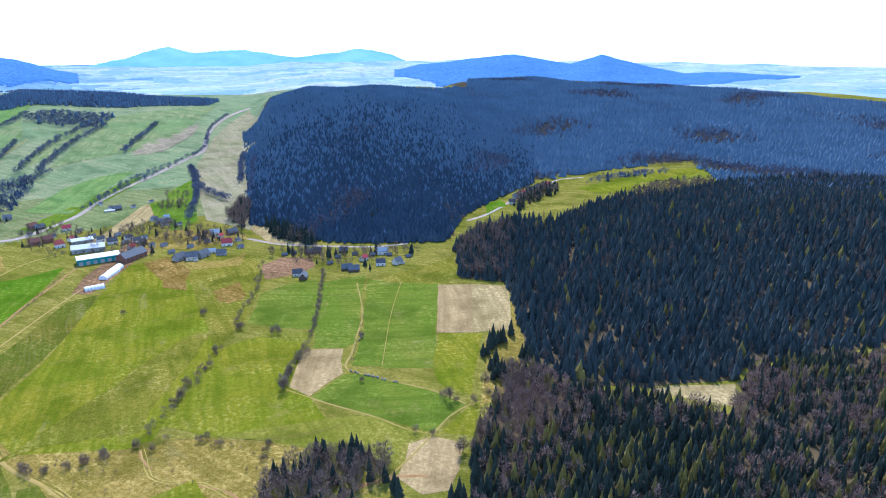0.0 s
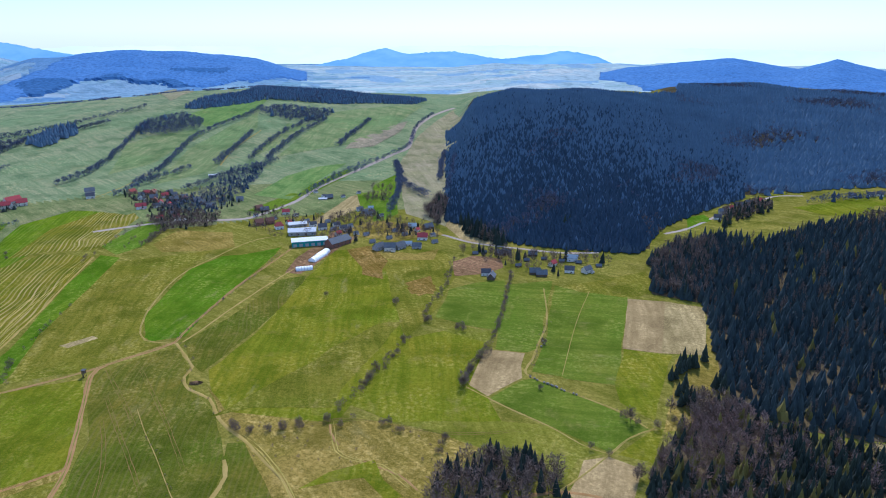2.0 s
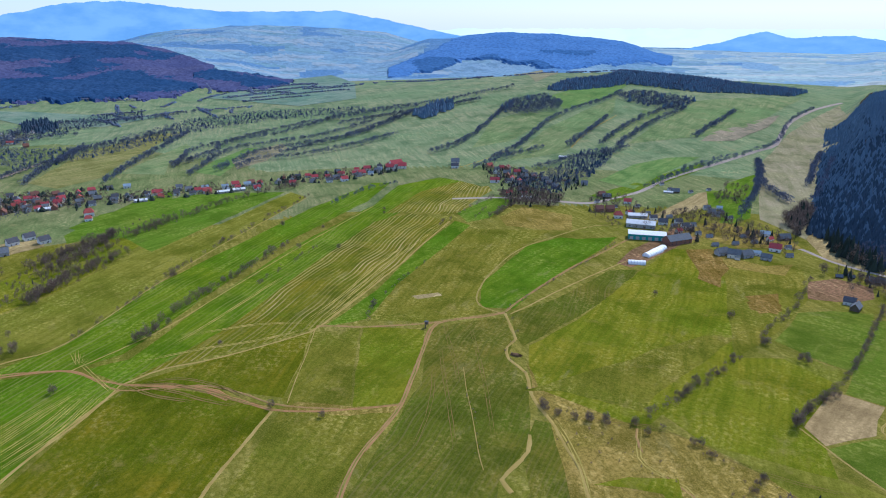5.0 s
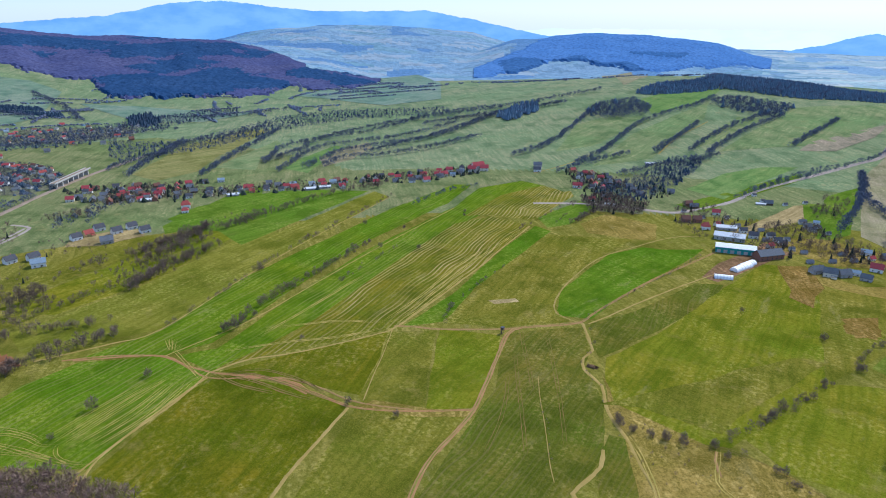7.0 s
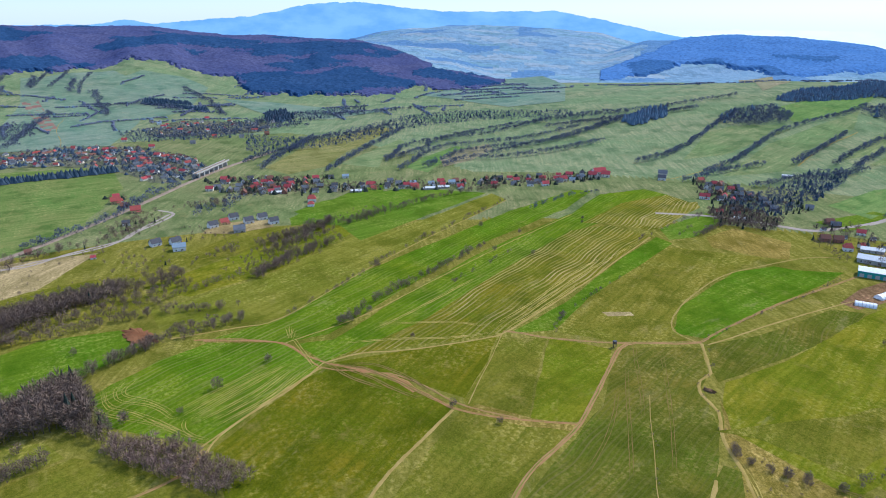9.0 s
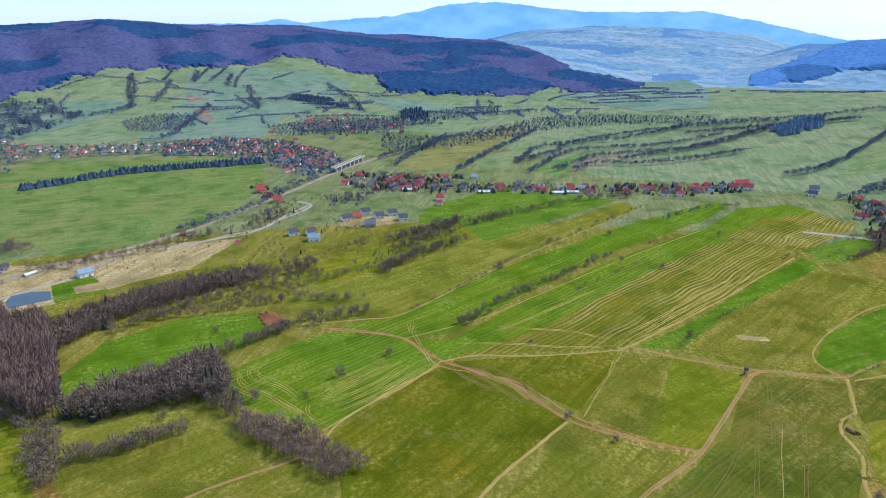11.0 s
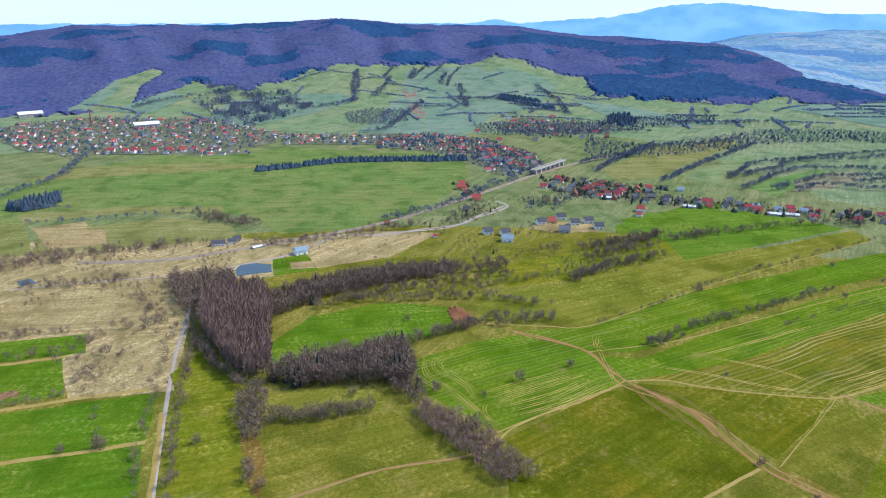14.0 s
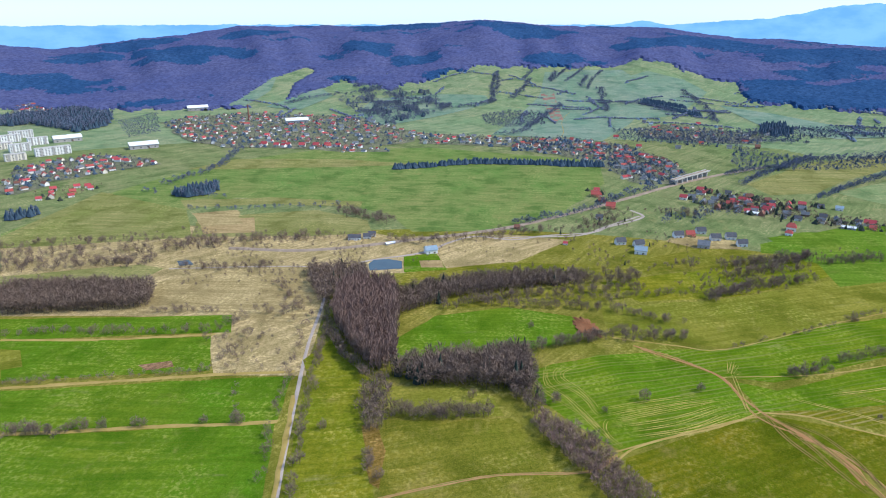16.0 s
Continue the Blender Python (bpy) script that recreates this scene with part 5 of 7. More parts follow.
def bare_master(seed, label, blades=240, low=0.2, width=0.36, blade=0.016, name="bare_tree"):
    ob = new(name)
    shape = twig_tree(blades, seed, low, width, blade, limbs=9)
    mesh_part("trunk", shape, M_BARK, ob, 1)
    mesh_part("crown", shape, M_TWIG, ob, 0)
    return tagged(ob, label, "tree" if name == "bare_tree" else "bush")


def bush_master(seed):
    ob = new("bush")
    shape = twig_tree(220, seed, 0.0, 0.55, 0.026, limbs=9)
    mesh_part("stem", shape, M_BARK, ob, 1)
    mesh_part("crown", shape, M_TWIG, ob, 0)
    return tagged(ob, "leafless grey-brown bush on a field margin", "bush", "field bushes")


MASTERS = dict(
    spruce=[spruce_master(s, M_SPRUCE, "dark green spruce tree") for s in (31, 32, 33)],
    larch=[spruce_master(s, M_LARCH, "yellow-green larch tree among spruces") for s in (34, 35)],
    tree=[bare_master(s, "leafless grey-brown tree beside a field") for s in (36, 37, 38)],
    bush=[bush_master(s) for s in (39, 40, 41)],
)
master_used = set()
pick_plant = random.Random(5)


def plant(kind, x, y, tall, wide=None):
    """A single plant as a thing: a copy of one of its kind, sized in metres (wide: half its spread)."""
    k = pick_plant.randrange(len(MASTERS[kind]))
    ob = MASTERS[kind][k]
    wide = wide or tall * (0.2 if kind in ("spruce", "larch") else 0.75 if kind == "bush" else 0.8)
    m = pose(x, y, float(height(x, y)) - 0.1, 0, 0, pick_plant.uniform(0, 360)) @ Matrix.Diagonal((wide, wide, tall, 1))
    if (kind, k) in master_used:
        ob = copy_thing(ob, pose(0, 0, 0))
    master_used.add((kind, k))
    ob.matrix_basis = m
    return ob


def plants(kind, places, tall):
    for x, y in places:
        plant(kind, x, y, pick_plant.uniform(*tall))


def row(points, step, tall, label="leafless hedgerow of shrubs and small trees", wide=(0.7, 1.0), seed=1, spread=3.0, dark=0.0, gaps=0.12):
    """A hedgerow or line of trees along a curve, joined as stuff."""
    line = smooth_line(points, step * 0.62)
    g = np.random.default_rng(seed)
    line = line[g.uniform(0, 1, len(line)) > gaps]
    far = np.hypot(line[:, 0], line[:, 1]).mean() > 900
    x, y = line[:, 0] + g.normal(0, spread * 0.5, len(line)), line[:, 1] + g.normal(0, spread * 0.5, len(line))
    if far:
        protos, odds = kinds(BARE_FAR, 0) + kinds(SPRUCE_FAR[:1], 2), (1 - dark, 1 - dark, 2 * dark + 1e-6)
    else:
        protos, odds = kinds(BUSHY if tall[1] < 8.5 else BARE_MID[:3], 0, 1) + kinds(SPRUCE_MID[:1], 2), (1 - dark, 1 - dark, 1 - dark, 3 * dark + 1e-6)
    return planted("hedgerow", label, "hedge", x, y, protos, odds, tall, wide, [M_HAZED_TWIG_HILL, M_BARK, M_HAZED_SPRUCE_FAR] if far else [M_TWIG, M_BARK, M_SPRUCE], seed)


def grove(outline, step, tall, label, seed, dark=0.1, wide=(0.7, 0.95), larch=0.0, far=False, name="grove", twig=None, bare=None):
    """A wood of bare trees with some conifers, joined as stuff."""
    x, y = sown(outline, step * 0.6, seed, thin=1.6) if step >= 11 else sown(outline, step, seed)
    if not len(x):
        return None
    g = np.random.default_rng(seed)
    n = len(x)
    hill = np.hypot(x, y).mean() > 1000
    bare = bare or (BARE_FAR if far else BARE_MID)
    con = SPRUCE_FAR if far or hill else SPRUCE_MID
    k = g.uniform(0, 1, n)
    pick_c = k < dark
    pick_l = (k >= dark) & (k < dark + larch)
    rest = ~(pick_c | pick_l)
    out = None
    if rest.any():
        out = planted(name, label, "trees", x[rest], y[rest], kinds(bare, 0, 1), (1,) * len(bare), tall, wide, [twig or (M_HAZED_TWIG_HILL if hill else M_TWIG), M_BARK], seed)
    for sel, mat_, text in ((pick_c, (M_HAZED_SPRUCE_HILL if np.hypot(x, y).mean() > 1300 and y.mean() > 700 else M_HAZED_SPRUCE_FAR) if hill else M_SPRUCE, "dark spruces standing among bare trees"), (pick_l, M_LARCH, "yellow-green larches in the wood")):
        if sel.any():
            planted("conifers", text, "trees", x[sel], y[sel], kinds(con, 0), (1, 1, 1), (tall[0] * 1.05, tall[1] * 1.15), (0.28, 0.38) if hill else (0.16, 0.22), [mat_], seed + 1)
    return out

# ---- woods near the camera ----
RISE_WOOD = [(14, 681), (15, 592), (57, 580), (59, 533), (60, 470), (60, 413), (75, 403), (101, 393), (133, 391), (165, 397), (192, 400), (214, 426), (346, 444), (506, 515), (741, 957), (641, 968), (548, 990), (426, 976), (360, 931), (286, 850), (225, 863), (170, 807), (128, 757), (78, 783), (43, 755)]
FRONT_WOOD = [(57, 408), (74, 394), (100, 387), (123, 380), (142, 372), (171, 357), (190, 387), (210, 417), (342, 438), (446, 399), (309, 251), (171, 231), (51, 231), (4, 251), (14, 282), (15, 320), (22, 351), (34, 376)]
field("litter", [p for p in RISE_WOOD if math.hypot(*p) < 3000], "dark needle litter under the spruces")
field("litter", FRONT_WOOD, "dark needle litter under the spruces")
GROVE = [(-93, 278), (-88, 295), (-74, 314), (-54, 320), (-29, 316), (-28, 295), (-41, 286), (-47, 251), (-87, 251)]

x, y = sown(RISE_WOOD, 5.1, 51, thin=0.3)
near = np.hypot(x, y) < 520
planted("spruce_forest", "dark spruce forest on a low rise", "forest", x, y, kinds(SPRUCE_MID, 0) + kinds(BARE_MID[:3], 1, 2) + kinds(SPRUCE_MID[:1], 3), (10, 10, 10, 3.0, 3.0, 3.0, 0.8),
        (8, 17), (0.19, 0.26), [M_HAZED_SPRUCE_RISE, M_TWIG, M_BARK, M_LARCH], 51)
x, y = sown(FRONT_WOOD, 4.0, 52)
stand = np.sin(x / 23 + 1.3 * np.sin(y / 31)) + np.sin(y / 27 + 1.1 * np.sin(x / 19)) + np.random.default_rng(4).normal(0, 0.9, len(x))
bare = stand > 0.6
order = np.argsort(np.hypot(x + 30, y - 300) + 1000 * bare)
first = np.zeros(len(x), bool)
first[order[:260]] = True
first &= ~bare
for px, py in zip(x[first], y[first]):
    plant("larch" if pick_plant.random() < 0.24 else "spruce", px, py, pick_plant.uniform(8, 14))
rest = ~bare & ~first
planted("spruce_forest", "young spruce and larch forest", "forest", x[rest], y[rest], kinds(SPRUCE_NEAR, 0) + kinds(SPRUCE_NEAR[:1], 1), (10, 10, 10, 8), (7, 14), (0.17, 0.22), [M_SPRUCE, M_LARCH], 53)
x, y = sown(FRONT_WOOD, 4.4, 54)
stand = np.sin(x / 23 + 1.3 * np.sin(y / 31)) + np.sin(y / 27 + 1.1 * np.sin(x / 19)) + np.random.default_rng(4).normal(0, 0.9, len(x))
planted("bare_forest", "leafless purple-grey birch and beech stands", "forest", x[stand > 0.5], y[stand > 0.5], kinds(BARE_MID, 0, 1), (1, 1, 1, 1), (8, 13), (0.55, 0.8), [M_BROWN, M_BARK], 54)
grove(GROVE, 4.2, (8, 13), "leafless grove with dark spruces at a field edge", 55, dark=0.2)


# ---- single trees and bushes ----
plants("spruce", [(28, 433), (31, 436), (34, 445), (37, 449), (40, 454), (42, 456), (44, 456), (34, 454), (37, 460), (36, 419), (32, 413), (39, 409), (36, 403), (51, 468), (58, 434), (55, 429), (60, 426), (40, 400), (33, 400), (-68, 315), (-65, 317), (-55, 312), (-53, 314), (-49, 316), (-46, 314), (-43, 310), (-24, 285), (-22, 282), (8, 281), (10, 278), (4, 278), (-63, 312), (-79, 788), (-83, 774)], (11, 16))
plants("tree", [(4, 373), (11, 320), (9, 317), (-102, 386), (27, 391)], (9, 13))
plants("bush", [(0, 376), (8, 372), (-159, 482), (-155, 480), (-127, 476), (-131, 477), (-170, 324), (-159, 320), (-195, 508), (-125, 325), (-136, 329), (-95, 312), (-96, 325), (-184, 316), (-190, 309), (-207, 302), (-198, 305), (-218, 302), (-100, 426), (-102, 409), (-96, 439), (-61, 464), (19, 370), (29, 380), (-16, 339), (-6, 336), (-53, 397), (-165, 380), (-167, 370), (-167, 394), (-161, 413), (-163, 441)], (3.8, 7.1))
plants("bush", [(-193, 507), (-258, 507), (-436, 203), (-532, 243), (-564, 292), (-554, 274), (-568, 301), (-598, 356), (-600, 364), (-552, 279), (-548, 264), (-494, 179), (-485, 161), (-496, 191), (-570, 307), (-618, 421), (-579, 364), (-549, 392), (-412, 326), (-305, 200), (-335, 184), (-215, 299), (-207, 300), (-190, 308), (-181, 312), (-169, 324), (-221, 304), (-164, 376), (-164, 392), (-159, 418), (-161, 412), (-163, 442), (-164, 369), (-157, 478), (-157, 484), (-129, 470), (-124, 470), (-133, 331), (-123, 326), (-97, 319), (-97, 326), (-97, 312), (-101, 426), (-99, 434), (-103, 408), (-103, 389), (-616, 508), (-628, 518), (-595, 237), (-656, 320), (-660, 395)], (3.8, 7.1))
plants("bush", [(-329, -107), (-325, -104), (-379, -74), (-407, -58), (-417, -2), (-412, -2), (-408, 30), (-427, 56), (-491, 179), (-484, 169), (-595, 240), (-341, -220), (-346, -201), (-346, -197), (-329, -260), (-330, -255), (-318, -297), (-319, -289), (-322, -279), (-308, -329), (-310, -319), (-317, -103), (-311, -95), (-351, -144), (-526, -29), (-601, 240), (-449, 95)], (5.1, 10.2))

# ---- hedgerows ----
row([(-167, 334), (-164, 376), (-162, 413), (-162, 446)], 6, (3.1, 6.1), seed=101, gaps=0.35)
row([(-161, 484), (-164, 533), (-166, 576), (-178, 632)], 5, (3.1, 6.1), seed=102, gaps=0.2)
row([(-102, 385), (-103, 416), (-100, 449), (-100, 480), (-105, 538), (-114, 610)], 4, (3.1, 6.1), seed=103, gaps=0.1, spread=1.5)
row([(-63, 412), (-63, 461), (-65, 509)], 4, (1.1, 2.6), seed=104, gaps=0.5)
row([(-60, 409), (-40, 401), (-17, 391), (1, 382)], 5, (1.1, 2.2), seed=105, gaps=0.6, spread=1)
row([(-219, 301), (-192, 309), (-168, 325), (-129, 324), (-100, 327)], 9, (2.0, 4.6), seed=106, gaps=0.45)
row([(-317, 389), (-289, 360), (-276, 337), (-235, 313), (-209, 294), (-185, 278)], 5, (1.3, 3.1), seed=107, gaps=0.55, spread=4)
row([(-327, 397), (-337, 455), (-347, 538), (-357, 604)], 4, (1.5, 3.1), seed=108, gaps=0.35, spread=1.5)
row([(-216, 240), (-240, 263), (-265, 284)], 6, (1.1, 2.0), seed=109, gaps=0.5)
row([(-484, 160), (-501, 186), (-527, 229), (-551, 274), (-595, 356)], 6, (4.7, 10.1), seed=110, gaps=0.35)
row([(-530, 509), (-551, 578), (-574, 657), (-521, 566)], 9, (3.1, 6.2), seed=111, gaps=0.4)
row([(-520, 126), (-558, 186), (-598, 235), (-653, 324), (-722, 439), (-751, 492)], 9, (3.1, 7.0), seed=112, gaps=0.45)
row([(-561, 356), (-521, 283), (-569, 379)], 9, (2.3, 4.7), seed=113, gaps=0.5)
row([(-392, 304), (-409, 322), (-428, 360), (-458, 430)], 7, (2.3, 5.4), seed=114, gaps=0.4, spread=1.5)
row([(-695, 489), (-720, 561), (-717, 617)], 6, (4.7, 7.8), seed=115, gaps=0.2)
row([(-511, 585), (-521, 619), (-531, 647)], 4, (4.7, 9.3), seed=116, spread=4)
row([(-623, 124), (-649, 158), (-675, 202), (-691, 232)], 4, (6.2, 10.8), seed=117, spread=7)
row([(-682, 152), (-705, 186), (-748, 238), (-756, 248)], 4, (7.8, 12.4), seed=118, spread=6)
row([(-742, 250), (-773, 336), (-807, 435), (-800, 513)], 6, (6.2, 10.8), seed=119, spread=4)
row([(-524, 33), (-531, 50), (-532, 77), (-533, 90)], 4, (6.2, 10.8), seed=120, spread=5)
row([(-509, 12), (-515, 24), (-521, 37)], 4, (6.2, 9.3), seed=121, spread=5)
row([(-567, -78), (-567, -48), (-574, -9), (-572, 42), (-559, 91)], 4, (6.2, 10.8), seed=122, spread=5)
row([(-601, -81), (-619, -58), (-621, -24), (-634, 16), (-654, 67)], 3.5, (7.8, 14.0), seed=123, spread=9)
row([(-517, 27), (-500, 5), (-482, -33), (-468, -71), (-448, -115)], 4, (6.2, 12.4), seed=124, spread=4)
row([(-515, 44), (-524, 71), (-531, 93)], 4, (6.2, 10.8), seed=125, spread=4)
row([(-547, -110), (-580, -64), (-606, -4), (-633, 69)], 4, (6.2, 10.8), seed=126, spread=4, gaps=0.2)
row([(-635, -5), (-661, 27), (-666, 66)], 6, (6.2, 12.4), seed=127, gaps=0.3, spread=5)
row([(-620, 126), (-655, 169), (-681, 210)], 3.5, (6.2, 10.8), seed=128, spread=7)
row([(-710, 158), (-737, 202), (-758, 243)], 3.5, (7.8, 12.4), seed=129, spread=7)
row([(-669, 151), (-715, 218), (-754, 283), (-782, 330)], 7, (6.2, 12.4), seed=130, spread=12, gaps=0.3)
row([(-418, -446), (-435, -407), (-442, -361), (-454, -317), (-464, -280)], 4.5, (4.7, 10.1), seed=131, gaps=0.35, spread=4)
row([(-355, -385), (-368, -351), (-381, -315), (-395, -270), (-405, -251)], 4.5, (3.1, 6.2), seed=132, gaps=0.4, spread=3)
row([(-301, -334), (-308, -316), (-314, -293)], 3, (6.2, 10.1), seed=133, spread=6)
row([(-486, -354), (-495, -327), (-502, -298)], 4, (4.7, 9.3), seed=134, gaps=0.2)
row([(-526, -207), (-480, -193), (-434, -181), (-387, -167), (-348, -156), (-311, -144), (-283, -135)], 5, (4.7, 10.1), seed=135, gaps=0.3, spread=3)
row([(-509, -219), (-430, -198), (-383, -185), (-344, -174), (-297, -158)], 6, (3.9, 7.8), seed=136, gaps=0.4, spread=4)
row([(-452, -275), (-473, -277), (-498, -269), (-510, -243), (-517, -225)], 5, (6.2, 10.8), seed=137, spread=14, gaps=0.3)
row([(-410, -251), (-447, -253), (-466, -258)], 5, (4.7, 9.3), seed=138, spread=14, gaps=0.3)
row([(-405, -233), (-351, -202), (-383, -223)], 5, (1.6, 4.7), seed=139, gaps=0.4, spread=2)
row([(-547, -568), (-559, -526), (-583, -478), (-600, -431)], 4, (6.2, 12.4), seed=140, spread=10)
row([(-575, -596), (-604, -550), (-622, -481), (-651, -423), (-670, -371)], 4, (6.2, 12.4), seed=141, spread=16, gaps=0.2)
row([(-597, -396), (-602, -348), (-615, -310), (-599, -321)], 5, (4.7, 9.3), seed=142, spread=16)
row([(-673, -415), (-696, -356), (-719, -296)], 6, (6.2, 12.4), seed=143, spread=9, gaps=0.3)
row([(-724, -222), (-724, -175), (-746, -120), (-771, -77), (-797, -39)], 4.5, (6.2, 12.4), seed=144, spread=9)
row([(-816, -304), (-811, -264), (-793, -228)], 4, (7.8, 14.0), seed=145, spread=16)
row([(-794, -511), (-808, -445), (-835, -375), (-856, -319)], 6, (4.7, 9.3), seed=146, spread=8, gaps=0.35)
row([(-870, -627), (-863, -580), (-865, -492)], 5, (4.7, 9.3), seed=147, spread=9, gaps=0.3)
row([(-1226, -654), (-1034, -606), (-967, -617), (-908, -619)], 5, (6.2, 10.8), seed=148, spread=9)
row([(-812, -82), (-845, -42), (-898, 13), (-983, 60), (-1046, 111)], 5, (6.2, 12.4), seed=149, spread=8)
row([(-865, 111), (-899, 149), (-921, 187)], 4.5, (6.2, 10.8), seed=150, spread=18)
row([(-1098, -307), (-1130, -246)], 3.0, (9, 13), seed=151, label="dark clipped spruce windbreak", dark=1.0, gaps=0, spread=3, wide=(0.4,0.5))
row([(-1140, -240), (-1173, -179)], 3.0, (9, 13), seed=152, label="dark clipped spruce windbreak", dark=1.0, gaps=0, spread=3, wide=(0.4,0.5))
row([(-1174, -173), (-1188, -43)], 3.0, (9, 13), seed=153, label="dark clipped spruce windbreak", dark=1.0, gaps=0, spread=3, wide=(0.4,0.5))
row([(-1183, -43), (-1190, 34)], 3.0, (10, 15), seed=154, label="dark spruce windbreak", dark=1.0, gaps=0, spread=3, wide=(0.4,0.5))
row([(-1026, 329), (-1132, 415), (-1230, 504), (-1345, 606)], 5, (7, 12), seed=155, spread=4, gaps=0.1, wide=(0.7,1.0))
row([(-1046, 438), (-1156, 527), (-1174, 619), (-1174, 716), (-1221, 872)], 5, (7, 12), seed=156, spread=4, gaps=0.1, wide=(0.7,1.0))
row([(-981, 435), (-1097, 555), (-1105, 637), (-1086, 735), (-1112, 893)], 5, (7, 12), seed=157, spread=4, gaps=0.1, wide=(0.7,1.0))
row([(-975, 477), (-1047, 581), (-1047, 660), (-1045, 783), (-1109, 983), (-1127, 1139)], 5, (7, 12), seed=158, spread=4, gaps=0.1, wide=(0.7,1.0))
row([(-1011, 614), (-1030, 696), (-1043, 809), (-1109, 983)], 5, (7, 12), seed=159, spread=4, gaps=0.1, wide=(0.7,1.0))
row([(-1069, 443), (-1069, 471), (-1122, 558)], 5, (7, 12), seed=160, spread=4, gaps=0.1, wide=(0.7,1.0))
row([(-830, 786), (-830, 840), (-866, 936), (-944, 1088), (-991, 1202)], 5, (7, 12), seed=161, spread=4, gaps=0.1, wide=(0.7,1.0))
row([(-720, 818), (-751, 928), (-798, 1043), (-825, 1132), (-831, 1268), (-844, 1399)], 5, (7, 12), seed=162, spread=4, gaps=0.1, wide=(0.7,1.0))
row([(-676, 963), (-702, 1050), (-740, 1182)], 5, (7, 12), seed=163, spread=4, gaps=0.1, wide=(0.7,1.0))
row([(-643, 1007), (-671, 1122), (-692, 1260), (-688, 1368)], 5, (7, 12), seed=164, spread=4, gaps=0.1, wide=(0.7,1.0))
row([(-613, 1012), (-639, 1128), (-661, 1248), (-669, 1367)], 5, (7, 12), seed=165, spread=4, gaps=0.1, wide=(0.7,1.0))
row([(-1231, 879), (-1204, 1000), (-1144, 1119), (-1122, 1249), (-1104, 1333)], 5, (7, 12), seed=166, spread=4, gaps=0.1, wide=(0.7,1.0))
row([(-1156, 839), (-1130, 970), (-1099, 1092), (-1074, 1178)], 5, (7, 12), seed=167, spread=4, gaps=0.1, wide=(0.7,1.0))
row([(-1143, 558), (-1193, 653), (-1221, 800), (-1198, 930), (-1159, 1062)], 5, (7, 12), seed=168, spread=4, gaps=0.1, wide=(0.7,1.0))
row([(-631, 822), (-624, 899), (-601, 977), (-599, 1025)], 5, (7, 12), seed=169, spread=4, gaps=0.1, wide=(0.7,1.0))
row([(-701, 759), (-712, 851), (-703, 929)], 5, (7, 12), seed=170, spread=4, gaps=0.1, wide=(0.7,1.0))
row([(-1229, 325), (-1320, 408), (-1341, 497), (-1388, 596)], 5, (7, 12), seed=171, spread=4, gaps=0.1, wide=(0.7,1.0))
row([(-1094, 241), (-1229, 325), (-1346, 406)], 5, (7, 12), seed=172, spread=4, gaps=0.1, wide=(0.7,1.0))
row([(-1158, 228), (-1208, 286), (-1234, 352)], 5, (7, 12), seed=173, spread=4, gaps=0.1, wide=(0.7,1.0))
row([(-549, 1166), (-569, 1272), (-594, 1427)], 5, (7, 12), seed=174, spread=4, gaps=0.1, wide=(0.7,1.0))
row([(-354, 945), (-374, 1016), (-405, 1082), (-345, 953), (-286, 881)], 5, (7, 12), seed=175, spread=4, gaps=0.1, wide=(0.7,1.0))
row([(-301, 995), (-332, 1109), (-359, 1217)], 5, (7, 12), seed=176, spread=4, gaps=0.1, wide=(0.7,1.0))
row([(-265, 907), (-297, 1056), (-314, 1135)], 5, (7, 12), seed=177, spread=4, gaps=0.1, wide=(0.7,1.0))
row([(-304, 784), (-335, 900), (-348, 951)], 5, (7, 12), seed=178, spread=4, gaps=0.1, wide=(0.7,1.0))
row([(-1148, 891), (-1111, 1052), (-1079, 1163)], 5, (7, 12), seed=179, spread=4, gaps=0.1, wide=(0.7,1.0))
row([(-971, 508), (-1000, 564), (-977, 614), (-967, 724), (-983, 843)], 5, (7, 12), seed=180, spread=4, gaps=0.1, wide=(0.7,1.0))
row([(-458, 899), (-451, 1005), (-440, 1144), (-439, 1240), (-468, 1359), (-498, 1480), (-522, 1674)], 7, (5, 9), seed=181, spread=4, gaps=0.2, label="line of bare trees along the main road")
row([(-453, 828), (-463, 975), (-452, 1109)], 7, (5, 9), seed=182, spread=4, gaps=0.2, label="line of bare trees along the main road")
row([(-1895, -262), (-2141, -276), (-2276, -296)], 6, (7, 12), seed=183, spread=9, gaps=0.1, wide=(0.9,1.3))
row([(-2231, -184), (-1968, -211)], 6, (7, 12), seed=184, spread=9, gaps=0.1, wide=(0.9,1.3))
row([(-2360, -111), (-2228, -123)], 6, (7, 12), seed=185, spread=9, gaps=0.1, wide=(0.9,1.3))
row([(-2300, -9), (-2147, -27)], 6, (7, 12), seed=186, spread=9, gaps=0.1, wide=(0.9,1.3))
row([(-2148, 33), (-1843, 49)], 6, (7, 12), seed=187, spread=9, gaps=0.1, wide=(0.9,1.3))
row([(-1933, -72), (-1667, -117), (-1510, -142), (-1480, -186)], 6, (7, 12), seed=188, spread=9, gaps=0.1, wide=(0.9,1.3))
row([(-1960, 52), (-1941, 146), (-1819, 226)], 6, (7, 12), seed=189, spread=9, gaps=0.1, wide=(0.9,1.3))
row([(-1721, -565), (-1822, -528), (-1885, -447)], 6, (7, 12), seed=190, spread=9, gaps=0.1, wide=(0.9,1.3))
row([(-1807, -824), (-1899, -782), (-1964, -722)], 6, (7, 12), seed=191, spread=9, gaps=0.1, wide=(0.9,1.3))
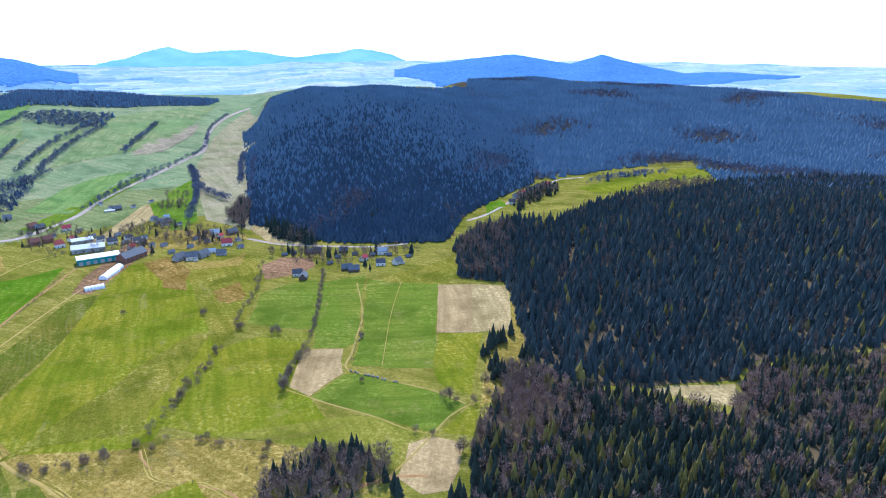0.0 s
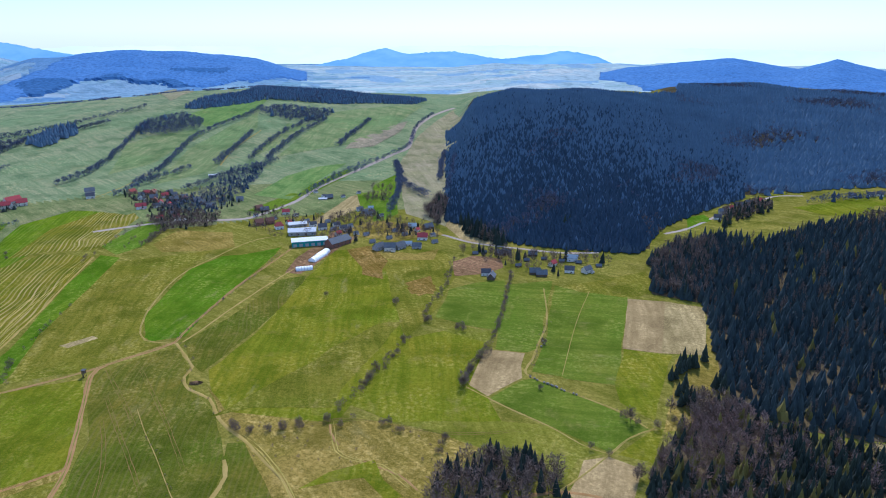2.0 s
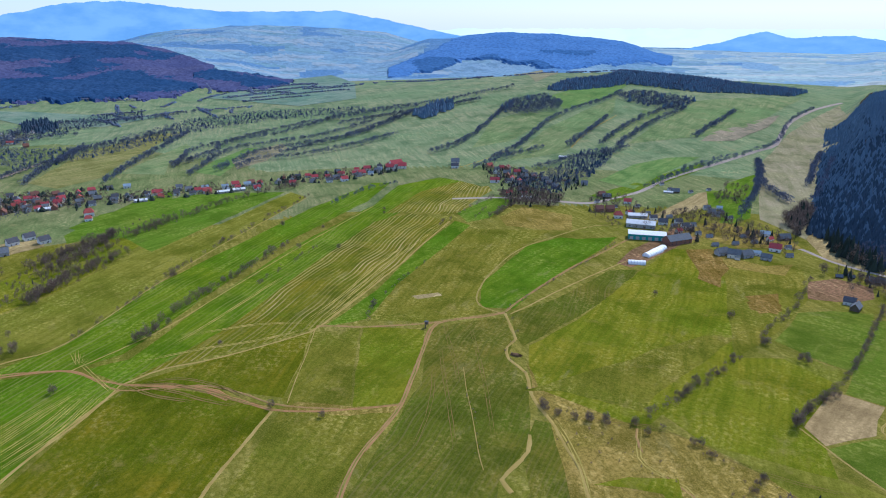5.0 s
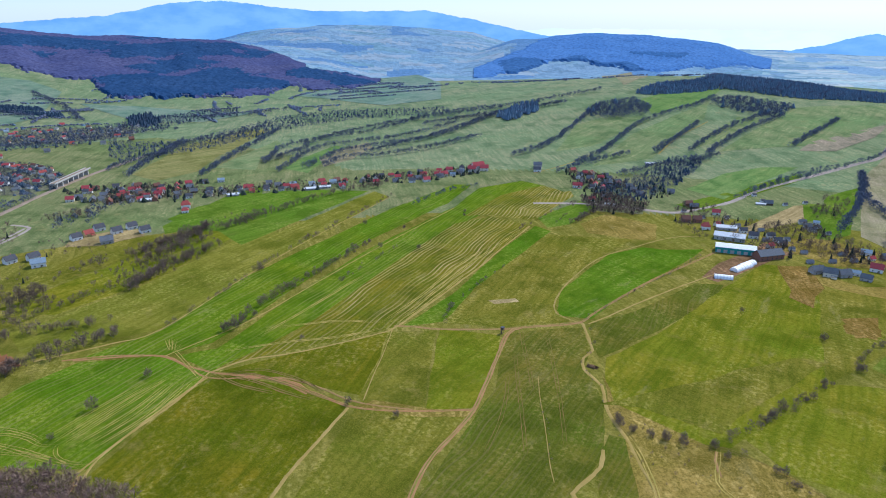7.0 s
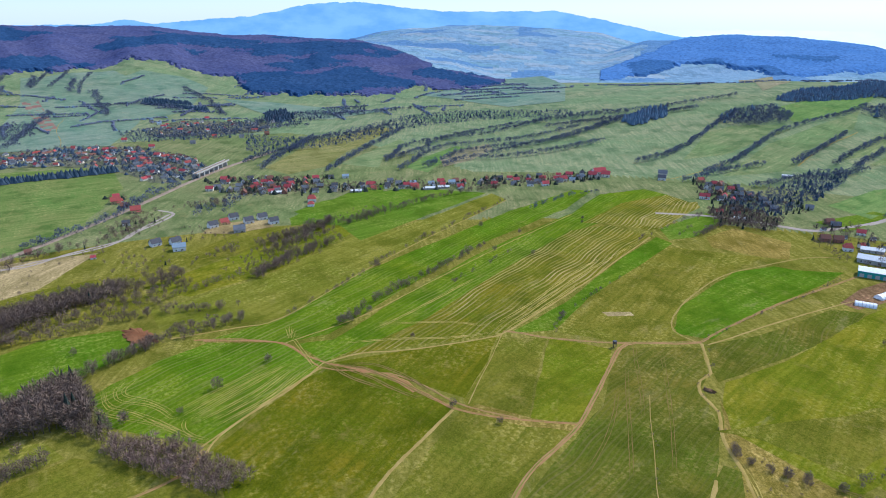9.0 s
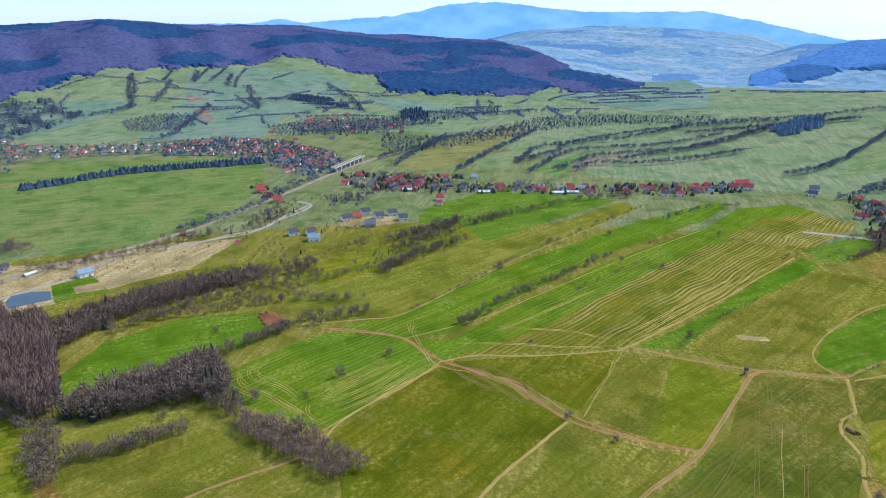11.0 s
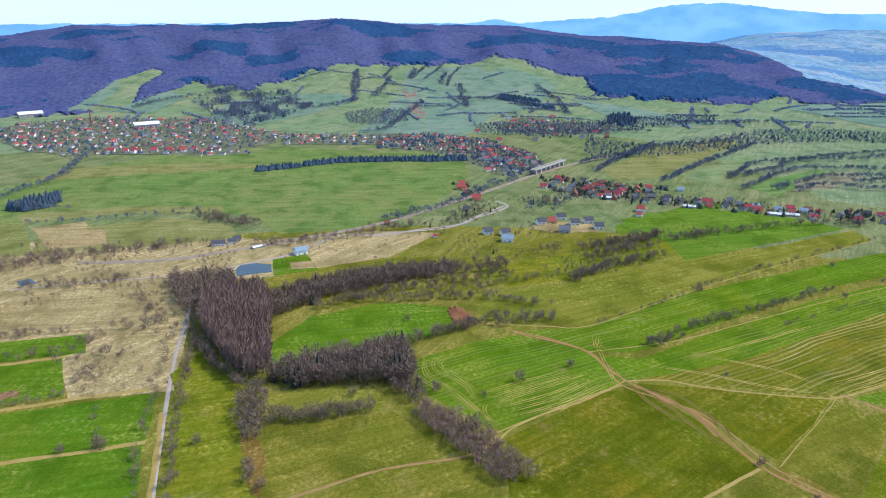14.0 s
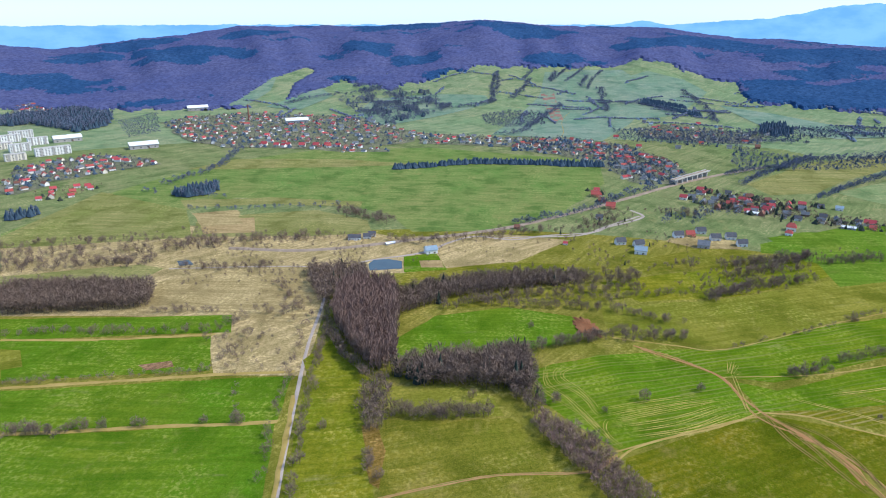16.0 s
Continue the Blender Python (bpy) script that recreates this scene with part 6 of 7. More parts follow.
row([(-1809, -390), (-1859, -301), (-1930, -252)], 6, (7, 12), seed=192, spread=9, gaps=0.1, wide=(0.9,1.3))
row([(-2149, 267), (-1937, 305), (-1733, 303)], 6, (7, 12), seed=193, spread=9, gaps=0.1, wide=(0.9,1.3))
row([(-1601, 348), (-1671, 478), (-1593, 596), (-1587, 736)], 6, (7, 12), seed=194, spread=9, gaps=0.1, wide=(0.9,1.3))
row([(-1472, 110), (-1480, 210), (-1496, 313), (-1501, 444)], 6, (7, 12), seed=195, spread=9, gaps=0.1, wide=(0.9,1.3))
row([(-1891, -533), (-1783, -478), (-1716, -513)], 6, (7, 12), seed=196, spread=9, gaps=0.1, wide=(0.9,1.3))

row([(-2232, -208), (-2406, -186)], 5, (6, 9), seed=260, spread=6, gaps=0.05, wide=(0.9, 1.2))
row([(-2213, -118), (-2428, -81)], 5, (6, 9), seed=261, spread=6, gaps=0.05, wide=(0.9, 1.2))
row([(-2211, -74), (-2429, -24)], 5, (6, 9), seed=262, spread=6, gaps=0.05, wide=(0.9, 1.2))
row([(-2124, -3), (-2232, 5), (-2394, 39)], 5, (6, 9), seed=263, spread=6, gaps=0.05, wide=(0.9, 1.2))
row([(-1995, -276), (-2216, -298), (-2305, -296)], 5, (6, 9), seed=264, spread=6, gaps=0.05, wide=(0.9, 1.2))
row([(-1959, 139), (-1891, 203), (-1817, 278)], 3, (9, 13), seed=270, label="dark spruce windbreak on the hillside", dark=1.0, gaps=0, spread=3, wide=(0.5, 0.6))
row([(-1990, 152), (-1911, 251)], 3, (9, 13), seed=271, label="dark spruce windbreak on the hillside", dark=1.0, gaps=0, spread=3, wide=(0.5, 0.6))
row([(-564, -585), (-588, -523), (-596, -435)], 4, (5, 9), seed=280, spread=9, gaps=0.2)
row([(-607, -626), (-636, -585), (-660, -493), (-667, -440)], 4, (5, 9), seed=281, spread=9, gaps=0.2)
row([(-667, -440), (-691, -382), (-710, -293)], 4, (5, 9), seed=282, spread=9, gaps=0.2)
row([(-594, -388), (-602, -329), (-620, -306)], 4, (5, 9), seed=283, spread=9, gaps=0.2)
row([(-856, -319), (-810, -271), (-804, -239)], 4, (5, 9), seed=284, spread=9, gaps=0.2)
row([(-571, -271), (-508, -222)], 4, (5, 9), seed=285, spread=9, gaps=0.2)
row([(-706, 96), (-719, 160), (-750, 238)], 4, (5, 9), seed=286, spread=9, gaps=0.2)
row([(-627, 124), (-650, 168), (-672, 203)], 4, (5, 9), seed=287, spread=9, gaps=0.2)
row([(-557, -112), (-582, -54), (-599, 22), (-629, 99)], 4, (5, 9), seed=288, spread=9, gaps=0.2)

# ---- groves ----
grove([(-550, -206), (-577, -194), (-576, -160), (-519, -141), (-437, -121), (-420, -132), (-452, -161), (-502, -194)], 3.0, (18.2, 24.7), "dense brown plantation of slim leafless trees", 197, dark=0, wide=(0.24, 0.34), twig=M_BROWN, bare=POLES)
grove([(-491, -192), (-439, -156), (-417, -131), (-413, -118), (-405, -120), (-417, -140), (-446, -168), (-471, -187)], 4, (7.8, 11.7), "grey leafless scrub along the plantation", 198, dark=0)
grove([(-571, -158), (-611, -118), (-636, -61), (-652, 0), (-640, 16), (-601, -56), (-571, -105), (-531, -137), (-525, -143)], 4, (9.1, 14.3), "leafless grey-brown belt of trees", 199, dark=0.02)
grove([(-425, -121), (-445, -97), (-460, -57), (-474, -28), (-444, -19), (-422, -19), (-420, -50), (-414, -97)], 4.2, (13.0, 19.5), "dark belt of bare trees with a few spruces", 200, dark=0.07)
grove([(-397, -15), (-383, 5), (-369, 26), (-349, 39), (-319, 56), (-315, 35), (-335, 20), (-358, 3), (-377, -15)], 4, (7.8, 11.7), "leafless reddish-brown scrub belt", 201, dark=0, twig=M_BROWN)
grove([(-445, -27), (-434, -19), (-400, -6), (-394, -17), (-416, -34)], 4.5, (7.8, 11.7), "leafless scrub beside the crop", 202, dark=0.05)
grove([(-371, -106), (-376, -73), (-387, -41), (-394, -41), (-385, -75), (-381, -108)], 3.6, (7.8, 11.7), "row of slim bare trees across the meadow", 203, dark=0)
grove([(-402, -135), (-406, -116), (-382, -109), (-359, -106), (-351, -114), (-368, -126)], 4.5, (7.8, 13.0), "leafless copse", 204, dark=0)
grove([(-496, -520), (-512, -498), (-527, -454), (-536, -385), (-496, -365), (-477, -414), (-463, -454), (-453, -479)], 4, (11.7, 16.9), "leafless birch wood", 205, dark=0)
grove([(-612, -262), (-622, -233), (-622, -202), (-587, -194), (-555, -213), (-528, -214), (-557, -234)], 5, (10.4, 15.6), "leafless copse at the road bend", 206, dark=0.05)
grove([(-864, -574), (-902, -559), (-925, -537), (-887, -518), (-855, -540), (-850, -562)], 5, (10, 14), "small dark wood on the green field", 207, dark=0.75, far=True)
grove([(-714, -719), (-752, -706), (-730, -682), (-699, -701)], 6, (8, 11), "dark conifer clump", 208, dark=0.9, far=True)
grove([(-1517, -1389), (-1615, -1352), (-1566, -1196), (-1428, -1101), (-1319, -1097), (-1390, -1277), (-1351, -1334), (-1446, -1425)], 8, (12, 17), "mixed wood by the housing blocks", 209, dark=0.4, far=True)
grove([(-1487, -1129), (-1633, -1110), (-1357, -920), (-1277, -941)], 8, (4, 6), "bushy allotments", 210, dark=0, far=True)
grove([(-1741, -265), (-1808, -201), (-1812, -113), (-1642, -94), (-1575, -173), (-1614, -231)], 8, (5, 9), "grey scrub on the hillside", 211, dark=0, far=True)
grove([(-2113, -723), (-2024, -464), (-1846, -359), (-1545, -434), (-1697, -567), (-1875, -694)], 11, (9, 14), "leafless wood on the lower slope", 212, dark=0.1, far=True)
grove([(-1607, 56), (-1610, 263), (-1699, 459), (-1757, 676), (-1631, 631), (-1534, 419), (-1417, 236), (-1460, 76)], 9, (5, 8), "leafless wood along the valley", 213, dark=0.08, far=True)
grove([(-609, 842), (-641, 954), (-613, 1012), (-577, 939), (-549, 851), (-521, 742), (-550, 694), (-596, 715)], 6, (5, 8), "dark mixed wood in the village", 214, dark=0.15, far=True)
grove([(-577, 669), (-575, 713), (-500, 714), (-482, 665), (-530, 636)], 5, (6, 10), "leafless trees by the village", 215, dark=0.15, far=True)
grove([(-960, 1106), (-1006, 1206), (-969, 1272), (-893, 1242), (-855, 1181), (-892, 1117)], 8, (9, 13), "leafless wood on the knoll", 216, dark=0.05, far=True)
grove([(-825, 1347), (-828, 1421), (-787, 1449), (-699, 1465), (-679, 1351), (-738, 1317)], 8, (9, 13), "leafless wood on the slope", 217, dark=0.1, far=True)
grove([(-1003, 1325), (-1026, 1434), (-1000, 1623), (-923, 1752), (-771, 1829), (-632, 1964), (-612, 1787), (-730, 1581), (-879, 1505), (-953, 1335)], 6, (8, 11), "dark wood along the crest of the knoll", 218, dark=0.7, far=True)
grove([(-1098, 990), (-1144, 1101), (-1121, 1142), (-1064, 1075), (-1048, 976)], 8, (11, 15), "dark spruce clump on the slope", 219, dark=0.9, far=True)
grove([(-1722, 401), (-1744, 452), (-1644, 457), (-1568, 403), (-1625, 376)], 9, (10, 13), "dark conifer block on the slope", 220, dark=1.0, far=True)
grove([(-1462, 298), (-1378, 331), (-1346, 406), (-1405, 522), (-1487, 666), (-1466, 822), (-1282, 997), (-1213, 958), (-1325, 782), (-1331, 617), (-1234, 416), (-1208, 286), (-1248, 249)], 9, (5, 8), "leafless wood along the valley bottom", 221, dark=0.1, far=True)
grove([(-261, 795), (-266, 871), (-249, 859), (-227, 743)], 5, (10.4, 16.9), "bare poplars by the stream", 222, dark=0.2)
grove([(-310, 708), (-298, 747), (-271, 752), (-239, 699), (-258, 678), (-285, 679)], 11, (6, 12), "garden trees of the hamlet", 223, dark=0.2)
grove([(-194, 656), (-149, 671), (-100, 670), (-37, 675), (-13, 662), (-69, 650), (-138, 649)], 8, (7.8, 13.0), "garden trees under the hill", 224, dark=0.2)
grove([(-208, 765), (-189, 761), (-136, 699), (-146, 688), (-186, 721)], 6, (10.4, 18.2), "spruces at the foot of the hill", 225, dark=0.9)
grove([(95, 909), (154, 983), (164, 947), (106, 877)], 7, (7, 11), "trees in the side valley", 226, dark=0.4, far=True)
grove([(204, 972), (245, 1032), (360, 1067), (351, 1042), (245, 995)], 8, (6, 9), "bushes along the valley road", 227, dark=0.1, far=True)
grove([(-3, 843), (22, 855), (28, 801), (12, 751)], 6, (5, 8), "pale bushes in the side valley", 228, dark=0, far=True)
grove([(41, 417), (58, 413), (73, 400), (67, 387), (41, 380), (37, 394)], 4, (9.1, 13.0), "leafless birches at the forest corner", 229, dark=0)
grove([(14, 681), (42, 743), (81, 774), (62, 611), (55, 583), (16, 598)], 6, (10.4, 16.9), "leafless trees at the forest edge", 230, dark=0.3)
grove([(-607, -626), (-718, -464), (-747, -250), (-729, -203), (-619, -231), (-547, -216), (-416, -181), (-403, -243), (-452, -275), (-495, -284), (-580, -411), (-573, -524), (-561, -582)], 13, (2.6, 6.5), "low leafless scrub in the rough pasture", 231, dark=0)
grove([(-719, -200), (-756, -75), (-765, -4), (-680, -66), (-650, -126), (-647, -180)], 15, (2.0, 4.5), "low tufts and scrub in the rough pasture", 232, dark=0)
grove([(-643, 32), (-686, 122), (-805, 299), (-814, 341), (-763, 323), (-639, 151), (-608, 67)], 17, (2.6, 6.5), "scattered leafless bushes on the pasture", 233, dark=0)
grove([(-877, 2), (-853, 94), (-756, 135), (-755, 227), (-694, 207), (-628, 115), (-631, 49), (-646, -6), (-646, -59), (-707, -61)], 18, (2.6, 6.5), "scattered leafless bushes on the slope", 234, dark=0.03)
grove([(-793, -54), (-801, 11), (-880, 98), (-904, 165), (-942, 158), (-918, 83), (-877, 2), (-820, -66)], 12, (5.2, 10.4), "garden scrub and trees along the road", 235, dark=0.04)
grove([(-218, 310), (-168, 317), (-96, 326), (-75, 322), (-87, 294), (-102, 281), (-147, 286), (-166, 273)], 17, (1.3, 3.2), "low tufts and scrub on the rough bank", 236, dark=0)
grove([(-398, 727), (-348, 763), (-387, 934), (-348, 923), (-306, 733), (-314, 684), (-370, 673)], 11, (3.9, 10.4), "garden trees and shrubs of the hamlet", 237, dark=0.08)
grove([(-458, 714), (-392, 715), (-363, 674), (-318, 694), (-285, 648), (-320, 640), (-390, 647), (-444, 680)], 12, (5.2, 11.7), "trees between the farm buildings", 238, dark=0.1)
grove([(90, 857), (124, 919), (163, 966), (160, 921), (129, 876), (95, 828)], 7, (8, 15), "dark trees around the valley houses", 239, dark=0.6, far=True)
grove([(241, 891), (309, 969), (403, 1006), (370, 917), (286, 832), (232, 808)], 8, (7, 11), "leafless wood behind the rise", 240, dark=0.05, far=True)
grove([(-978, 157), (-945, 286), (-902, 392), (-846, 552), (-795, 682), (-768, 659), (-799, 522), (-859, 373), (-894, 270), (-935, 157)], 13, (4, 9), "dark conifers and bare trees in the village", 241, dark=0.35, far=True)
grove([(-700, 775), (-652, 807), (-596, 785), (-540, 800), (-508, 777), (-529, 713), (-579, 701), (-636, 713)], 9, (4, 9), "dark conifers and bare trees in the village", 242, dark=0.5, far=True)
grove([(-380, 761), (-329, 770), (-254, 753), (-221, 728), (-211, 683), (-264, 682), (-330, 685)], 9, (4, 10), "garden trees and conifers of the hamlet", 243, dark=0.1)
grove([(-163, 676), (-130, 672), (-70, 636), (-65, 605), (-100, 620), (-148, 631)], 9, (4, 10), "garden trees and conifers under the hill", 244, dark=0.15)
grove([(-482, 758), (-445, 769), (-376, 731), (-376, 705), (-427, 712), (-474, 719)], 9, (4, 9), "trees between farm buildings", 245, dark=0.12)

# ---- buildings ----
M_WALLS = [plain("cream_render", (0.72, 0.68, 0.58), (0.6, 0.55, 0.46)), plain("white_render", (0.8, 0.79, 0.76), (0.66, 0.65, 0.62)),
           plain("grey_render", (0.42, 0.40, 0.38), (0.32, 0.30, 0.28)), plain("ochre_render", (0.62, 0.42, 0.20), (0.5, 0.34, 0.17)),
           plain("old_brick", (0.30, 0.14, 0.10), (0.22, 0.11, 0.08)), plain("dark_boards", (0.10, 0.075, 0.055), (0.15, 0.11, 0.08))]
M_ROOFS = [plain("red_tiles", (0.43, 0.072, 0.080), (0.28, 0.060, 0.066)), plain("orange_tiles", (0.38, 0.085, 0.075), (0.27, 0.070, 0.06)),
           plain("grey_slates", (0.16, 0.17, 0.19), (0.10, 0.11, 0.12)), plain("dark_sheeting", (0.06, 0.065, 0.08), (0.10, 0.10, 0.11)),
           plain("blue_grey_sheeting", (0.22, 0.30, 0.36), (0.17, 0.22, 0.27), 0.5), plain("pale_sheeting", (0.66, 0.68, 0.70), (0.5, 0.52, 0.54), 0.5),
           plain("brown_tiles", (0.22, 0.10, 0.075), (0.16, 0.08, 0.06))]
M_GLASS = plain("window_glass", (0.05, 0.06, 0.07), (0.08, 0.09, 0.10), 0.12, 0, 3, 0.6)
M_WOOD = plain("painted_door", (0.16, 0.09, 0.05), (0.11, 0.06, 0.04))
M_CHIMNEY = plain("chimney_brick", (0.33, 0.15, 0.10), (0.2, 0.10, 0.07))
M_FOIL = plain("white_tunnel_foil", (0.86, 0.87, 0.88), (0.74, 0.75, 0.76), 0.4)
M_TEAL = plain("teal_sheeting", (0.03, 0.23, 0.21), (0.04, 0.30, 0.28), 0.5)
M_CONCRETE = plain("weathered_concrete", (0.46, 0.44, 0.41), (0.35, 0.33, 0.31), 0.9)


def box(bm, x0, y0, z0, x1, y1, z1):
    v = [bm.verts.new(p) for p in ((x0, y0, z0), (x1, y0, z0), (x1, y1, z0), (x0, y1, z0), (x0, y0, z1), (x1, y0, z1), (x1, y1, z1), (x0, y1, z1))]
    for q in ((3, 2, 1, 0), (4, 5, 6, 7), (0, 1, 5, 4), (1, 2, 6, 5), (2, 3, 7, 6), (3, 0, 4, 7)):
        bm.faces.new([v[k] for k in q])


def boxed(*dims):
    bm = bmesh.new()
    box(bm, *dims)
    return bm


def gabled_body(l, w, eave, ridge):
    """Walls with two gables, the ridge along x."""
    bm = bmesh.new()
    a, b = l / 2, w / 2
    v = [bm.verts.new(p) for p in ((-a, -b, 0), (a, -b, 0), (a, b, 0), (-a, b, 0), (-a, -b, eave), (a, -b, eave), (a, b, eave), (-a, b, eave), (-a, 0, ridge), (a, 0, ridge))]
    for q in ((3, 2, 1, 0), (0, 1, 5, 4), (2, 3, 7, 6), (1, 2, 6, 9, 5), (3, 0, 4, 8, 7), (4, 5, 9, 8), (6, 7, 8, 9)):
        bm.faces.new([v[k] for k in q])
    return bm


def gable_roof(l, w, eave, ridge, over=0.6, thick=0.25, hip=0.0):
    """Two sloping slabs with eaves over the walls; hip pulls the ridge's ends in."""
    bm = bmesh.new()
    a, b = l / 2 + over, w / 2 + over
    drop = (ridge - eave) / (w / 2) * over
    rows = []
    for d in (0, thick):
        rows.append([bm.verts.new(p) for p in ((-a, -b, eave - drop + d), (a, -b, eave - drop + d), (a, b, eave - drop + d), (-a, b, eave - drop + d), (-a + hip, 0, ridge + 0.05 + d), (a - hip, 0, ridge + 0.05 + d))])
    lo, hi = rows
    for q in ((0, 1, 5, 4), (2, 3, 4, 5)):
        bm.faces.new([hi[k] for k in q])
        bm.faces.new([lo[k] for k in reversed(q)])
    for q in ((1, 2, 5), (3, 0, 4)):
        if hip:
            bm.faces.new([hi[k] for k in q])
            bm.faces.new([lo[k] for k in reversed(q)])
    for i, j in ((0, 1), (2, 3)) + (((1, 2), (3, 0)) if hip else ((1, 5), (5, 2), (3, 4), (4, 0))):
        bm.faces.new([lo[i], lo[j], hi[j], hi[i]])
    return bm


def house_master(l, w, eave, ridge, wall, roof, label, hip=0.0, windows=2, chimneys=1, name="house", group="village houses", wing=False):
    ob = new(name)
    part("wall", gabled_body(l, w, eave, ridge if not hip else eave + 0.4), wall, ob)
    part("roof", gable_roof(l, w, eave, ridge, hip=hip), roof, ob)
    for k in range(chimneys):
        x = l * (0.22 - 0.5 * k)
        part("chimney", boxed(x - 0.45, 0.6, ridge - 1.2, x + 0.45, 1.4, ridge + 1.1), M_CHIMNEY, ob)
    pane = boxed(-0.55, -0.05, -0.7, 0.55, 0.05, 0.7)
    me = bpy.data.meshes.new("window")
    pane.to_mesh(me)
    pane.free()
    me.materials.append(M_GLASS)
    floors = (1.6, 4.2) if eave > 5.3 else (1.6,)
    for z in floors:
        for side in (-1, 1):
            for k in range(windows):
                o = new("window", me)
                o.parent = ob
                o.matrix_basis = pose(l * ((k + 0.5) / windows - 0.5), side * (w / 2 + 0.02), z)
    part("door", boxed(-0.55 + l * 0.16, -w / 2 - 0.06, 0, 0.55 + l * 0.16, -w / 2 + 0.05, 2.1), M_WOOD, ob)
    if wing:
        part("wing", boxed(l * 0.1, -w / 2 - 4, 0, l * 0.1 + 5, -w / 2, 2.8), wall, ob)
        part("wing_roof", boxed(l * 0.1 - 0.4, -w / 2 - 4.4, 2.81, l * 0.1 + 5.4, -w / 2 + 0.2, 3.05), roof, ob)
    return tagged(ob, label, "house" if name == "house" else "barn", group)


HOUSES = dict(
    red=[house_master(12, 9, 4.6, 8.8, M_WALLS[1], M_ROOFS[0], "white rendered house with a red tiled gable roof"),
         house_master(14, 10, 5.4, 10.2, M_WALLS[0], M_ROOFS[0], "cream two-storey house with a red tiled roof", chimneys=2)],
    orange=[house_master(12, 10, 4.6, 9.0, M_WALLS[3], M_ROOFS[1], "ochre house with an orange tiled roof", wing=True),
            house_master(11, 9, 5.2, 9.4, M_WALLS[1], M_ROOFS[1], "white house with an orange hipped roof", hip=3.0)],
    grey=[house_master(14, 10, 4.6, 9.4, M_WALLS[2], M_ROOFS[2], "grey rendered house with a slate gable roof"),
          house_master(13, 9, 5.2, 9.6, M_WALLS[0], M_ROOFS[2], "cream house with a grey slate roof", wing=True)],
    dark=[house_master(12, 9, 4.6, 8.8, M_WALLS[1], M_ROOFS[3], "white house with a dark sheet roof")],
    wood=[house_master(15, 10, 4.2, 9.4, M_WALLS[5], M_ROOFS[2], "dark wooden house with a grey slate roof")],
    blue=[house_master(13, 10, 4.8, 8.2, M_WALLS[1], M_ROOFS[4], "white house with a blue-grey sheet roof")],
    brick=[house_master(13, 10, 5.4, 10.4, M_WALLS[4], M_ROOFS[6], "old brick house with a brown tiled roof")],
    barn=[house_master(30, 14, 5.5, 10.5, M_WALLS[4], M_ROOFS[2], "long barn with a grey-green sheet roof", windows=5, chimneys=0, name="barn", group="farm buildings")],
    shed=[house_master(26, 11, 4.0, 6.5, M_WALLS[2], M_ROOFS[5], "long low shed with a pale sheet roof", windows=4, chimneys=0, name="barn", group="farm buildings")],
    manor=[house_master(22, 12, 7.0, 13.0, M_WALLS[1], M_ROOFS[0], "large white manor house with red roofs", windows=5, chimneys=2, wing=True)],
)
house_used = set()
pick_house = random.Random(11)


def put_house(kind, x, y, turn, scale=1.0):
    """A house of a kind at a place; the first of each design is used itself, the rest are copies."""
    k = pick_house.randrange(len(HOUSES[kind]))
    ob = HOUSES[kind][k]
    if (kind, k) in house_used:
        ob = copy_thing(ob, pose(0, 0, 0))
    house_used.add((kind, k))
    ob.matrix_basis = pose(x, y, float(height(x, y)) - 0.15, 0, 0, turn) @ Matrix.Scale(scale, 4)
    return ob


def house_shape(l, w, eave, ridge):
    """A small far house as arrays: walls, a roof with eaves and a chimney (faces of kind 0, 1 and 2)."""
    bm = bmesh.new()
    counts = []
    for maker in (gabled_body(l, w, eave, ridge), gable_roof(l, w, eave, ridge), boxed(1, 0.5, ridge - 1, 2, 1.4, ridge + 1.2)):
        bmesh.ops.triangulate(maker, faces=maker.faces[:])
        me = bpy.data.meshes.new("shape")
        maker.to_mesh(me)
        maker.free()
        bm.from_mesh(me)
        bpy.data.meshes.remove(me)
        counts.append(len(bm.faces))
    bm.verts.index_update()
    v = np.array([q.co[:] for q in bm.verts])
    f = np.array([[q.index for q in t.verts] for t in bm.faces])
    bm.free()
    return v, f, np.repeat([0, 1, 2], np.diff([0] + counts))


FAR_HOUSES = [house_shape(12, 9, 4.6, 8.4), house_shape(14, 10, 6.4, 10.4), house_shape(17, 9, 5.0, 8.6)]


def far_quarter(outline, step, seed, turn, trees=1.5, red=0.6):
    """A far quarter of the town, houses joined as stuff, with garden trees between them."""
    field("garden", outline, "gardens, yards and lanes between town houses", wave=14)
    x, y = sown(outline, step * 0.9, seed, jitter=0.95)
    mats = [M_WALLS[1], M_WALLS[0], M_WALLS[2], M_CHIMNEY, M_ROOFS[0], M_ROOFS[1], M_ROOFS[2], M_ROOFS[6]]
    protos, odds = [], []
    for shape in FAR_HOUSES:
        for wall in (0, 1, 2):
            for roof in (4, 5, 6, 7):
                protos.append((*shape, (wall, roof, 3)))
                odds.append((red - 0.05 if roof < 6 else 1.25 - red) * (1, 0.6, 0.3)[wall])
    k = planted("town_houses", "town quarter of small houses with red and grey roofs", "houses", x, y, protos, odds, (0.56, 0.76), (1, 1), mats, seed, "town", 0.1)
    x, y = sown(outline, step / trees * 1.0, seed + 1)
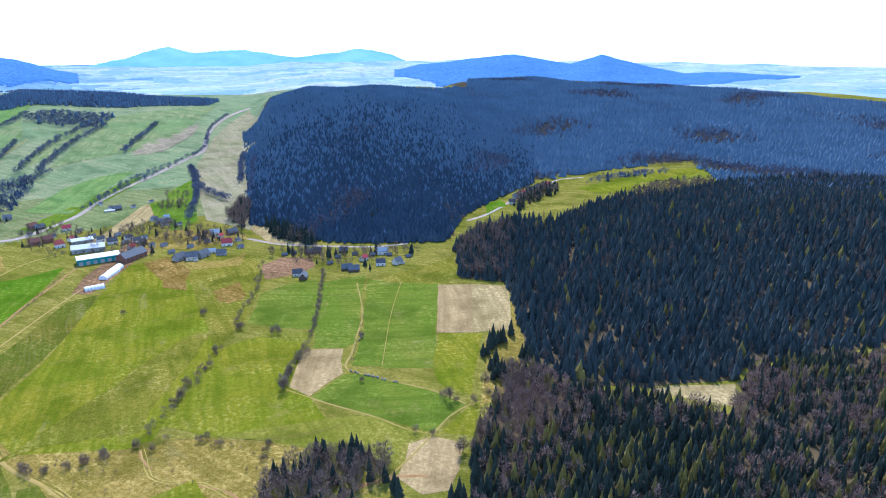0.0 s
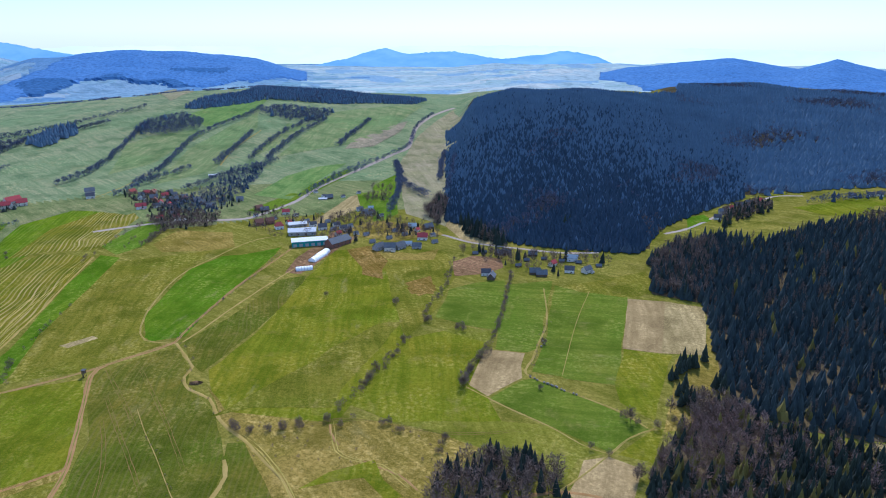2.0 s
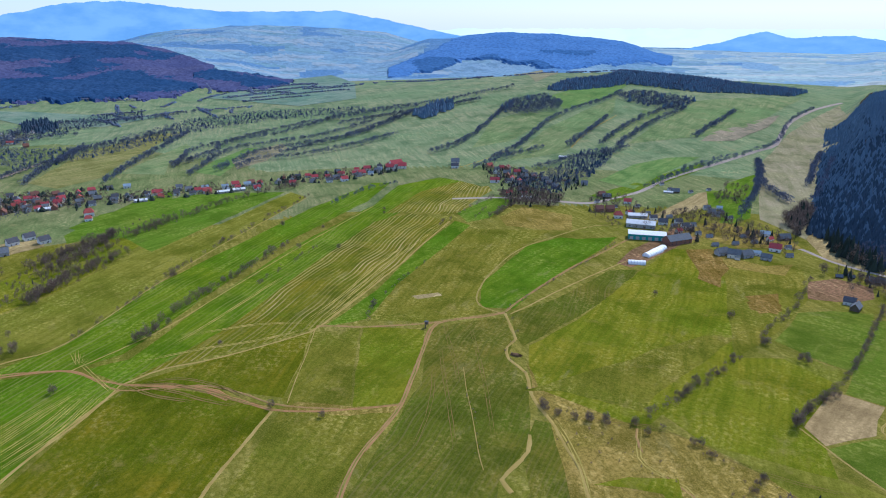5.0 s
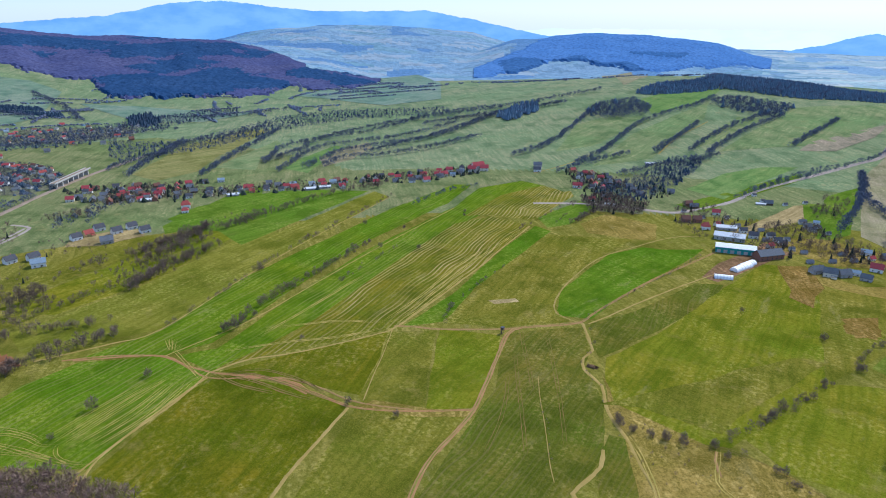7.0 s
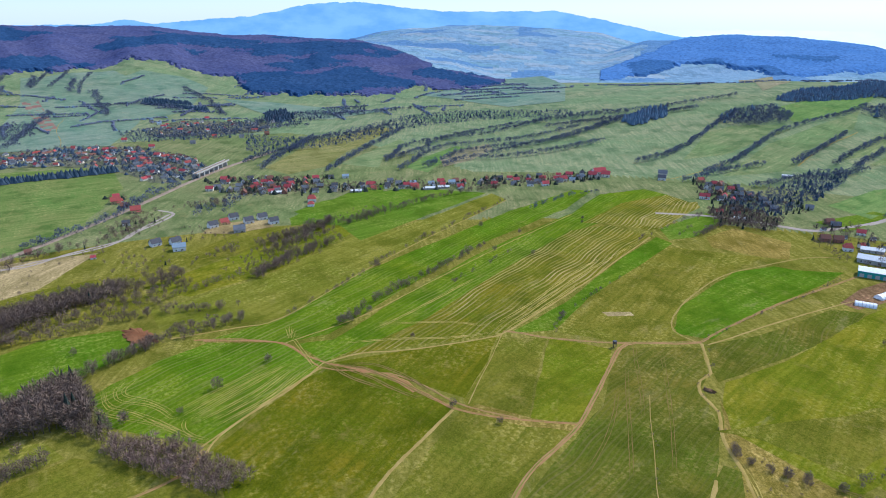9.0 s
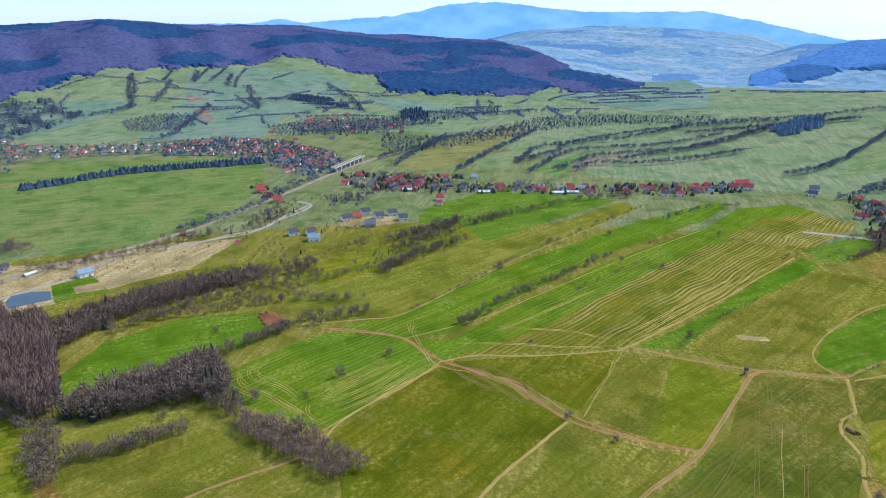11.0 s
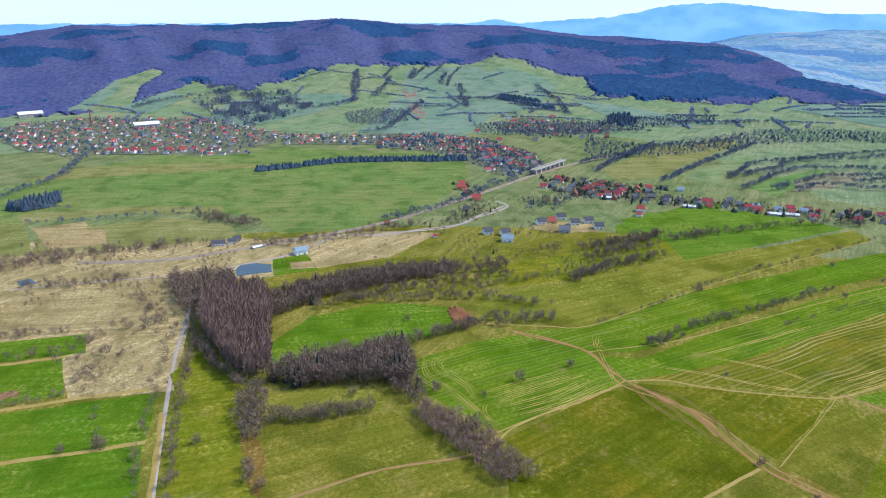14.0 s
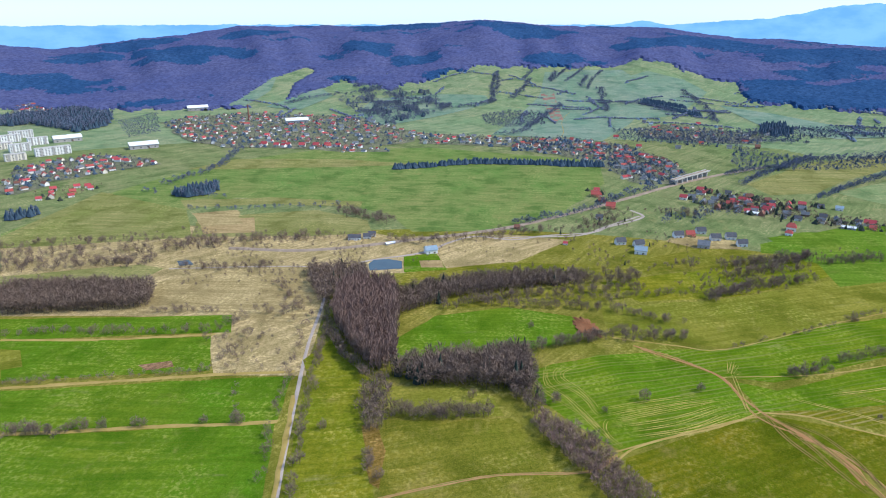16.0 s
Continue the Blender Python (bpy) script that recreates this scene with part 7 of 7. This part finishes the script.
    planted("garden_trees", "bare garden trees and dark conifers between houses", "trees", x, y, kinds(BARE_FAR, 0) + kinds(SPRUCE_FAR[:1], 1), (3, 3, 1.6),
            (3.5, 7.5), (0.6, 0.95), [M_TWIG_TOWN, M_HAZED_SPRUCE_FAR], seed)


def settlement(outline, step, seed, mix, turn, trees=1.2, jitter=0.6):
    """A quarter of a town: houses in loose rows, with garden trees between them."""
    g = random.Random(seed)
    c, s = math.cos(radians(turn)), math.sin(radians(turn))
    back = [(x * c + y * s, -x * s + y * c) for x, y in outline]
    u, v = sown(back, step, seed, jitter=jitter)
    names = [k for k, n in mix.items() for _ in range(n)]
    for a, b in zip(u, v):
        x, y = a * c - b * s, a * s + b * c
        put_house(g.choice(names), x, y, turn + g.choice((0, 0, 90)) + g.uniform(-9, 9), g.uniform(0.56, 0.74))
    x, y = sown(outline, step / trees, seed + 1)
    if len(x):
        planted("garden_trees", "bare garden trees and dark conifers between houses", "trees", x, y, kinds(BARE_FAR, 0) + kinds(SPRUCE_FAR[:1], 1), (3, 3, 1.5),
                (3, 7.5), (0.5, 0.8), [M_TWIG, M_SPRUCE], seed)

# ---- the hamlet, the village and the town ----
put_house("orange", -405, 686, 41, 0.85)
put_house("barn", -312, 648, 66, 0.90)
put_house("shed", -368, 673, 24, 1.17)
put_house("shed", -390, 703, 34, 0.81)
put_house("dark", -355, 698, 32, 0.81)
put_house("dark", -372, 707, 48, 0.67)
put_house("dark", -331, 703, 45, 0.67)
put_house("dark", -323, 698, 45, 0.67)
put_house("dark", -344, 713, 46, 0.67)
put_house("brick", -427, 703, 46, 0.74)
put_house("brick", -436, 694, 47, 0.74)
put_house("grey", -263, 644, 62, 0.81)
put_house("grey", -243, 654, 60, 0.81)
put_house("grey", -251, 645, 21, 0.89)
put_house("blue", -238, 667, 20, 0.59)
put_house("grey", -226, 660, 9, 0.67)
put_house("red", -230, 692, 13, 0.89)
put_house("blue", -256, 733, 19, 0.74)
put_house("wood", -237, 734, 48, 0.74)
put_house("dark", -136, 599, 13, 0.74)
put_house("wood", -129, 591, 92, 0.67)
put_house("wood", -92, 615, 14, 0.67)
put_house("wood", -85, 611, 13, 0.67)
put_house("red", -79, 643, 67, 0.59)
put_house("dark", -61, 629, 6, 0.74)
put_house("grey", -45, 633, 54, 0.70)
put_house("blue", -62, 664, 5, 0.81)
put_house("wood", -135, 664, 11, 0.59)
put_house("wood", -130, 668, 11, 0.59)
put_house("wood", -103, 669, 9, 0.59)
put_house("red", -431, 749, 30, 0.74)
put_house("brick", -474, 757, 52, 0.67)
put_house("wood", -464, 753, 42, 0.67)
put_house("wood", -414, 839, 36, 0.67)
put_house("shed", -420, 832, 27, 0.45)
put_house("grey", -336, 779, 43, 0.59)
put_house("grey", -347, 789, 44, 0.59)
put_house("grey", -327, 770, 43, 0.59)
put_house("blue", -337, 802, 23, 0.52)
put_house("grey", -748, 764, 44, 0.96)
put_house("orange", -695, 786, 71, 0.74)
put_house("red", -637, 782, 49, 0.74)
put_house("red", -670, 786, 50, 0.74)
put_house("manor", -626, 720, 41, 0.59)
put_house("red", -551, 693, 48, 0.59)
put_house("red", -566, 680, 50, 0.59)
put_house("wood", -563, 762, 56, 0.67)
put_house("wood", -544, 751, 56, 0.67)
put_house("wood", -580, 774, 57, 0.67)
put_house("wood", -607, 783, 58, 0.67)
put_house("shed", -645, 908, 35, 0.54)
put_house("grey", -563, 701, 39, 0.67)
put_house("grey", -526, 794, 34, 0.67)
put_house("shed", -536, 681, 38, 0.54)
put_house("manor", -801, 686, 79, 0.90)
put_house("red", -796, 670, 50, 0.90)
put_house("red", -788, 688, 49, 0.90)
put_house("dark", -731, 746, 44, 0.90)
put_house("red", -789, 578, 74, 0.81)
put_house("red", -799, 617, 72, 0.81)
put_house("dark", -768, 51, 111, 0.90)
put_house("dark", -764, 71, 110, 0.90)
put_house("blue", -740, 72, 84, 0.99)
put_house("dark", -808, 118, 107, 0.90)
put_house("orange", -815, 132, 101, 0.81)
put_house("dark", -830, 146, 100, 0.90)
put_house("dark", -806, 159, 99, 0.90)
put_house("dark", -814, 177, 98, 0.90)
put_house("dark", -790, 185, 97, 0.90)
put_house("grey", -775, 142, 80, 0.90)
put_house("orange", -982, 23, 89, 0.99)
put_house("orange", -921, 43, 87, 0.99)
put_house("orange", -865, 255, 74, 0.99)
put_house("dark", -866, 28, 88, 0.72)
put_house("red", -753, -10, 91, 0.45)
put_house("blue", -694, -153, 122, 0.99)
put_house("dark", -720, -253, 109, 0.72)
put_house("dark", -721, -247, 109, 0.72)
put_house("dark", -728, -237, 108, 0.72)
put_house("dark", -737, -234, 108, 0.72)
put_house("shed", -713, -205, 136, 0.45)
put_house("brick", -802, -70, 95, 0.54)
put_house("grey", -403, 713, 54, 0.44)
put_house("grey", -387, 721, 53, 0.44)
put_house("grey", -362, 726, 52, 0.44)
put_house("grey", -341, 697, 51, 0.44)
put_house("grey", -328, 716, 50, 0.44)
put_house("grey", -309, 689, 49, 0.44)
put_house("grey", -266, 683, 46, 0.44)
put_house("grey", -270, 711, 46, 0.44)
put_house("grey", -254, 701, 45, 0.44)
put_house("grey", -223, 707, 43, 0.44)
put_house("grey", -213, 683, 42, 0.44)
put_house("grey", -279, 665, 48, 0.44)
put_house("grey", -296, 688, 48, 0.44)
put_house("dark", -461, 727, 67, 0.44)
put_house("dark", -431, 720, 66, 0.44)
put_house("dark", -413, 742, 64, 0.44)
put_house("dark", -448, 866, 62, 0.44)
put_house("dark", -426, 847, 62, 0.44)
put_house("dark", -399, 852, 60, 0.44)
put_house("dark", -387, 879, 59, 0.44)
put_house("dark", -328, 787, 58, 0.44)
put_house("dark", -310, 771, 57, 0.44)
put_house("wood", -111, 631, 20, 0.37)
put_house("wood", -106, 650, 19, 0.37)
put_house("wood", -90, 659, 18, 0.37)
put_house("wood", -72, 657, 16, 0.37)
put_house("wood", -55, 657, 15, 0.37)
put_house("wood", -35, 652, 13, 0.37)
put_house("wood", -161, 657, 24, 0.37)
put_house("wood", -153, 663, 23, 0.37)
put_house("red", -327, 681, 76, 0.52)
put_house("red", -246, 721, 69, 0.52)
put_house("red", -404, 708, 80, 0.52)
put_house("grey", 100, 899, 14, 0.74)
put_house("grey", 123, 940, 13, 0.74)
put_house("grey", 137, 955, 12, 0.74)
put_house("red", 110, 919, 53, 0.74)
put_house("red", 151, 972, 51, 0.74)
put_house("dark", 91, 869, -6, 0.74)
put_house("dark", 128, 920, -8, 0.74)
put_house("dark", 275, 1031, -15, 0.74)
put_house("dark", 300, 1041, -16, 0.74)
put_house("dark", 313, 1047, -17, 0.74)
far_quarter([(-1485, -1004), (-1584, -997), (-1684, -876), (-1671, -711), (-1673, -559), (-1564, -467), (-1469, -360), (-1357, -344), (-1275, -426), (-1234, -504), (-1235, -611), (-1219, -686), (-1271, -805)], 36, 307, 114, 2.8, 0.55)
far_quarter([(-1469, -360), (-1463, -245), (-1453, -158), (-1478, -41), (-1405, 63), (-1314, 112), (-1265, 59), (-1311, -34), (-1335, -144), (-1346, -330)], 35, 314, 94, 2.8, 0.55)
far_quarter([(-1282, 39), (-1299, 121), (-1247, 165), (-1120, 156), (-1063, 104), (-1086, 72), (-1173, 43)], 32, 321, 85, 3.7, 0.55)
far_quarter([(-962, -941), (-1039, -919), (-1100, -885), (-1089, -760), (-1048, -716), (-1004, -746), (-943, -785), (-899, -800), (-859, -846)], 29, 328, 130, 2.8, 0.75)
settlement([(-822, -773), (-877, -762), (-905, -719), (-855, -696), (-800, -707), (-787, -737)], 25, 335, dict(red=8, orange=2, blue=1), 131, 2.4)
far_quarter([(-881, -887), (-905, -847), (-872, -787), (-817, -797), (-811, -821)], 31, 342, 134, 2.8, 0.55)
far_quarter([(-1539, -1460), (-1617, -1477), (-1569, -1358), (-1478, -1293), (-1513, -1403)], 36, 349, 132, 2.8, 0.55)
far_quarter([(-1251, -535), (-1279, -463), (-1275, -369), (-1241, -359), (-1221, -453)], 29, 356, 109, 1.6, 0.55)
settlement([(-1054, 148), (-1063, 194), (-1029, 243), (-985, 285), (-933, 245), (-946, 198), (-986, 149)], 24, 363, dict(red=4, orange=1, grey=4, dark=6, wood=1, blue=1, brick=3), 78, 3.0)
settlement([(-980, 153), (-971, 203), (-953, 272), (-934, 334), (-915, 398), (-862, 493), (-825, 474), (-865, 376), (-906, 274), (-927, 185)], 20, 370, dict(red=4, orange=1, grey=4, dark=6, wood=1, blue=1, brick=3), 71, 2.6)
settlement([(-874, 502), (-864, 564), (-833, 647), (-815, 698), (-777, 672), (-782, 608), (-805, 526), (-830, 480)], 21, 377, dict(red=4, orange=1, grey=4, dark=6, wood=1, blue=1, brick=3), 54, 2.6)
settlement([(-692, 770), (-671, 805), (-615, 797), (-577, 750), (-597, 712), (-655, 740)], 19, 384, dict(red=4, orange=1, grey=4, dark=6, wood=1, blue=1, brick=3), 40, 2.6)
far_quarter([(-1389, -139), (-1450, -90), (-1448, 3), (-1400, 88), (-1256, 149), (-1136, 177), (-1074, 141), (-1128, 90), (-1217, 31), (-1283, -51), (-1308, -133)], 32, 391, 89, 3.4, 0.55)
settlement([(-1025, 7), (-1025, 39), (-933, 43), (-963, 12)], 25, 398, dict(red=4, orange=2, grey=3, dark=3, blue=1, brick=2), 89, 2.4)
far_quarter([(-1635, 109), (-1702, 212), (-1653, 289), (-1596, 388), (-1475, 347), (-1480, 210), (-1526, 114)], 44, 405, 81, 3.7, 0.55)
settlement([(-1028, 238), (-1001, 294), (-999, 331), (-939, 302), (-951, 244), (-965, 208), (-973, 186), (-1011, 194)], 22, 412, dict(red=4, orange=2, grey=3, dark=3, blue=1, brick=2), 76, 3.2)

put_house("red", -1258, -624, 96, 0.85)
put_house("red", -1257, -597, 96, 0.85)
put_house("red", -1262, -575, 96, 0.85)
put_house("red", -1262, -545, 96, 0.85)
put_house("red", -1268, -518, 96, 0.85)
put_house("red", -1273, -496, 96, 0.85)
put_house("red", -1277, -476, 96, 0.85)
put_house("red", -1494, 65, 84, 0.72)
put_house("dark", -1712, 136, 84, 0.72)
put_house("blue", -1686, 150, 84, 0.72)
put_house("red", -1706, 258, 84, 0.72)
put_house("grey", -1512, 182, 84, 0.72)
put_house("red", -1389, 106, 84, 0.72)
put_house("grey", -1399, 181, 84, 0.72)
put_house("orange", -1454, 231, 84, 0.72)
put_house("grey", -1421, 279, 84, 0.72)
put_house("brick", -1432, 333, 84, 0.72)
put_house("red", -907, 354, 70, 0.72)
put_house("shed", -886, 325, 70, 0.62)
put_house("blue", -976, 342, 70, 0.72)
put_house("red", -882, 401, 70, 0.72)
put_house("orange", -866, 408, 70, 0.72)
put_house("shed", -851, 422, 70, 0.62)
put_house("blue", -865, 466, 70, 0.72)
put_house("shed", -847, 443, 70, 0.62)
put_house("red", -835, 464, 70, 0.72)
put_house("orange", -857, 481, 70, 0.72)
put_house("red", -999, 224, 70, 0.72)
put_house("shed", -930, 226, 70, 0.62)
put_house("orange", -972, 203, 70, 0.72)
put_house("grey", -949, 210, 70, 0.72)
put_house("orange", -843, 247, 70, 0.72)
put_house("red", -1026, 175, 70, 0.72)
put_house("red", -992, 145, 70, 0.72)
far_quarter([(-1522, -1465), (-1617, -1531), (-1671, -1542), (-1612, -1445), (-1585, -1370), (-1510, -1316), (-1517, -1390)], 30, 420, 130, 2.6, 0.6)

# ---- farm hall, tunnels, housing blocks, viaduct, pond, small things ----
def set_down(ob, x, y, turn, scale=1.0):
    ob.matrix_basis = pose(x, y, float(height(x, y)) - 0.1, 0, 0, turn) @ Matrix.Scale(scale, 4)
    return ob


def tunnel(l, w, h, x, y, turn, label, material):
    """A hoop house: a round-arched skin on ribs, with flat ends."""
    ob = new("polytunnel")
    bm = bmesh.new()
    n = 10
    rows = []
    for s in (-l / 2, l / 2):
        rows.append([bm.verts.new((s, -w / 2 * math.cos(math.pi * k / n), h * math.sin(math.pi * k / n) ** 0.8 if 0 < k < n else 0)) for k in range(n + 1)])
    for k in range(n):
        bm.faces.new([rows[0][k], rows[1][k], rows[1][k + 1], rows[0][k + 1]])
    bm.faces.new(rows[0])
    bm.faces.new(rows[1][::-1])
    bmesh.ops.recalc_face_normals(bm, faces=bm.faces[:])
    part("cover", bm, material, ob)
    for k in range(7):
        s = l * (k / 6 - 0.5)
        bm = bmesh.new()
        pts = [(-w / 2 * 1.01 * math.cos(math.pi * j / n), h * 1.015 * math.sin(math.pi * j / n) ** 0.8 if 0 < j < n else 0) for j in range(n + 1)]
        ring = [[bm.verts.new((s + d, py, pz)) for py, pz in pts] for d in (-0.15, 0.15)]
        for j in range(n):
            bm.faces.new([ring[0][j], ring[1][j], ring[1][j + 1], ring[0][j + 1]])
        part("rib", bm, M_CONCRETE, ob)
    part("door", boxed(l / 2, -1.5, 0, l / 2 + 0.1, 1.5, 2.6), M_WOOD, ob)
    tagged(ob, label, "polytunnel", "farm tunnels")
    return set_down(ob, x, y, turn)


def hall(l, w, h, x, y, turn):
    ob = new("farm_hall")
    part("wall", boxed(-l / 2, -w / 2, 0, l / 2, w / 2, h), M_TEAL, ob, "teal sheet-metal wall")
    part("roof", gable_roof(l, w, h, h + 1.6, 0.5, 0.2), M_ROOFS[5], ob, "pale sheet roof")
    for k in range(6):
        u = l * ((k + 0.5) / 6 - 0.5)
        part("gate", boxed(u - 1.8, -w / 2 - 0.06, 0, u + 1.8, -w / 2 + 0.02, 3.6), M_WALLS[2], ob)
    tagged(ob, "long farm hall with teal walls and a pale roof", "hall", "farm buildings")
    return set_down(ob, x, y, turn)


def housing_block(l, w, floors, x, y, turn, material):
    """A slab of flats: storeys with window bands, stair towers and a flat roof."""
    ob = new("apartment_block")
    h = floors * 2.8 + 0.6
    part("wall", boxed(-l / 2, -w / 2, 0, l / 2, w / 2, h), material, ob)
    part("roof", boxed(-l / 2 - 0.3, -w / 2 - 0.3, h + 0.004, l / 2 + 0.3, w / 2 + 0.3, h + 0.5), M_CONCRETE, ob)
    pane = boxed(-1.1, -0.05, -0.7, 1.1, 0.05, 0.7)
    me = bpy.data.meshes.new("window")
    pane.to_mesh(me)
    pane.free()
    me.materials.append(M_GLASS)
    for f in range(floors):
        for k in range(int(l / 5)):
            for side in (-1, 1):
                o = new("window", me)
                o.parent = ob
                o.matrix_basis = pose(-l / 2 + 2.5 + 5 * k, side * (w / 2 + 0.03), 1.7 + 2.8 * f)
    for k in range(3):
        part("stair_tower", boxed(l * (k / 3 - 0.36), -w / 2 - 0.8, 0, l * (k / 3 - 0.36) + 3, -w / 2, h + 1.2), M_WALLS[2], ob)
    tagged(ob, "long white slab block of flats with window bands", "building", "housing blocks")
    return set_down(ob, x, y, turn)


def viaduct(a, b, deck=9.0, width=8.0):
    """A railway viaduct between two places: deck, parapets, beams and piers."""
    ob = new("viaduct")
    (x0, y0), (x1, y1) = a, b
    l = math.hypot(x1 - x0, y1 - y0)
    part("deck", boxed(-l / 2, -width / 2, deck - 1.2, l / 2, width / 2, deck), M_CONCRETE, ob)
    part("trackbed", boxed(-l / 2, -width / 2 + 1.2, deck + 0.004, l / 2, width / 2 - 1.2, deck + 0.35), M_BALLAST, ob)
    for s in (-1, 1):
        part("parapet", boxed(-l / 2, s * (width / 2 - 0.3) - 0.3, deck + 0.004, l / 2, s * (width / 2 - 0.3) + 0.3, deck + 1.1), M_CONCRETE, ob)
    n = 7
    for k in range(n):
        u = l * ((k + 0.5) / n - 0.5)
        part("pier", boxed(u - 1.2, -width / 2 + 0.8, 0, u + 1.2, width / 2 - 0.8, deck - 1.2), M_CONCRETE, ob)
    tagged(ob, "pale concrete railway viaduct with a row of piers", "bridge")
    return set_down(ob, (x0 + x1) / 2, (y0 + y1) / 2, math.degrees(math.atan2(y1 - y0, x1 - x0)))


def chimney_stack(x, y, h=38):
    ob = new("factory_chimney")
    for name, r0, r1, z0, z1 in (("shaft", 2.0, 1.2, 2.5, h), ("plinth", 2.8, 2.6, 0, 2.5), ("crown", 1.5, 1.5, h, h + 1.2)):
        bm = bmesh.new()
        bmesh.ops.create_cone(bm, cap_ends=True, segments=12, radius1=r0, radius2=r1, depth=z1 - z0, matrix=Matrix.Translation((0, 0, (z0 + z1) / 2)))
        part(name, bm, M_CHIMNEY, ob)
    tagged(ob, "tall dark brick factory chimney in the town", "chimney")
    return set_down(ob, x, y, 0)


def bale_master():
    bm = bmesh.new()
    bmesh.ops.create_cone(bm, cap_ends=True, segments=12, radius1=0.7, radius2=0.7, depth=1.3, matrix=Matrix.Translation((0, 0, 0.7)) @ Matrix.Rotation(math.pi / 2, 4, "X"))
    bmesh.ops.bevel(bm, geom=[e for e in bm.edges if len(e.link_faces) == 2 and e.calc_face_angle() > 1.0], offset=0.1, segments=2, affect="EDGES")
    ob = part("hay_bale", bm, plain("bale_wrap", (0.30, 0.30, 0.30), (0.10, 0.10, 0.11), 0.5), None)
    return tagged(ob, "grey wrapped round hay bale on a field edge", "hay bale", "bales along the field")


def hide(x, y):
    """A hunter's raised hide: four legs, a cabin, a roof and a ladder."""
    ob = new("hunting_hide")
    for sx in (-1, 1):
        for sy in (-1, 1):
            part("leg", boxed(sx * 0.9 - 0.1, sy * 0.9 - 0.1, 0, sx * 0.9 + 0.1, sy * 0.9 + 0.1, 3), M_BARK, ob)
    part("cabin", boxed(-1.1, -1.1, 3, 1.1, 1.1, 5), M_WALLS[5], ob)
    part("roof", boxed(-1.4, -1.4, 5.004, 1.4, 1.4, 5.25), M_ROOFS[3], ob)
    part("ladder", boxed(-0.3, -1.5, 0, 0.3, -1.35, 3), M_BARK, ob)
    tagged(ob, "dark wooden hunting hide beside the track", "hide")
    return set_down(ob, x, y, 20)


M_RUST = earthy("rusty_brush", (0.15, 0.062, 0.03), (0.22, 0.10, 0.05), 1.5, flecks=(0.06, 0.04, 0.025))


def heap(x, y, r, label):
    g = np.random.default_rng(int(abs(x)))
    v, f, _ = ring_tree([(1, 0), (0.8, 0.5), (0.45, 0.8), (0, 1)], 26, 3, 0.42)
    ob = new("earth_heap", mesh_of("earth_heap", v * (r, r * 0.5, 2.2), f, [M_RUST if r > 6 else M_FIELDS["soil"]]))
    tagged(ob, label, "heap")
    return set_down(ob, x, y, 20)

# ---- the larger single buildings and small things ----
hall(38, 15, 6, -342, 640, 31)
tunnel(26, 8, 4, -312, 600, 87, "white foil farm tunnel beside the yard", M_FOIL)
tunnel(22, 8, 4, -313, 611, 89, "white foil farm tunnel beside the yard", M_FOIL)
tunnel(16, 7, 3.5, -309, 564, 34, "low white foil tunnel at the field edge", M_FOIL)
housing_block(60, 12, 5, -1088, -966, 144, M_WALLS[1])
housing_block(45, 12, 5, -1235, -1170, 143, M_WALLS[1])
housing_block(45, 12, 5, -1183, -1154, 144, M_WALLS[1])
housing_block(36, 12, 5, -1173, -1074, 144, M_WALLS[1])
housing_block(36, 12, 5, -1104, -1053, 146, M_WALLS[1])
housing_block(34, 12, 4, -1029, -994, 144, M_WALLS[0])
housing_block(34, 12, 4, -1117, -1105, 145, M_WALLS[0])
put_house("shed", -1220, -1045, 139, 2.0)
put_house("shed", -1185, -844, 133, 2.0)
put_house("shed", -1554, -684, 122, 2.0)
put_house("shed", -1695, -1031, 129, 2.0)
viaduct((-1074, 138), (-1159, 201))
chimney_stack(-1564, -814)
hide(-350, 328)
heap(-536, 17, 19, "rusty brown heap of earth and brush")
heap(-272, 341, 4, "dark heap of stones by the ditch")
M_WATER = plain("pond_water", (0.055, 0.085, 0.10), (0.045, 0.07, 0.085), 0.12, 0, 20, 0.15)
M_FIELDS["water"] = M_WATER
field("vivid", [(-674, -178), (-694, -148), (-645, -125), (-629, -166)], "mown lawn beside the pond")
field("fallow", [(-665, -159), (-672, -137), (-651, -129), (-646, -152)], "bare sandy plot by the pond", wave=0.5)
field("water", [(-644, -208), (-657, -206), (-664, -191), (-660, -176), (-639, -170), (-633, -182), (-627, -201)], "small dark blue pond", wave=2.5)
field("water", [(-610, -409), (-616, -398), (-604, -386), (-598, -398)], "tiny blue pond in the scrub", wave=1)
bale = bale_master()
for k, (x, y) in enumerate([(-62, 411), (-59, 410), (-57, 408), (-52, 406), (-50, 405), (-49, 405), (-47, 404), (-46, 403), (-44, 403), (-43, 402), (-40, 400), (-38, 399), (-32, 397), (-30, 396), (-61, 464), (-62, 468), (-62, 459)]):
    ob = bale if k == 0 else copy_thing(bale, pose(0, 0, 0))
    ob.matrix_basis = pose(x, y, 0.1, 0, 0, 37 * k) @ Matrix.Scale(0.85, 4)
